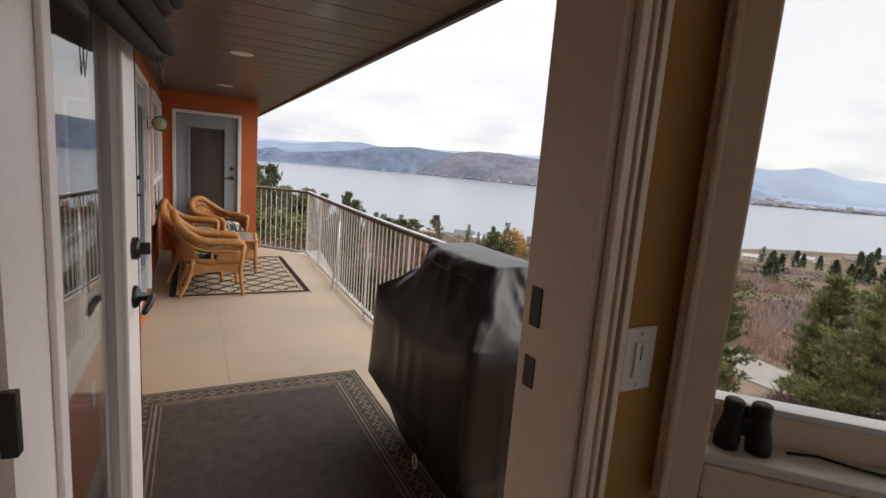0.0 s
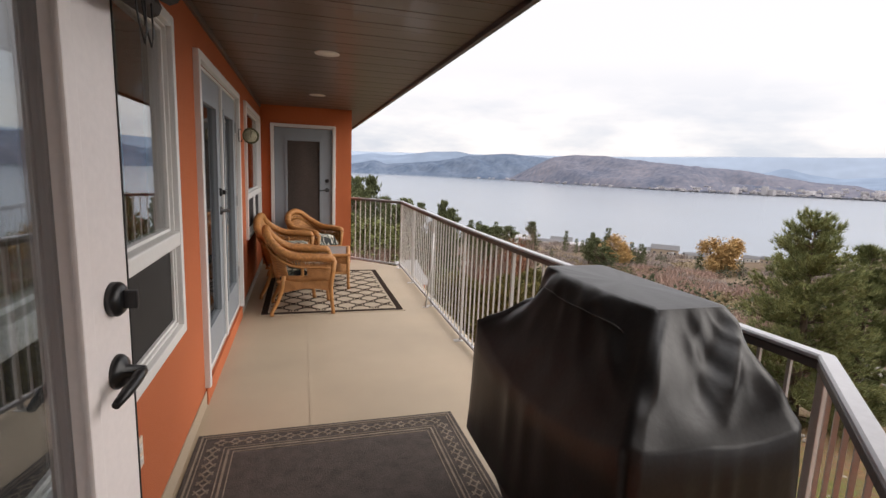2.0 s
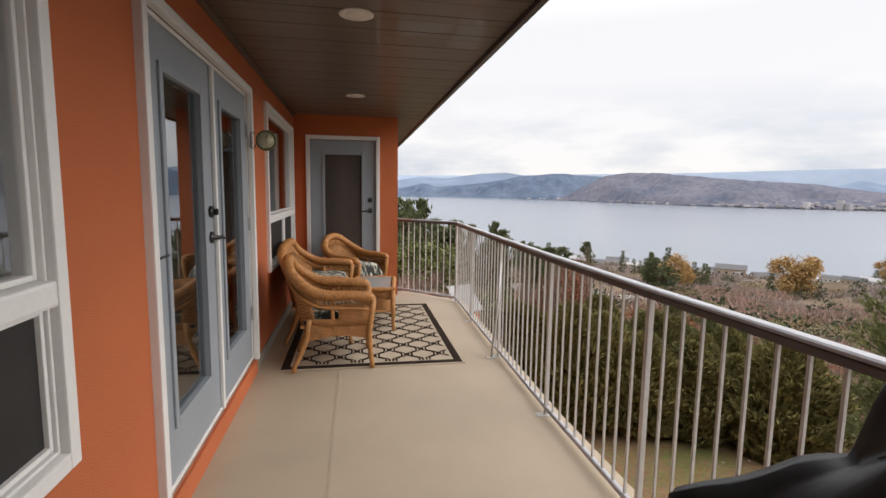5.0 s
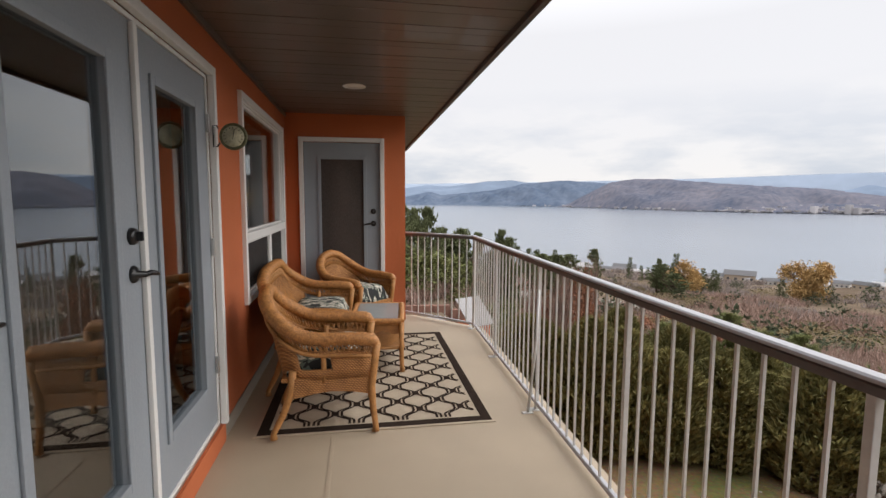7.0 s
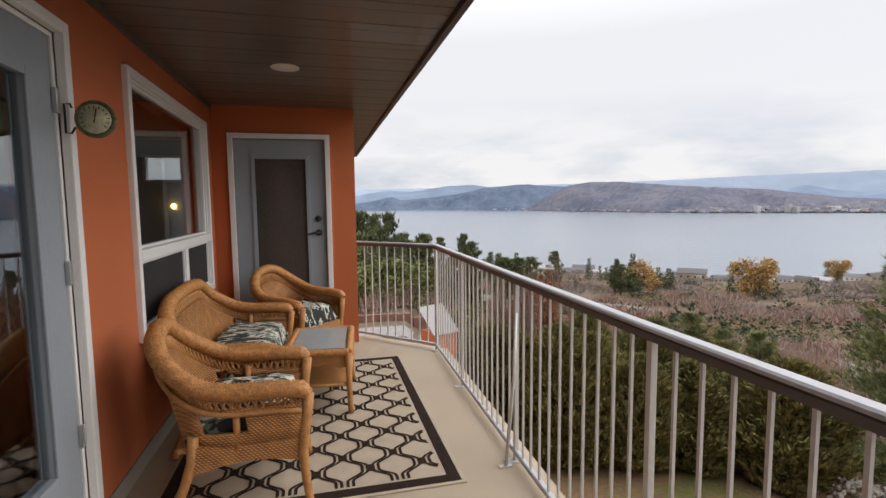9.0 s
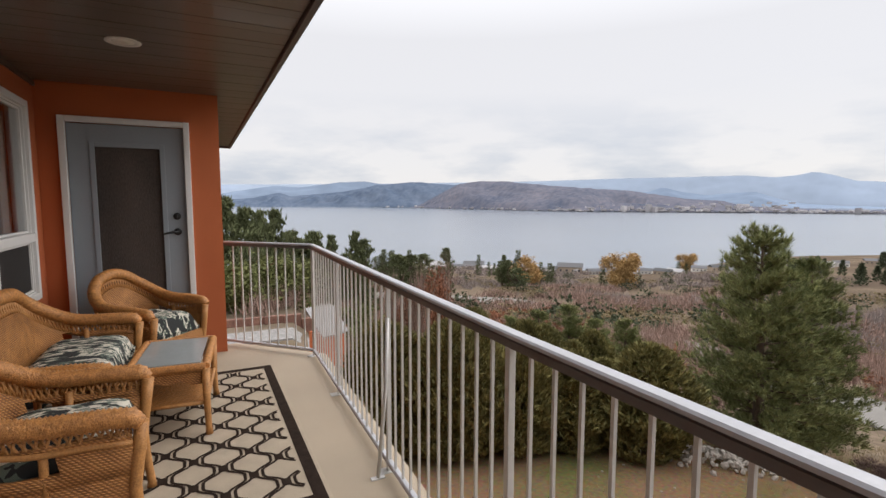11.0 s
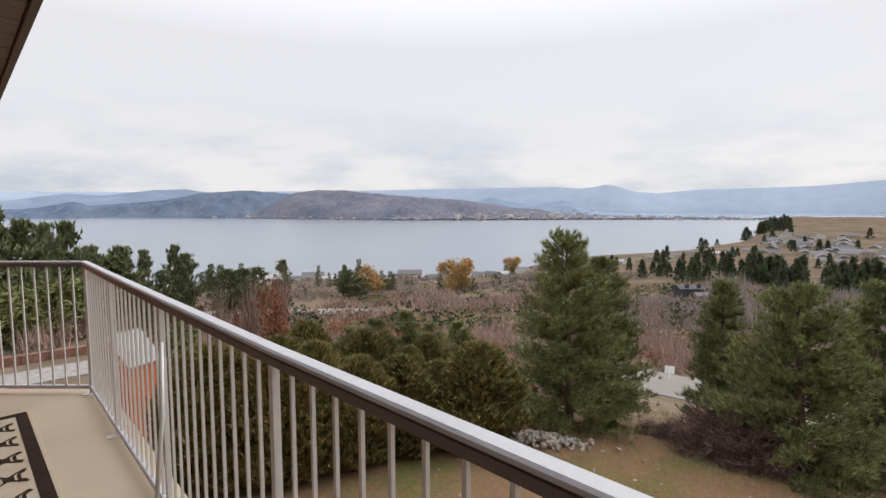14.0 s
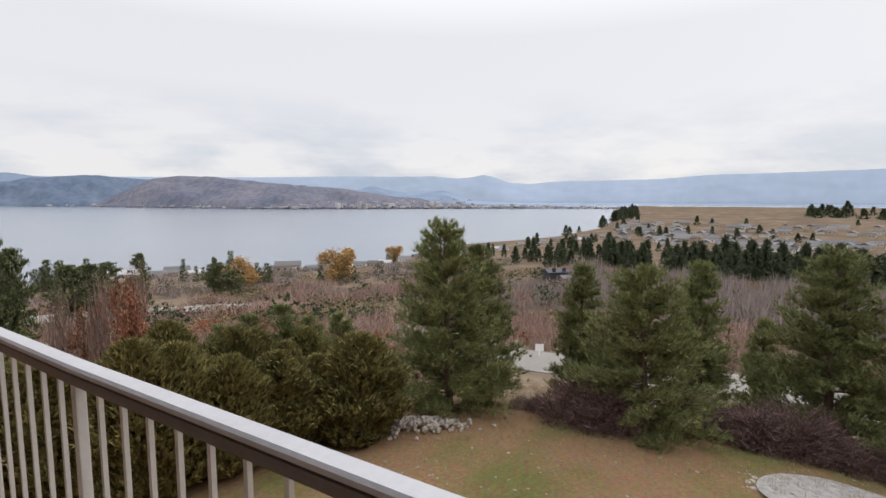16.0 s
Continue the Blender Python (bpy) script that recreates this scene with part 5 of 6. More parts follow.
# binoculars standing on the sill, and a cord
bn_at = BAY @ Vector((0.165, 0.03, BWIN[2] + 0.0505))
bi = thing("binoculars", "black binoculars standing on the window sill", "binoculars", at=bn_at, turn=-45)
for s in (-1, 1):
    part("barrel", lathe([(0.001, 0), (0.026, 0.0), (0.027, 0.02), (0.025, 0.045), (0.0195, 0.07), (0.019, 0.085), (0.021, 0.09), (0.021, 0.112), (0.017, 0.116), (0.001, 0.114)], pose(s * 0.033, 0, 0.0, 0, s * -3, 0), 18), M["rubber"], bi)
bi.scale = (0.78, 0.78, 0.78)
part("bridge", box((-0.022, -0.012, 0.035), (0.022, 0.012, 0.085), 0.006), M["rubber"], bi)
part("focus_wheel", lathe([(0.001, 0), (0.011, 0), (0.011, 0.02), (0.001, 0.02)], pose(0, 0.002, 0.085), 14), M["black"], bi)
cord_pts = [BAY @ Vector((0.24 + 0.05 * k, 0.045 + 0.012 * math.sin(k * 1.7), BWIN[2] + 0.0535)) for k in range(22)]
tagged(new("cord", mesh_of("cord", bm_tube(bmesh.new(), cord_pts, 0.0025, 6), M["black"])), "thin black cord lying along the window sill", "cord")

# rolled woven shade at the head of the open door
M["shade"] = material("dark_woven_shade", (0.05, 0.035, 0.027), 0.85, var=0.35, scale=25, bump=0.6, bscale=160, stretch=(1, 6, 6))
sd = thing("woven_shade", "dark brown woven roman shade, drawn up on the open door", "window shade")
sd.matrix_basis = leaf_m
for k in range(9):
    z = 1.735 + 0.027 * k
    y = 0.05 + 0.035 * math.sin(k * 1.3) + 0.003 * k
    part("fold", bm_tube(bmesh.new(), [(-0.05, y, z - 0.01), (0.2, y + 0.008, z - 0.016), (0.5, y + 0.004, z - 0.012), (0.80, y, z)], [0.022, 0.026, 0.026, 0.022], 8), M["shade"], sd)
part("head_rail", box((-0.05, 0.002, 1.93), (0.80, 0.045, 1.985), 0.006), M["shade"], sd)
for dx in (0.02, 0.05):
    part("pull_cord", bm_tube(bmesh.new(), [(dx - 0.02, 0.07, 1.74), (dx - 0.012, 0.075, 1.66), (dx, 0.075, 1.635), (dx + 0.014, 0.072, 1.67), (dx + 0.03, 0.07, 1.74)], 0.0018, 5), M["black"], sd)

# table lamp seen through the french doors
M["lampshade"] = material("cream_lampshade", (0.62, 0.50, 0.32), 0.8, var=0.05, scale=20, bump=0.2)
lp = thing("table_lamp", "table lamp with a cream drum shade inside the room", "lamp", at=(0.08, 3.72, 0.12))
part("shade", lathe([(0.20, 0.98), (0.205, 0.98), (0.19, 1.22), (0.185, 1.22)], Matrix(), 28), M["lampshade"], lp)
part("stem", lathe([(0.001, 0.45), (0.09, 0.45), (0.09, 0.47), (0.02, 0.50), (0.012, 0.6), (0.012, 1.0), (0.001, 1.0)], Matrix(), 16), M["steel"], lp)
part("side_table", lathe([(0.001, 0.0), (0.16, 0.0), (0.15, 0.03), (0.03, 0.06), (0.03, 0.42), (0.24, 0.43), (0.24, 0.45), (0.001, 0.45)], Matrix(), 24), M["wood_floor"], lp)

# ---------- planting: helpers ----------
rng = np.random.default_rng(5)


def quick_mesh(name, verts, faces, mat, flat=True):
    me = bpy.data.meshes.new(name)
    me.from_pydata(np.asarray(verts, dtype=float).tolist(), [], np.asarray(faces, dtype=int).tolist())
    me.materials.append(mat)
    return me


def bearing(az, r):
    a = math.radians(az)
    return CX + r * math.sin(a), CY + r * math.cos(a)


def foliage(name, base, dark, rough=0.75, trans=0.15, amount=0.35):
    m = islands(material(name, base, rough, var=0.25, scale=2.5, bump=0, bscale=9, dark=dark, objvar=0.12, spec=0.1), amount)
    return m


M["bark"] = material("brown_bark", (0.11, 0.075, 0.05), 0.95, var=0.3, scale=6, bump=0.8, bscale=25, stretch=(1, 1, 0.3))
M["needles"] = foliage("pine_needles", (0.21, 0.215, 0.09), (0.085, 0.105, 0.045))
M["cedar"] = foliage("cedar_sprays", (0.185, 0.158, 0.058), (0.065, 0.068, 0.027), amount=0.45)
M["far_green"] = foliage("far_conifer_green", (0.085, 0.095, 0.055), (0.04, 0.052, 0.032), amount=0.3)
M["bush_green"] = foliage("green_bush_leaves", (0.16, 0.165, 0.06), (0.06, 0.07, 0.028))
M["twig"] = foliage("bare_purple_twigs", (0.30, 0.205, 0.165), (0.145, 0.098, 0.08), 0.95, amount=0.3)
M["twig_dark"] = foliage("dark_bare_twigs", (0.135, 0.088, 0.078), (0.065, 0.042, 0.038), 0.95, amount=0.3)
M["twig_grey"] = foliage("bare_grey_twigs", (0.27, 0.225, 0.20), (0.155, 0.125, 0.115), 0.95, amount=0.25)
M["twig_rust"] = foliage("rust_leaves", (0.235, 0.105, 0.06), (0.12, 0.055, 0.034), 0.9)
M["willow"] = foliage("orange_willow_leaves", (0.42, 0.27, 0.115), (0.30, 0.19, 0.08), 0.9, amount=0.18)
M["tan_bush"] = foliage("tan_olive_leaves", (0.23, 0.18, 0.10), (0.12, 0.095, 0.05), 0.95)
M["tan_grass"] = foliage("dry_grass_blades", (0.30, 0.235, 0.13), (0.16, 0.12, 0.065), 0.95)


def tufts(centres, dirs, n, length, width, spread, gen):
    """Thin needles: n triangles at each centre, fanned round its direction."""
    c = np.repeat(centres, n, axis=0)
    d = np.repeat(dirs, n, axis=0) + gen.normal(0, spread, (len(centres) * n, 3))
    d /= np.linalg.norm(d, axis=1, keepdims=True) + 1e-9
    side = np.cross(d, gen.normal(0, 1, d.shape))
    side /= np.linalg.norm(side, axis=1, keepdims=True) + 1e-9
    ln = length * gen.uniform(0.6, 1.2, (len(c), 1))
    v = np.empty((len(c) * 3, 3))
    v[0::3] = c - side * width / 2
    v[1::3] = c + side * width / 2
    v[2::3] = c + d * ln
    f = np.arange(len(c) * 3).reshape(-1, 3)
    return v, f


def pine(label, h, w, seed, at, group="garden pines"):
    """A young pine: trunk, whorls of limbs, and needle tufts all along them."""
    gen = np.random.default_rng(seed)
    t = thing("pine_tree", label, "tree", at=at, turn=float(gen.uniform(0, 360)), group=group)
    lean = gen.normal(0, 0.02, 2)
    part("trunk", bm_tube(bmesh.new(), [(lean[0] * z, lean[1] * z, z) for z in (-0.3, h * 0.3, h * 0.6, h * 0.85, h * 0.98)], [0.026 * h, 0.020 * h, 0.013 * h, 0.006 * h, 0.002 * h], 8), M["bark"], t)
    limbs = bmesh.new()
    cs, ds = [], []
    z = 0.03 * h
    while z < h * 0.985:
        f = z / h
        reach = w / 2 * (0.72 + 0.28 * math.sin(min(1.0, f / 0.25) * math.pi / 2)) * (1 - f) ** 0.62 * 1.12 + 0.12
        for k in range(int(gen.integers(6, 9))):
            a = gen.uniform(0, math.tau)
            r = reach * gen.uniform(0.62, 1.08)
            lift = 0.10 + 0.55 * f
            tip = np.array([math.cos(a) * r, math.sin(a) * r, r * lift + gen.normal(0, 0.06)])
            base = np.array([lean[0] * z, lean[1] * z, z])
            mid = base + tip * 0.5 + np.array([0, 0, -0.05 * r])
            end = base + tip
            bm_tube(limbs, [base, mid, end], [0.012 + 0.010 * r, 0.008 + 0.004 * r, 0.004], 4, False)
            n = max(5, int(r * 24))
            for q in range(n):
                s = 0.22 + 0.78 * (q + gen.uniform(0, 1)) / n
                p = base * (1 - s) ** 2 + 2 * mid * s * (1 - s) + end * s * s
                p = p + gen.normal(0, 0.055 + 0.11 * r * s * 0.6, 3) * np.array([1, 1, 0.6])
                cs.append(p)
                ds.append(tip / (np.linalg.norm(tip) + 1e-6) * 0.9 + np.array([0, 0, 0.75]))
        z += h * gen.uniform(0.028, 0.046)
    for q in range(10):
        cs.append(np.array([lean[0] * h, lean[1] * h, h * (0.93 + 0.007 * q)]))
        ds.append(np.array([0, 0, 1.0]))
    part("limb", limbs, M["bark"], t)
    v, f = tufts(np.array(cs), np.array(ds), 12, 0.25, 0.026, 0.55, gen)
    crown = new("crown", quick_mesh("crown", v, f, M["needles"]))
    crown.parent = t
    return t


def ground_at(az, r, dz=0.0):
    x, y = bearing(az, r)
    return (x, y, ground_z(x, y) + dz)


pines = [pine("bushy green pine standing at the lawn's edge", 7.2, 5.0, 11, ground_at(60.6, 18.4)),
         pine("bushy green pine behind the lawn", 6.9, 3.6, 12, ground_at(64.4, 21)),
         pine("broad low green pine at the lawn's edge", 5.6, 5.0, 13, ground_at(83.0, 18.0)),
         pine("slender young pine among bare shrubs", 6.0, 2.5, 14, ground_at(75.8, 20.5))]
for i, az, r, s in ((3, 87.8, 23, 1.12), (0, 98.5, 22, 1.0), (3, 93, 27, 0.85), (1, 104, 21, 0.95), (2, 112, 21, 1.0), (0, 118, 22, 1.1)):
    ob = copy_thing(pines[i], pose(*ground_at(az, r), 0, 0, az * 7))
    ob.scale = (s, s, s)


for az, r, s in ((38, 21, 0.62), (41.5, 23.5, 0.7), (44.5, 22, 0.6), (47.5, 26, 0.66), (34.5, 24, 0.6)):
    ob = copy_thing(pines[1], pose(*ground_at(az, r), 0, 0, az * 11))
    ob.scale = (s * 1.1, s * 1.1, s)


def cedar(seed, h, w, at):
    gen = np.random.default_rng(seed)
    t = thing("cedar_shrub", "dense olive-green cedar in a garden hedge", "shrub", at=at, group="cedar hedge")
    part("trunk", bm_tube(bmesh.new(), [(0, 0, -0.2), (0, 0, h * 0.5), (0, 0, h * 0.9)], [0.07, 0.05, 0.015], 6), M["bark"], t)
    n = 3600
    f = gen.uniform(0, 1, n) ** 0.9
    a = gen.uniform(0, math.tau, n)
    lump = 1 + 0.16 * np.sin(a * 3 + seed) + 0.13 * np.sin(f * 17 + a * 2 + seed)
    r = w / 2 * np.sin(np.clip(f * 0.86 + 0.14, 0, 1) * math.pi) ** 0.55 * lump * gen.uniform(0.72, 1.04, n)
    c = np.stack([r * np.cos(a), r * np.sin(a), 0.04 * h + f * h * 0.96], 1)
    d = np.stack([np.cos(a) * 0.5, np.sin(a) * 0.5, np.full(n, 0.9)], 1)
    v, fc = tufts(c, d, 4, 0.20, 0.075, 0.33, gen)
    crown = new("crown", quick_mesh("crown", v, fc, M["cedar"]))
    crown.parent = t
    return t


cedars = [cedar(21, 3.6, 2.2, ground_at(31, 13.6)), cedar(22, 3.1, 2.0, ground_at(36, 13.8)), cedar(23, 3.9, 2.2, ground_at(27, 13.2))]
k = 0
for az in (19.5, 23.0, 41, 45.5, 50.0):
    ob = copy_thing(cedars[k % 3], pose(*ground_at(az, 13.2 + 0.04 * az + 0.5 * math.sin(az)), 0, 0, az * 31))
    s = 0.9 + 0.14 * math.sin(az * 2.3)
    ob.scale = (s * 1.25, s * 1.25, s * (0.94 + 0.1 * math.cos(az)))
    k += 1
for az, r, s in ((30, 15.6, 1.05), (38.5, 16.2, 1.0), (25, 15.4, 1.0), (44, 17.0, 0.9), (33.5, 14.4, 0.86), (28.8, 14.6, 0.95), (41.8, 15.2, 0.82), (47.6, 15.0, 0.74), (21.3, 14.3, 0.9), (36.4, 15.4, 0.97)):
    ob = copy_thing(cedars[k % 3], pose(*ground_at(az, r), 0, 0, az * 13))
    ob.scale = (s, s, s)
    k += 1


def spread(name, label, category, places, template, mat, kind="stuff"):
    """One mesh of many like pieces: places = (x, y, z, size, height, turn)."""
    tv, tf = template
    allv, allf, n = [], [], 0
    for x, y, z, s, hgt, turn in places:
        ct, st = math.cos(turn), math.sin(turn)
        v = tv.copy()
        vx = (v[:, 0] * ct - v[:, 1] * st) * s + x
        vy = (v[:, 0] * st + v[:, 1] * ct) * s + y
        allv.append(np.stack([vx, vy, v[:, 2] * hgt + z], 1))
        allf.append(tf + n)
        n += len(v)
    me = quick_mesh(name, np.concatenate(allv), np.concatenate(allf), mat)
    return tagged(new(name, me), label, category, kind=kind)


def twig_template(n, gen, leafy=0.0):
    a = gen.uniform(0, math.tau, n)
    tilt = gen.uniform(0.0, 0.75, n)
    base = np.stack([gen.normal(0, 0.22, n), gen.normal(0, 0.22, n), gen.uniform(0, 0.35, n)], 1)
    d = np.stack([np.cos(a) * tilt, np.sin(a) * tilt, np.ones(n)], 1)
    d /= np.linalg.norm(d, axis=1, keepdims=True)
    ln = gen.uniform(0.45, 1.0, (n, 1)) * (1 - 0.3 * tilt[:, None])
    side = np.stack([-np.sin(a * 3), np.cos(a * 3), np.zeros(n)], 1) * (0.011 + leafy * 0.05)
    v = np.empty((n * 3, 3))
    v[0::3], v[1::3], v[2::3] = base - side, base + side, base + d * ln
    return v, np.arange(n * 3).reshape(-1, 3)


def blob_template(n, gen, low=0.15):
    """A crown of small leaf clumps, uneven and open."""
    a = gen.uniform(0, math.tau, n)
    u = gen.uniform(-1, 1, n)
    r = gen.uniform(0.55, 1.0, n) * (1 + 0.25 * np.sin(a * 3) * np.sin(u * 5))
    c = np.stack([np.cos(a) * np.sqrt(1 - u * u) * r * 0.5, np.sin(a) * np.sqrt(1 - u * u) * r * 0.5, low + (u * r * 0.5 + 0.5) * (1 - low)], 1)
    d = np.stack([np.cos(a), np.sin(a), u + 0.3], 1)
    return tufts(c, d, 3, 0.13, 0.10, 0.6, gen)


def crown_template(n, gen):
    """A soft crown of very many small hanging sprays, gathered in uneven lobes."""
    lobes = np.stack([gen.normal(0, 0.21, 14), gen.normal(0, 0.21, 14), gen.uniform(0.10, 0.82, 14)], 1)
    pick = gen.integers(0, 14, n)
    c = lobes[pick] + gen.normal(0, 0.085, (n, 3)) * np.array([1, 1, 1.15])
    c[:, 2] = np.clip(c[:, 2], 0.03, 1.0)
    d = np.stack([gen.normal(0, 0.5, n), gen.normal(0, 0.5, n), np.full(n, -0.35)], 1)
    return tufts(c, d, 2, 0.060, 0.038, 0.5, gen)


def leafy_template(n, gen):
    """A bush of very many small leaves in uneven lobes."""
    lobes = np.stack([gen.normal(0, 0.25, 16), gen.normal(0, 0.25, 16), gen.uniform(0.04, 0.70, 16)], 1)
    c = lobes[gen.integers(0, 16, n)] + gen.normal(0, 0.10, (n, 3))
    c[:, 2] = np.clip(c[:, 2], 0.0, 1.0)
    d = np.stack([gen.normal(0, 0.6, n), gen.normal(0, 0.6, n), np.full(n, 0.5)], 1)
    return tufts(c, d, 2, 0.085, 0.04, 0.5, gen)


def bush_template(n, gen):
    """A round bush of short crooked twigs through its whole body."""
    a, u, r = gen.uniform(0, math.tau, n), gen.uniform(0, 1, n), gen.uniform(0.25, 1.0, n) ** 0.6
    c = np.stack([np.cos(a) * np.sqrt(1 - u * u) * r * 0.55, np.sin(a) * np.sqrt(1 - u * u) * r * 0.55, u * r * 0.85], 1)
    d = np.stack([np.cos(a) * 0.7, np.sin(a) * 0.7, np.full(n, 0.8)], 1)
    return tufts(c, d, 2, 0.26, 0.013, 0.6, gen)


def conifer_template(gen, n=150):
    f = gen.uniform(0.05, 1, n) ** 0.8
    a = gen.uniform(0, math.tau, n)
    r = 0.5 * (1 - f) ** 0.95 * (1 + 0.35 * np.sin(f * 34)) * gen.uniform(0.35, 1.1, n)
    c = np.stack([r * np.cos(a) * 0.8, r * np.sin(a) * 0.8, f * 0.98], 1)
    d = np.stack([np.cos(a), np.sin(a), np.full(n, 0.15)], 1)
    return tufts(c, d, 2, 0.19, 0.10, 0.4, gen)


def scatter(n, az0, az1, r0, r1, s0, s1, gen, h=1.0, power=1.0, lift=0.0, patch=None):
    out = []
    while len(out) < n:
        az = gen.uniform(az0, az1)
        r = r0 + (r1 - r0) * gen.uniform(0, 1) ** power
        x, y = bearing(az, r)
        z = ground_z(x, y)
        if z < LAKE + 0.4 or (r < 30.5 and -14 < az < 17) or (14 < az < 42 and 122 < r < 152) or (60 < az < 110 and 38 < r < 50):
            continue
        if patch and noise.noise(Vector((x / patch[0], y / patch[0], patch[1]))) < patch[2]:
            continue
        s = gen.uniform(s0, s1)
        out.append((x, y, z - 0.05 * s + lift, s, s * h * gen.uniform(0.8, 1.25), gen.uniform(0, math.tau)))
    return out


g2 = np.random.default_rng(31)
# bare shrubs on the slope
spread("bare_shrubs", "bare purple-brown shrubs covering the slope", "shrubs", scatter(330, 4, 58, 30, 75, 1.8, 3.6, g2, 0.75, patch=(16, 9.0, -0.08)) + scatter(420, 58, 122, 53, 95, 2.0, 4.0, g2, 0.8) + scatter(60, 4, 30, 60, 75, 2.0, 4.0, g2, 0.7), twig_template(150, g2), M["twig"])
spread("distant_shrubs", "bare purple-brown shrubs on the lower slope", "shrubs", scatter(1150, 4, 122, 78, 200, 4.0, 7.0, g2, 0.5, patch=(28, 1.0, -0.02)), twig_template(70, g2, 0.35), M["twig"])
spread("distant_tan_shrubs", "tan and olive shrubs on the lower slope", "shrubs", scatter(700, 4, 122, 70, 230, 3.0, 6.0, g2, 0.45, patch=(30, 7.0, 0.05)), blob_template(40, g2, 0.0), M["tan_bush"])
spread("distant_green_shrubs", "dark green shrubs dotted over the lower slope", "shrubs", scatter(240, 4, 90, 60, 260, 2.5, 5.5, g2, 0.8, patch=(22, 12.0, 0.0)), blob_template(60, g2, 0.0), M["far_green"])
spread("grey_bare_woods", "bare grey woods on the lower slope", "woods", scatter(420, 74, 122, 90, 185, 4, 7.5, g2, 0.95) + scatter(90, 64, 74, 90, 140, 3.5, 5.5, g2, 0.7) + scatter(330, 10, 66, 130, 300, 4, 7, g2, 0.45, patch=(40, 3.0, 0.0)), twig_template(90, g2, 0.25), M["twig_grey"])
spread("rust_shrubs", "rust-leaved shrubs on the slope", "shrubs", scatter(130, 5, 70, 34, 100, 1.6, 3.2, g2, 0.8, patch=(14, 5.0, 0.08)), blob_template(70, g2), M["twig_rust"])
spread("green_shrubs", "mixed green shrubs on the slope", "shrubs", scatter(90, 17, 52, 19, 48, 1.6, 3.4, g2, 0.8) + scatter(46, -12, 9.5, 32.5, 44, 3.6, 5.6, g2, 0.8) + scatter(50, -12, 17, 44, 70, 3.0, 6.0, g2, 0.9), leafy_template(900, g2), M["bush_green"])
# shrubs at the foot of the near pines
spread("bare_shrubs_by_lawn", "bare purple-brown shrubs beside the lawn", "shrubs", scatter(9, 74.5, 79, 17.2, 19.0, 1.5, 2.3, g2, 0.75) + scatter(3, 69, 72, 18.2, 19.4, 0.8, 1.1, g2, 0.7) + scatter(26, 85.5, 98, 19.0, 22.0, 1.5, 2.4, g2, 0.75) + scatter(12, 99, 120, 19, 22, 1.4, 2.2, g2, 0.8), bush_template(900, g2), M["twig_dark"])
spread("grass_tufts", "tufts of dry grass along the lawn's edge", "grass", scatter(1200, 40, 120, 14.5, 20, 0.14, 0.34, g2, 0.8) + scatter(2600, 44, 118, 8.5, 15.5, 0.06, 0.13, g2, 0.7) + scatter(900, 45, 115, 20, 36, 0.3, 0.7, g2, 0.8), twig_template(16, g2), M["tan_grass"])
# conifers beyond
M["slope_pine"] = foliage("slope_pine_needles", (0.135, 0.145, 0.07), (0.06, 0.072, 0.036), amount=0.35)


def open_pine(gen, low=0.22, clumps=11):
    """An open pine crown: clumps of needles along uneven whorls of limbs."""
    cs, ds = [], []
    f = low
    while f < 0.985:
        reach = 0.5 * (1 - f) ** 0.55 * min(1.0, 0.45 + (f - low) * 2.2) + 0.03
        for k in range(6):
            a, r = gen.uniform(0, math.tau), reach * gen.uniform(0.35, 1.1)
            for q in range(clumps):
                u = gen.uniform(0.35, 1.0)
                cs.append((math.cos(a) * r * u + gen.normal(0, 0.022), math.sin(a) * r * u + gen.normal(0, 0.022), min(1.0, f + 0.10 * r * u + gen.normal(0, 0.011))))
                ds.append((math.cos(a) * 0.6, math.sin(a) * 0.6, 0.6))
        f += gen.uniform(0.03, 0.062)
    return tufts(np.array(cs), np.array(ds), 4, 0.055, 0.028, 0.7, gen)


shore_pine = open_pine(g2, 0.12, 5)
con = conifer_template(g2, 220)
spread("lakeside_conifers", "dark conifers along the lake shore", "woods", scatter(34, -4, 12, 75, 130, 3.5, 6, g2, 2.1) + scatter(9, 15.8, 17.6, 180, 200, 4, 6, g2, 2.4) + scatter(22, 18.4, 23.2, 235, 255, 4.5, 6.5, g2, 1.9) + scatter(2, 29.5, 32, 225, 235, 4.0, 5.0, g2, 1.9) + scatter(10, 32.6, 35.2, 195, 215, 4.5, 6.5, g2, 2.0) + scatter(6, 37, 40, 200, 215, 4.5, 6, g2, 1.6) + scatter(12, 24, 64, 200, 320, 3.5, 6, g2, 1.5), shore_pine, M["slope_pine"])
spread("conifer_belt", "belt of dark conifers below the houses", "woods", scatter(60, 77, 81.5, 215, 245, 5, 8, g2, 1.6) + scatter(260, 83.5, 122, 200, 250, 5, 8.5, g2, 1.75) + scatter(34, 68, 84, 230, 420, 4, 6.5, g2, 1.5) + scatter(34, 62, 80, 200, 330, 4.5, 7, g2, 1.4) + scatter(40, 72, 122, 560, 800, 6, 10, g2, 1.2) + scatter(120, 95, 122, 900, 1250, 12, 20, g2, 1.1) + scatter(40, 76, 80, 800, 1500, 9, 16, g2, 1.1), con, M["far_green"])
spread("hill_conifers", "tall conifers on the slope by the deck's end", "woods", scatter(34, -12, 9, 40, 80, 2.6, 4.4, g2, 2.7), shore_pine, M["slope_pine"])


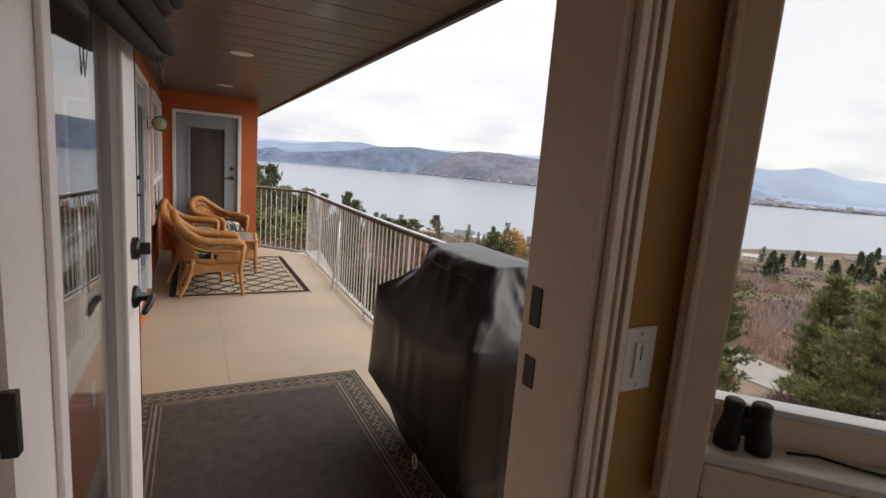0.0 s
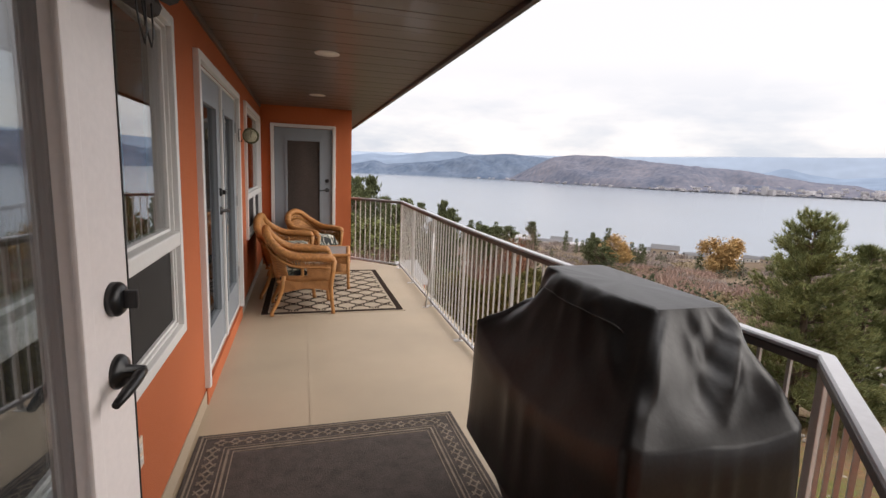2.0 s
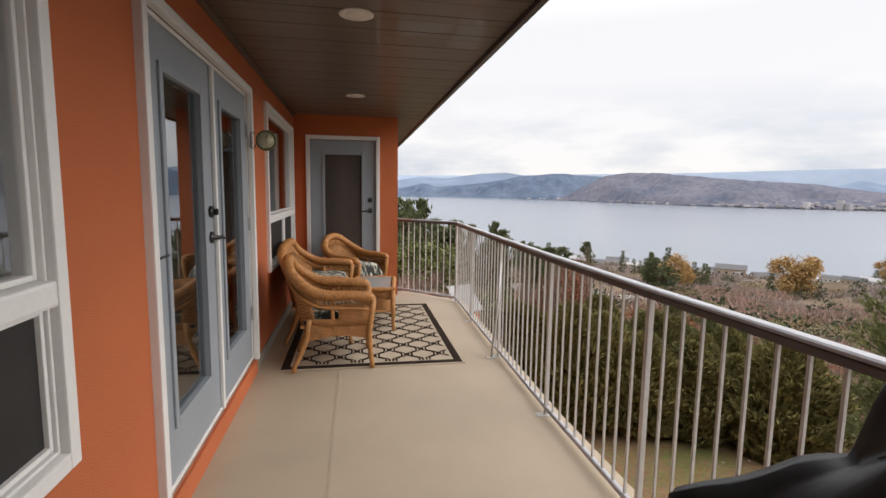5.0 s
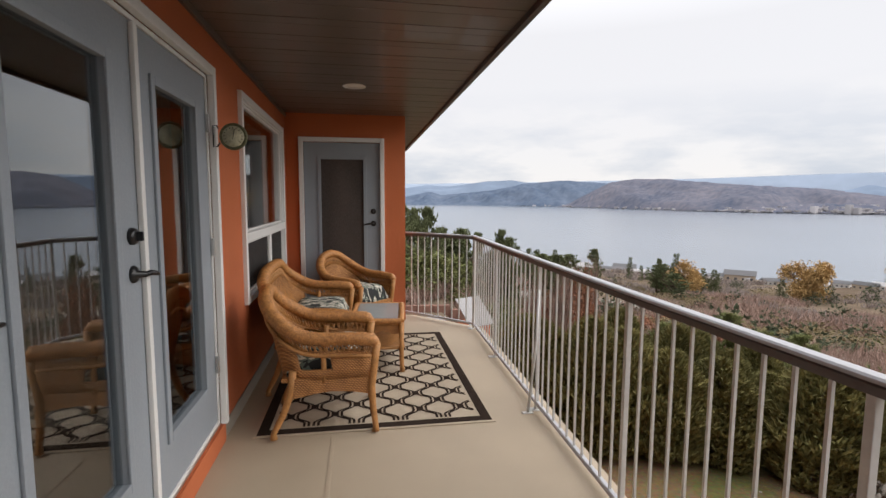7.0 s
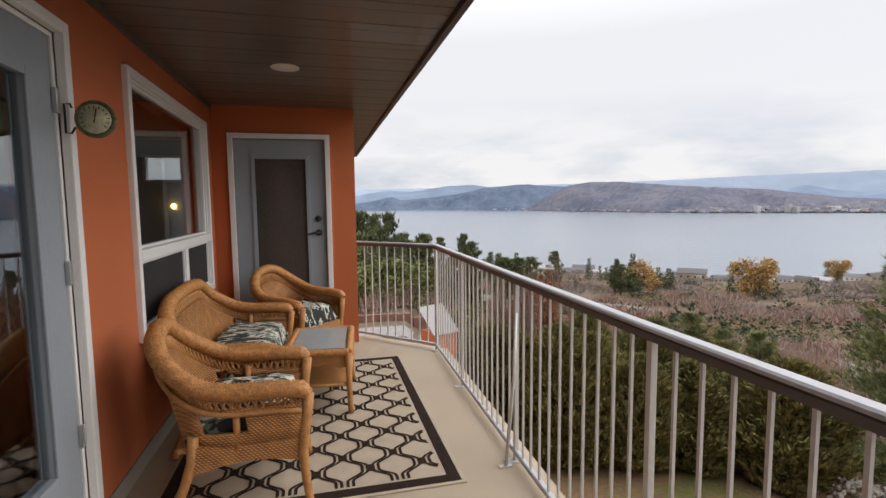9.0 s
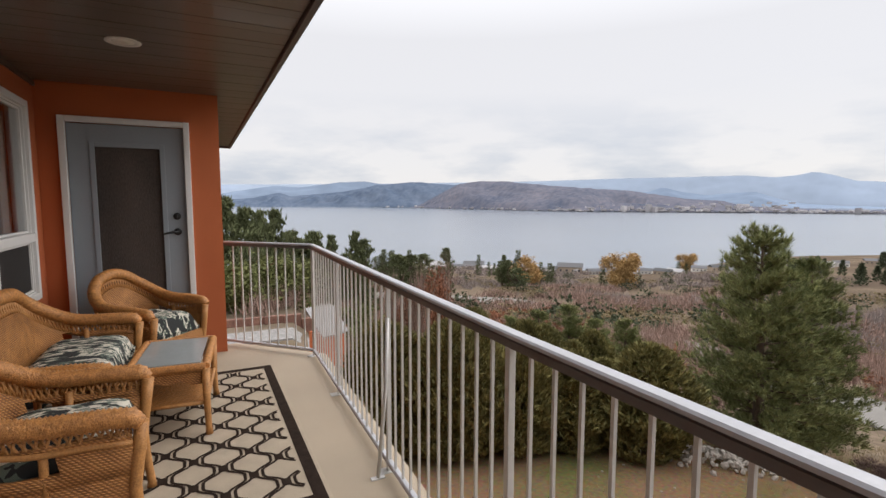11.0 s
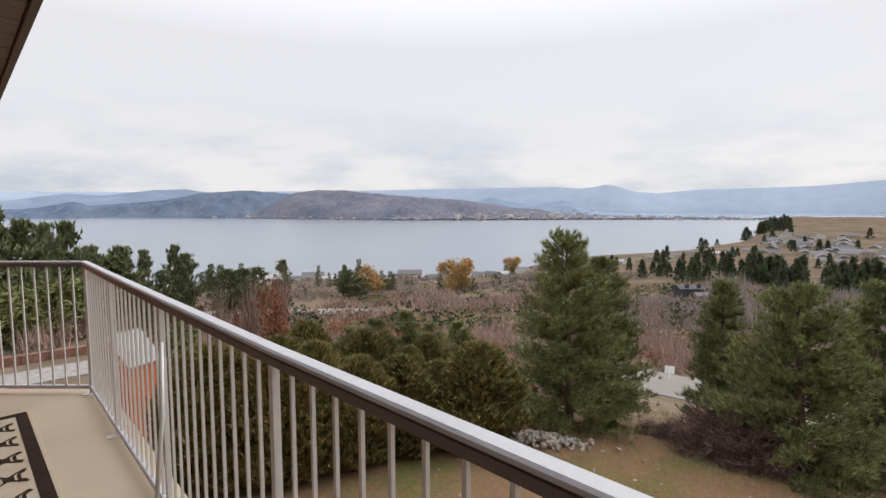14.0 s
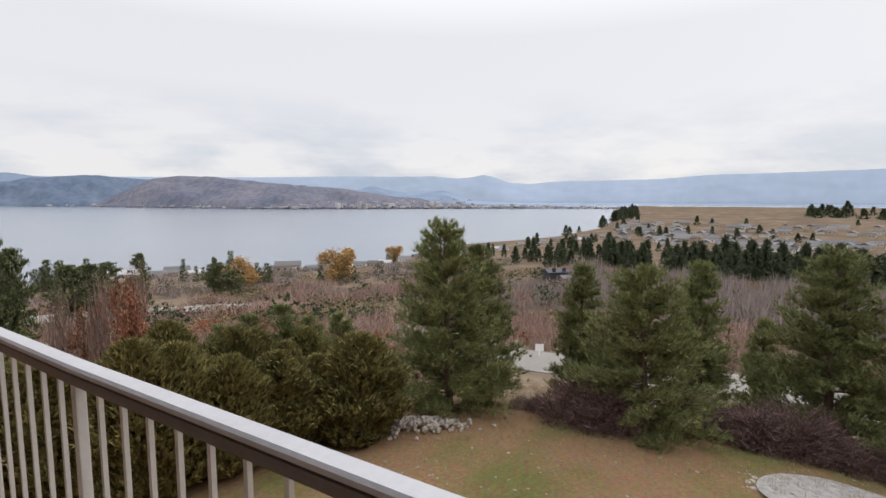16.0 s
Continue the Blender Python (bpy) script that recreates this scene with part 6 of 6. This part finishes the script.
def single_tree(name, label, az, r, w, h, mat, template, seed):
    gen = np.random.default_rng(seed)
    t = thing(name, label, "tree", at=ground_at(az, r), turn=float(gen.uniform(0, 360)))
    bm = bm_tube(bmesh.new(), [(0, 0, -0.5), (0.02 * w, 0, h * 0.3), (0, 0.02 * w, h * 0.65)], [0.035 * w + 0.05, 0.025 * w + 0.03, 0.02], 6)
    for k in range(6):
        a = gen.uniform(0, math.tau)
        bm_tube(bm, [(0, 0, h * (0.2 + 0.06 * k)), (math.cos(a) * w * 0.2, math.sin(a) * w * 0.2, h * (0.42 + 0.06 * k)), (math.cos(a) * w * 0.34, math.sin(a) * w * 0.34, h * (0.6 + 0.05 * k))], [0.02 * w, 0.012 * w, 0.004 * w], 4, False)
    part("trunk", bm, M["bark"], t)
    tv, tf = template
    c_ = new("crown", quick_mesh("crown", tv * np.array([w, w, h]), tf, mat))
    c_.parent = t
    return t


crown_a, crown_b, crown_open = crown_template(5200, g2), crown_template(4600, g2), crown_template(1500, g2)
single_tree("willow_tree", "orange-yellow autumn willow near the shore", 36.0, 205, 15, 12, M["willow"], crown_a, 61)
single_tree("willow_tree", "orange-yellow autumn willow near the shore", 46.6, 200, 13, 14, M["willow"], crown_b, 62)
single_tree("willow_tree", "pale orange autumn tree by the shore", 53.0, 320, 10, 10, M["willow"], crown_b, 63)
single_tree("willow_tree", "small orange autumn tree by the shore road", 15.0, 150, 9, 6, M["willow"], crown_a, 64)
single_tree("maple_tree", "sparse rust-leaved tree on the slope", 25.8, 52, 3.6, 8.6, M["twig_rust"], crown_open, 65)
single_tree("maple_tree", "sparse rust-leaved tree on the slope", 22.6, 54, 2.6, 6.5, M["twig_rust"], crown_open, 66)
bare = twig_template(140, g2)
for az, r, w, h in ((23.4, 52, 3.0, 7.5), (20.5, 58, 3.2, 8.0), (26.5, 110, 5, 13), (24, 115, 5, 11)):
    single_tree("bare_tree", "bare leafless tree on the slope", az, r, w, h, M["twig"], bare, int(az * 10))
pine_forms = [open_pine(g2), open_pine(g2, 0.1), open_pine(g2, 0.3)]
for az, r, w, h in ((0.4, 60, 6, 16.5), (2.2, 64, 6, 17.5), (4.4, 66, 5, 16.5), (5.8, 70, 4.4, 17.0), (7.6, 70, 4.4, 17.6), (9.2, 78, 3.6, 15.5), (10.6, 80, 8, 15.0), (11.6, 82, 6, 15.8), (13.5, 95, 3.4, 16.2), (14.9, 100, 3.0, 13.0), (16.3, 95, 4.6, 16.8), (17.3, 96, 4.4, 15.4), (21.0, 120, 7, 12.5), (22.6, 124, 7, 12.8), (24.2, 126, 6, 12.6), (26.8, 130, 4.2, 14.6), (33.4, 185, 6, 9.5), (34.0, 186, 5, 10.8), (35.2, 180, 8, 8)):
    single_tree("pine_tree", "tall dark pine on the slope above the lake", az, r, w * 1.75, h, M["slope_pine"], pine_forms[int(az * 7) % 3], int(az * 10) + 5)

# ---------- road, gravel, rocks ----------
M["asphalt"] = material("pale_worn_road", (0.225, 0.21, 0.19), 0.9, var=0.08, scale=0.5, bump=0.3, bscale=8, spec=0.05)
M["gravel"] = material("grey_gravel", (0.27, 0.255, 0.24), 0.95, var=0.3, scale=5, bump=0.8, bscale=30)
M["rock"] = islands(material("pale_field_stone", (0.27, 0.24, 0.205), 0.9, var=0.25, scale=6, bump=0.4, bscale=30, spec=0.3), 0.35)


def strip(name, label, centre, width, mat, lift, category):
    """A road laid on the ground along a centre line."""
    pts = []
    for (x0, y0), (x1, y1) in zip(centre, centre[1:]):
        n = max(2, int(math.hypot(x1 - x0, y1 - y0) / 2.5))
        pts += [(x0 + (x1 - x0) * k / n, y0 + (y1 - y0) * k / n) for k in range(n)]
    pts.append(centre[-1])
    vs, fs = [], []
    for i, p in enumerate(pts):
        a, b = Vector(pts[max(0, i - 1)]), Vector(pts[min(len(pts) - 1, i + 1)])
        d = (b - a).normalized()
        nrm = Vector((-d.y, d.x))
        zc = max(ground_z(p[0] + nrm.x * u * width, p[1] + nrm.y * u * width) for u in (-0.5, -0.25, 0, 0.25, 0.5)) + lift
        for u in (-0.56, -0.5, 0.5, 0.56):
            vs.append((p[0] + nrm.x * u * width, p[1] + nrm.y * u * width, zc - (1.2 if abs(u) > 0.52 else 0)))
    for i in range(len(pts) - 1):
        for j in range(3):
            fs.append((i * 4 + j, i * 4 + j + 1, i * 4 + j + 5, i * 4 + j + 4))
    return tagged(new(name, quick_mesh(name, vs, fs, mat)), label, category, kind="structure")


strip("road", "pale grey road crossing the slope below the garden", [(54, 52), (48.5, 35), (45.5, 18), (46.5, 3), (47, -12), (45, -36)], 6.0, M["asphalt"], 0.12, "road")
strip("road_lower", "pale gravel road among the shrubs", [bearing(b_, r_) for b_, r_ in ((4, 165), (12, 152), (20, 141), (28, 140), (35, 133), (43, 116))], 9.0, M["asphalt"], 0.3, "road")


def stone(gen, s):
    bm = bmesh.new()
    bmesh.ops.create_icosphere(bm, subdivisions=1, radius=s)
    off = gen.uniform(0, 50)
    for v in bm.verts:
        v.co *= 0.75 + 0.5 * noise.noise(v.co / s * 0.9 + Vector((off, off, off)))
        v.co.z *= 0.65
    return bm


g3 = np.random.default_rng(77)
stones = [mesh_of("stone", stone(g3, 0.13), M["rock"]) for k in range(6)]
pile = thing("rock_pile", "pile of pale field stones at the lawn's edge", "rocks", at=ground_at(55.6, 16.0))
px, py, pz = ground_at(55.6, 16.0)
across = Vector((math.cos(math.radians(52.8)), -math.sin(math.radians(52.8))))
for k in range(280):
    u, v = g3.normal(0, 1.15), g3.normal(0, 0.42)
    x, y = across.x * u + across.y * v * -1, across.y * u + across.x * v
    hgt = max(0.0, 0.34 * (1 - (u / 2.1) ** 2 - (v / 1.0) ** 2)) * g3.uniform(0.4, 1)
    o = new("stone", stones[k % 6])
    o.parent = pile
    s = g3.uniform(0.55, 1.25)
    o.matrix_basis = Matrix.Translation((x, y, ground_z(px + x, py + y) - pz + hgt + 0.03)) @ Euler((g3.uniform(0, 6), g3.uniform(0, 6), g3.uniform(0, 6))).to_matrix().to_4x4() @ Matrix.Diagonal((s, s, s, 1))
bm = stone(g3, 0.5)
sv = np.array([v.co[:] for v in bm.verts])
bm.verts.index_update()
sf = np.array([[v.index for v in f.verts] for f in bm.faces])
bm.free()
spread("scattered_stones", "pale stones scattered over lawn and bank", "stones", scatter(260, 45, 120, 10, 20, 0.06, 0.16, g3, 0.7) + scatter(420, 44, 57, 28, 42, 0.25, 0.6, g3, 0.6) + scatter(220, 8, 34, 62, 96, 0.5, 1.4, g3, 0.6) + scatter(60, 93, 99, 14.2, 16.6, 0.12, 0.3, g3, 0.8), (sv, sf), M["rock"])
gx, gy, gz = ground_at(102, 15.2)
bm = bmesh.new()
ringv = []
for k in range(40):
    a = k * math.tau / 40
    r = 2.2 + 0.2 * noise.noise(Vector((math.cos(a) * 2, math.sin(a) * 2, 0)))
    x, y = gx + r * math.cos(a), gy + r * math.sin(a)
    ringv.append(bm.verts.new((x, y, ground_z(x, y) + 0.06)))
f = bm.faces.new(ringv)
bmesh.ops.triangulate(bm, faces=[f])
solid("gravel_pad", bm, M["gravel"], "grey gravel pad in the lawn", "gravel")

# ---------- buildings ----------
M["pale_wall"] = material("pale_house_wall", (0.60, 0.57, 0.53), 0.85, var=0.06, objvar=0.25, bump=0.1)
M["tan_wall"] = material("tan_house_wall", (0.40, 0.32, 0.24), 0.85, var=0.06, objvar=0.2, bump=0.1)
M["dark_wall"] = material("black_house_wall", (0.035, 0.036, 0.045), 0.7, var=0.1, bump=0.1)
M["grey_roof"] = material("grey_house_roof", (0.115, 0.112, 0.115), 0.85, var=0.1, objvar=0.3, bump=0.2)
M["white_roof"] = material("white_metal_roof", (0.34, 0.33, 0.325), 0.8, var=0.05, bump=0.1)
M["dark_pane"] = material("dark_window", (0.05, 0.055, 0.065), 0.2, var=0.05, bump=0)
M["red_paint"] = material("red_paint", (0.42, 0.06, 0.05), 0.6, var=0.05)


def house(label, at, turn, w, d, h, wall, roof, pitch=0.28, storeys=1, group=""):
    t = thing("house", label, "house", at=at, turn=turn, group=group)
    part("wall", box((-w / 2, -d / 2, -3), (w / 2, d / 2, h)), wall, t)
    bm = bmesh.new()
    o, rise = 0.06 * d, d / 2 * pitch * 2
    v = [bm.verts.new(p) for p in ((-w / 2 - o, -d / 2 - o, h), (w / 2 + o, -d / 2 - o, h), (w / 2 + o, d / 2 + o, h), (-w / 2 - o, d / 2 + o, h), (-w / 2 - o, 0, h + rise), (w / 2 + o, 0, h + rise))]
    for f in ((0, 1, 5, 4), (2, 3, 4, 5), (0, 4, 3), (1, 2, 5), (3, 2, 1, 0)):
        bm.faces.new([v[i] for i in f])
    part("roof", bm, roof, t)
    for s in range(storeys):
        z = 0.9 + s * 2.7
        n = max(2, int(w / 3))
        for k in range(n):
            x = -w / 2 + (k + 0.5) * w / n
            part("window", box((x - 0.6, -d / 2 - 0.05, z), (x + 0.6, -d / 2 - 0.01, z + 1.1)), M["dark_pane"], t)
    return t


def to_camera(az):
    """Turn a house so that its windowed front looks uphill."""
    return -az


g4 = np.random.default_rng(91)
protos = [house("pale lakeside house with a grey roof", ground_at(30, 300), to_camera(30), 12, 8, 3.2, M["pale_wall"], M["grey_roof"], group="lakeside houses"),
          house("tan lakeside house with a grey roof", ground_at(41, 300), to_camera(41), 14, 8, 3.4, M["tan_wall"], M["grey_roof"], group="lakeside houses"),
          house("pale house with a white metal roof near the shore", ground_at(25, 290), to_camera(25), 13, 8, 3.0, M["pale_wall"], M["white_roof"], group="lakeside houses")]
for k in range(26):
    az = 12 + k * 1.75 + g4.uniform(-0.5, 0.5)
    r = 300 + g4.uniform(-25, 14)
    ob = copy_thing(protos[k % 3], pose(*ground_at(az, r), 0, 0, to_camera(az) + g4.uniform(-30, 30)))
    ob.scale = (0.62, 0.62, 0.62)
for k in range(14):
    az = 57 + k * 1.5 + g4.uniform(-0.5, 0.5)
    r = 300 + (az - 57) * 9 + g4.uniform(-20, 30)
    ob = copy_thing(protos[k % 3], pose(*ground_at(az, r), 0, 0, to_camera(az) + g4.uniform(-30, 30)))
    ob.scale = (0.62, 0.62, 0.62)
for k in range(170):
    az = 78 + g4.uniform(0, 30)
    r = g4.uniform(470, 760)
    ob = copy_thing(protos[int(g4.integers(0, 2))], pose(*ground_at(az, r), 0, 0, to_camera(az) + g4.choice([0, 90]) + g4.uniform(-12, 12)))
    s = g4.uniform(0.75, 1.1)
    ob.scale = (s, s, s)
house("two-storey black house with a dark roof", ground_at(71.7, 152, 0.3), to_camera(71) + 25, 6.5, 4.5, 3.4, M["dark_wall"], M["dark_wall"], 0.2, 2)
house("low dark annexe with a dark roof beside a black house", ground_at(73.2, 150, 0.1), to_camera(71) + 25, 5.5, 4, 1.8, M["dark_wall"], M["grey_roof"], 0.2)
fence_pts = [ground_at(72.6 + 0.3 * k, 145, 0.3) for k in range(7)]
tagged(new("red_fence", mesh_of("red_fence", bm_tube(bmesh.new(), fence_pts, 0.35, 6), M["red_paint"])), "long red barrier in front of a black house", "barrier")

# shed with a corrugated roof
shd = thing("garden_shed", "small orange shed with a white corrugated roof", "shed", at=(6.4, 22.3, ground_z(6.4, 22.3) + 0.28), turn=24)
part("wall", box((-0.85, -0.7, -0.3), (0.85, 0.7, 2.4)), M["stucco"], shd, "orange shed wall")
bm = bmesh.new()
n = 34
prev = None
for k in range(n + 1):
    x = -1.0 + 2.0 * k / n
    z = 0.025 * math.sin(k * math.pi / 1.5)
    cur = [bm.verts.new((x, -0.9, 2.35 + z)), bm.verts.new((x, 0.85, 3.35 + z))]
    if prev:
        bm.faces.new((prev[0], cur[0], cur[1], prev[1]))
    prev = cur
rf = part("roof", bm, M["white_roof"], shd, "white corrugated roof")
so = rf.modifiers.new("thick", "SOLIDIFY")
so.thickness = 0.03
bm = bmesh.new()
wall_pts = [bearing(az, 28.6) for az in range(-14, 13, 2)]
for (xa, ya), (xb, yb) in zip(wall_pts, wall_pts[1:]):
    zt = ground_z(xa, ya) + 0.42
    bm_box(bm, (xa, (ya + yb) / 2 - 0.15, zt - 1.6), (xb - 0.004, (ya + yb) / 2 + 0.15, zt), 0.01)
M["red_block"] = material("red_brown_block", (0.21, 0.105, 0.075), 0.95, var=0.3, scale=2.5, bump=0.5, bscale=12)
solid("retaining_wall", bm, M["red_block"], "low reddish garden wall behind a gravel path", "wall")
strip("garden_path", "pale gravel path below the deck's end", [bearing(az, 26.0) for az in (-16, -10, -4, 2, 7, 11)], 2.2, M["gravel"], 0.05, "path")

shd.scale = (0.64, 0.64, 1.0)

# far town across the lake: too many and too small to count
tv = np.array([(x, y, z) for x in (-0.5, 0.5) for y in (-0.5, 0.5) for z in (0, 1.0)], dtype=float)
tf = np.array([(0, 1, 3), (0, 3, 2), (4, 6, 7), (4, 7, 5), (0, 4, 5), (0, 5, 1), (2, 3, 7), (2, 7, 6), (1, 5, 7), (1, 7, 3)])
M["town"] = islands(material("far_town_walls", (0.40, 0.38, 0.385), 0.9, var=0.05, scale=0.05, bump=0, bscale=0.1, spec=0.1), 0.4)
places = []
for k in range(330):
    az = float(np.clip(g4.normal(52, 13), 20, 88))
    back = abs(g4.normal(0, 60)) * (1.5 if 35 < az < 62 else 0.4)
    r = lerp_table(FAR_SHORE, az) + 6 + back
    x, y = bearing(az, r)
    w = g4.uniform(10, 34)
    places.append((x, y, LAKE + 2 + back * 0.16, w * 0.72, g4.uniform(4, 9), g4.uniform(0, 3)))
for az, hgt in ((46.5, 46), (49.0, 58), (49.6, 40), (66.5, 38)):
    x, y = bearing(az, lerp_table(FAR_SHORE, az) + 4)
    places.append((x, y, LAKE + 1, 18, hgt * 0.6, 0.2))
spread("far_town", "pale town along the far lake shore", "town", places, (tv, tf), M["town"])
M["far_shore"] = material("far_shore_trees", (0.14, 0.15, 0.16), 1.0, var=0.3, scale=0.01, bump=0, bscale=0.06, spec=0.0)
places = []
for k in range(300):
    az = 18 + 72 * k / 300 + g4.uniform(-0.2, 0.2)
    x, y = bearing(az, lerp_table(FAR_SHORE, az) + 2 + g4.uniform(0, 16))
    places.append((x, y, LAKE - 1, g4.uniform(22, 60), g4.uniform(4, 11), -math.radians(az)))
spread("far_shore_trees", "dark tree line along the far shore", "trees", places, blob_template(30, g4, 0.0), M["far_shore"])

# a small white sign beside the road
sg = thing("road_sign", "small white sign on a post beside the road", "sign", at=ground_at(70.4, 47.5))
part("post", tube([(0, 0, -0.3), (0, 0, 1.6)], 0.05, 6), M["alu"], sg)
part("panel", box((-0.4, -0.02, 1.3), (0.4, 0.02, 2.0), 0.02, pose(0, 0, 0, 0, 0, -70)), M["white"], sg)
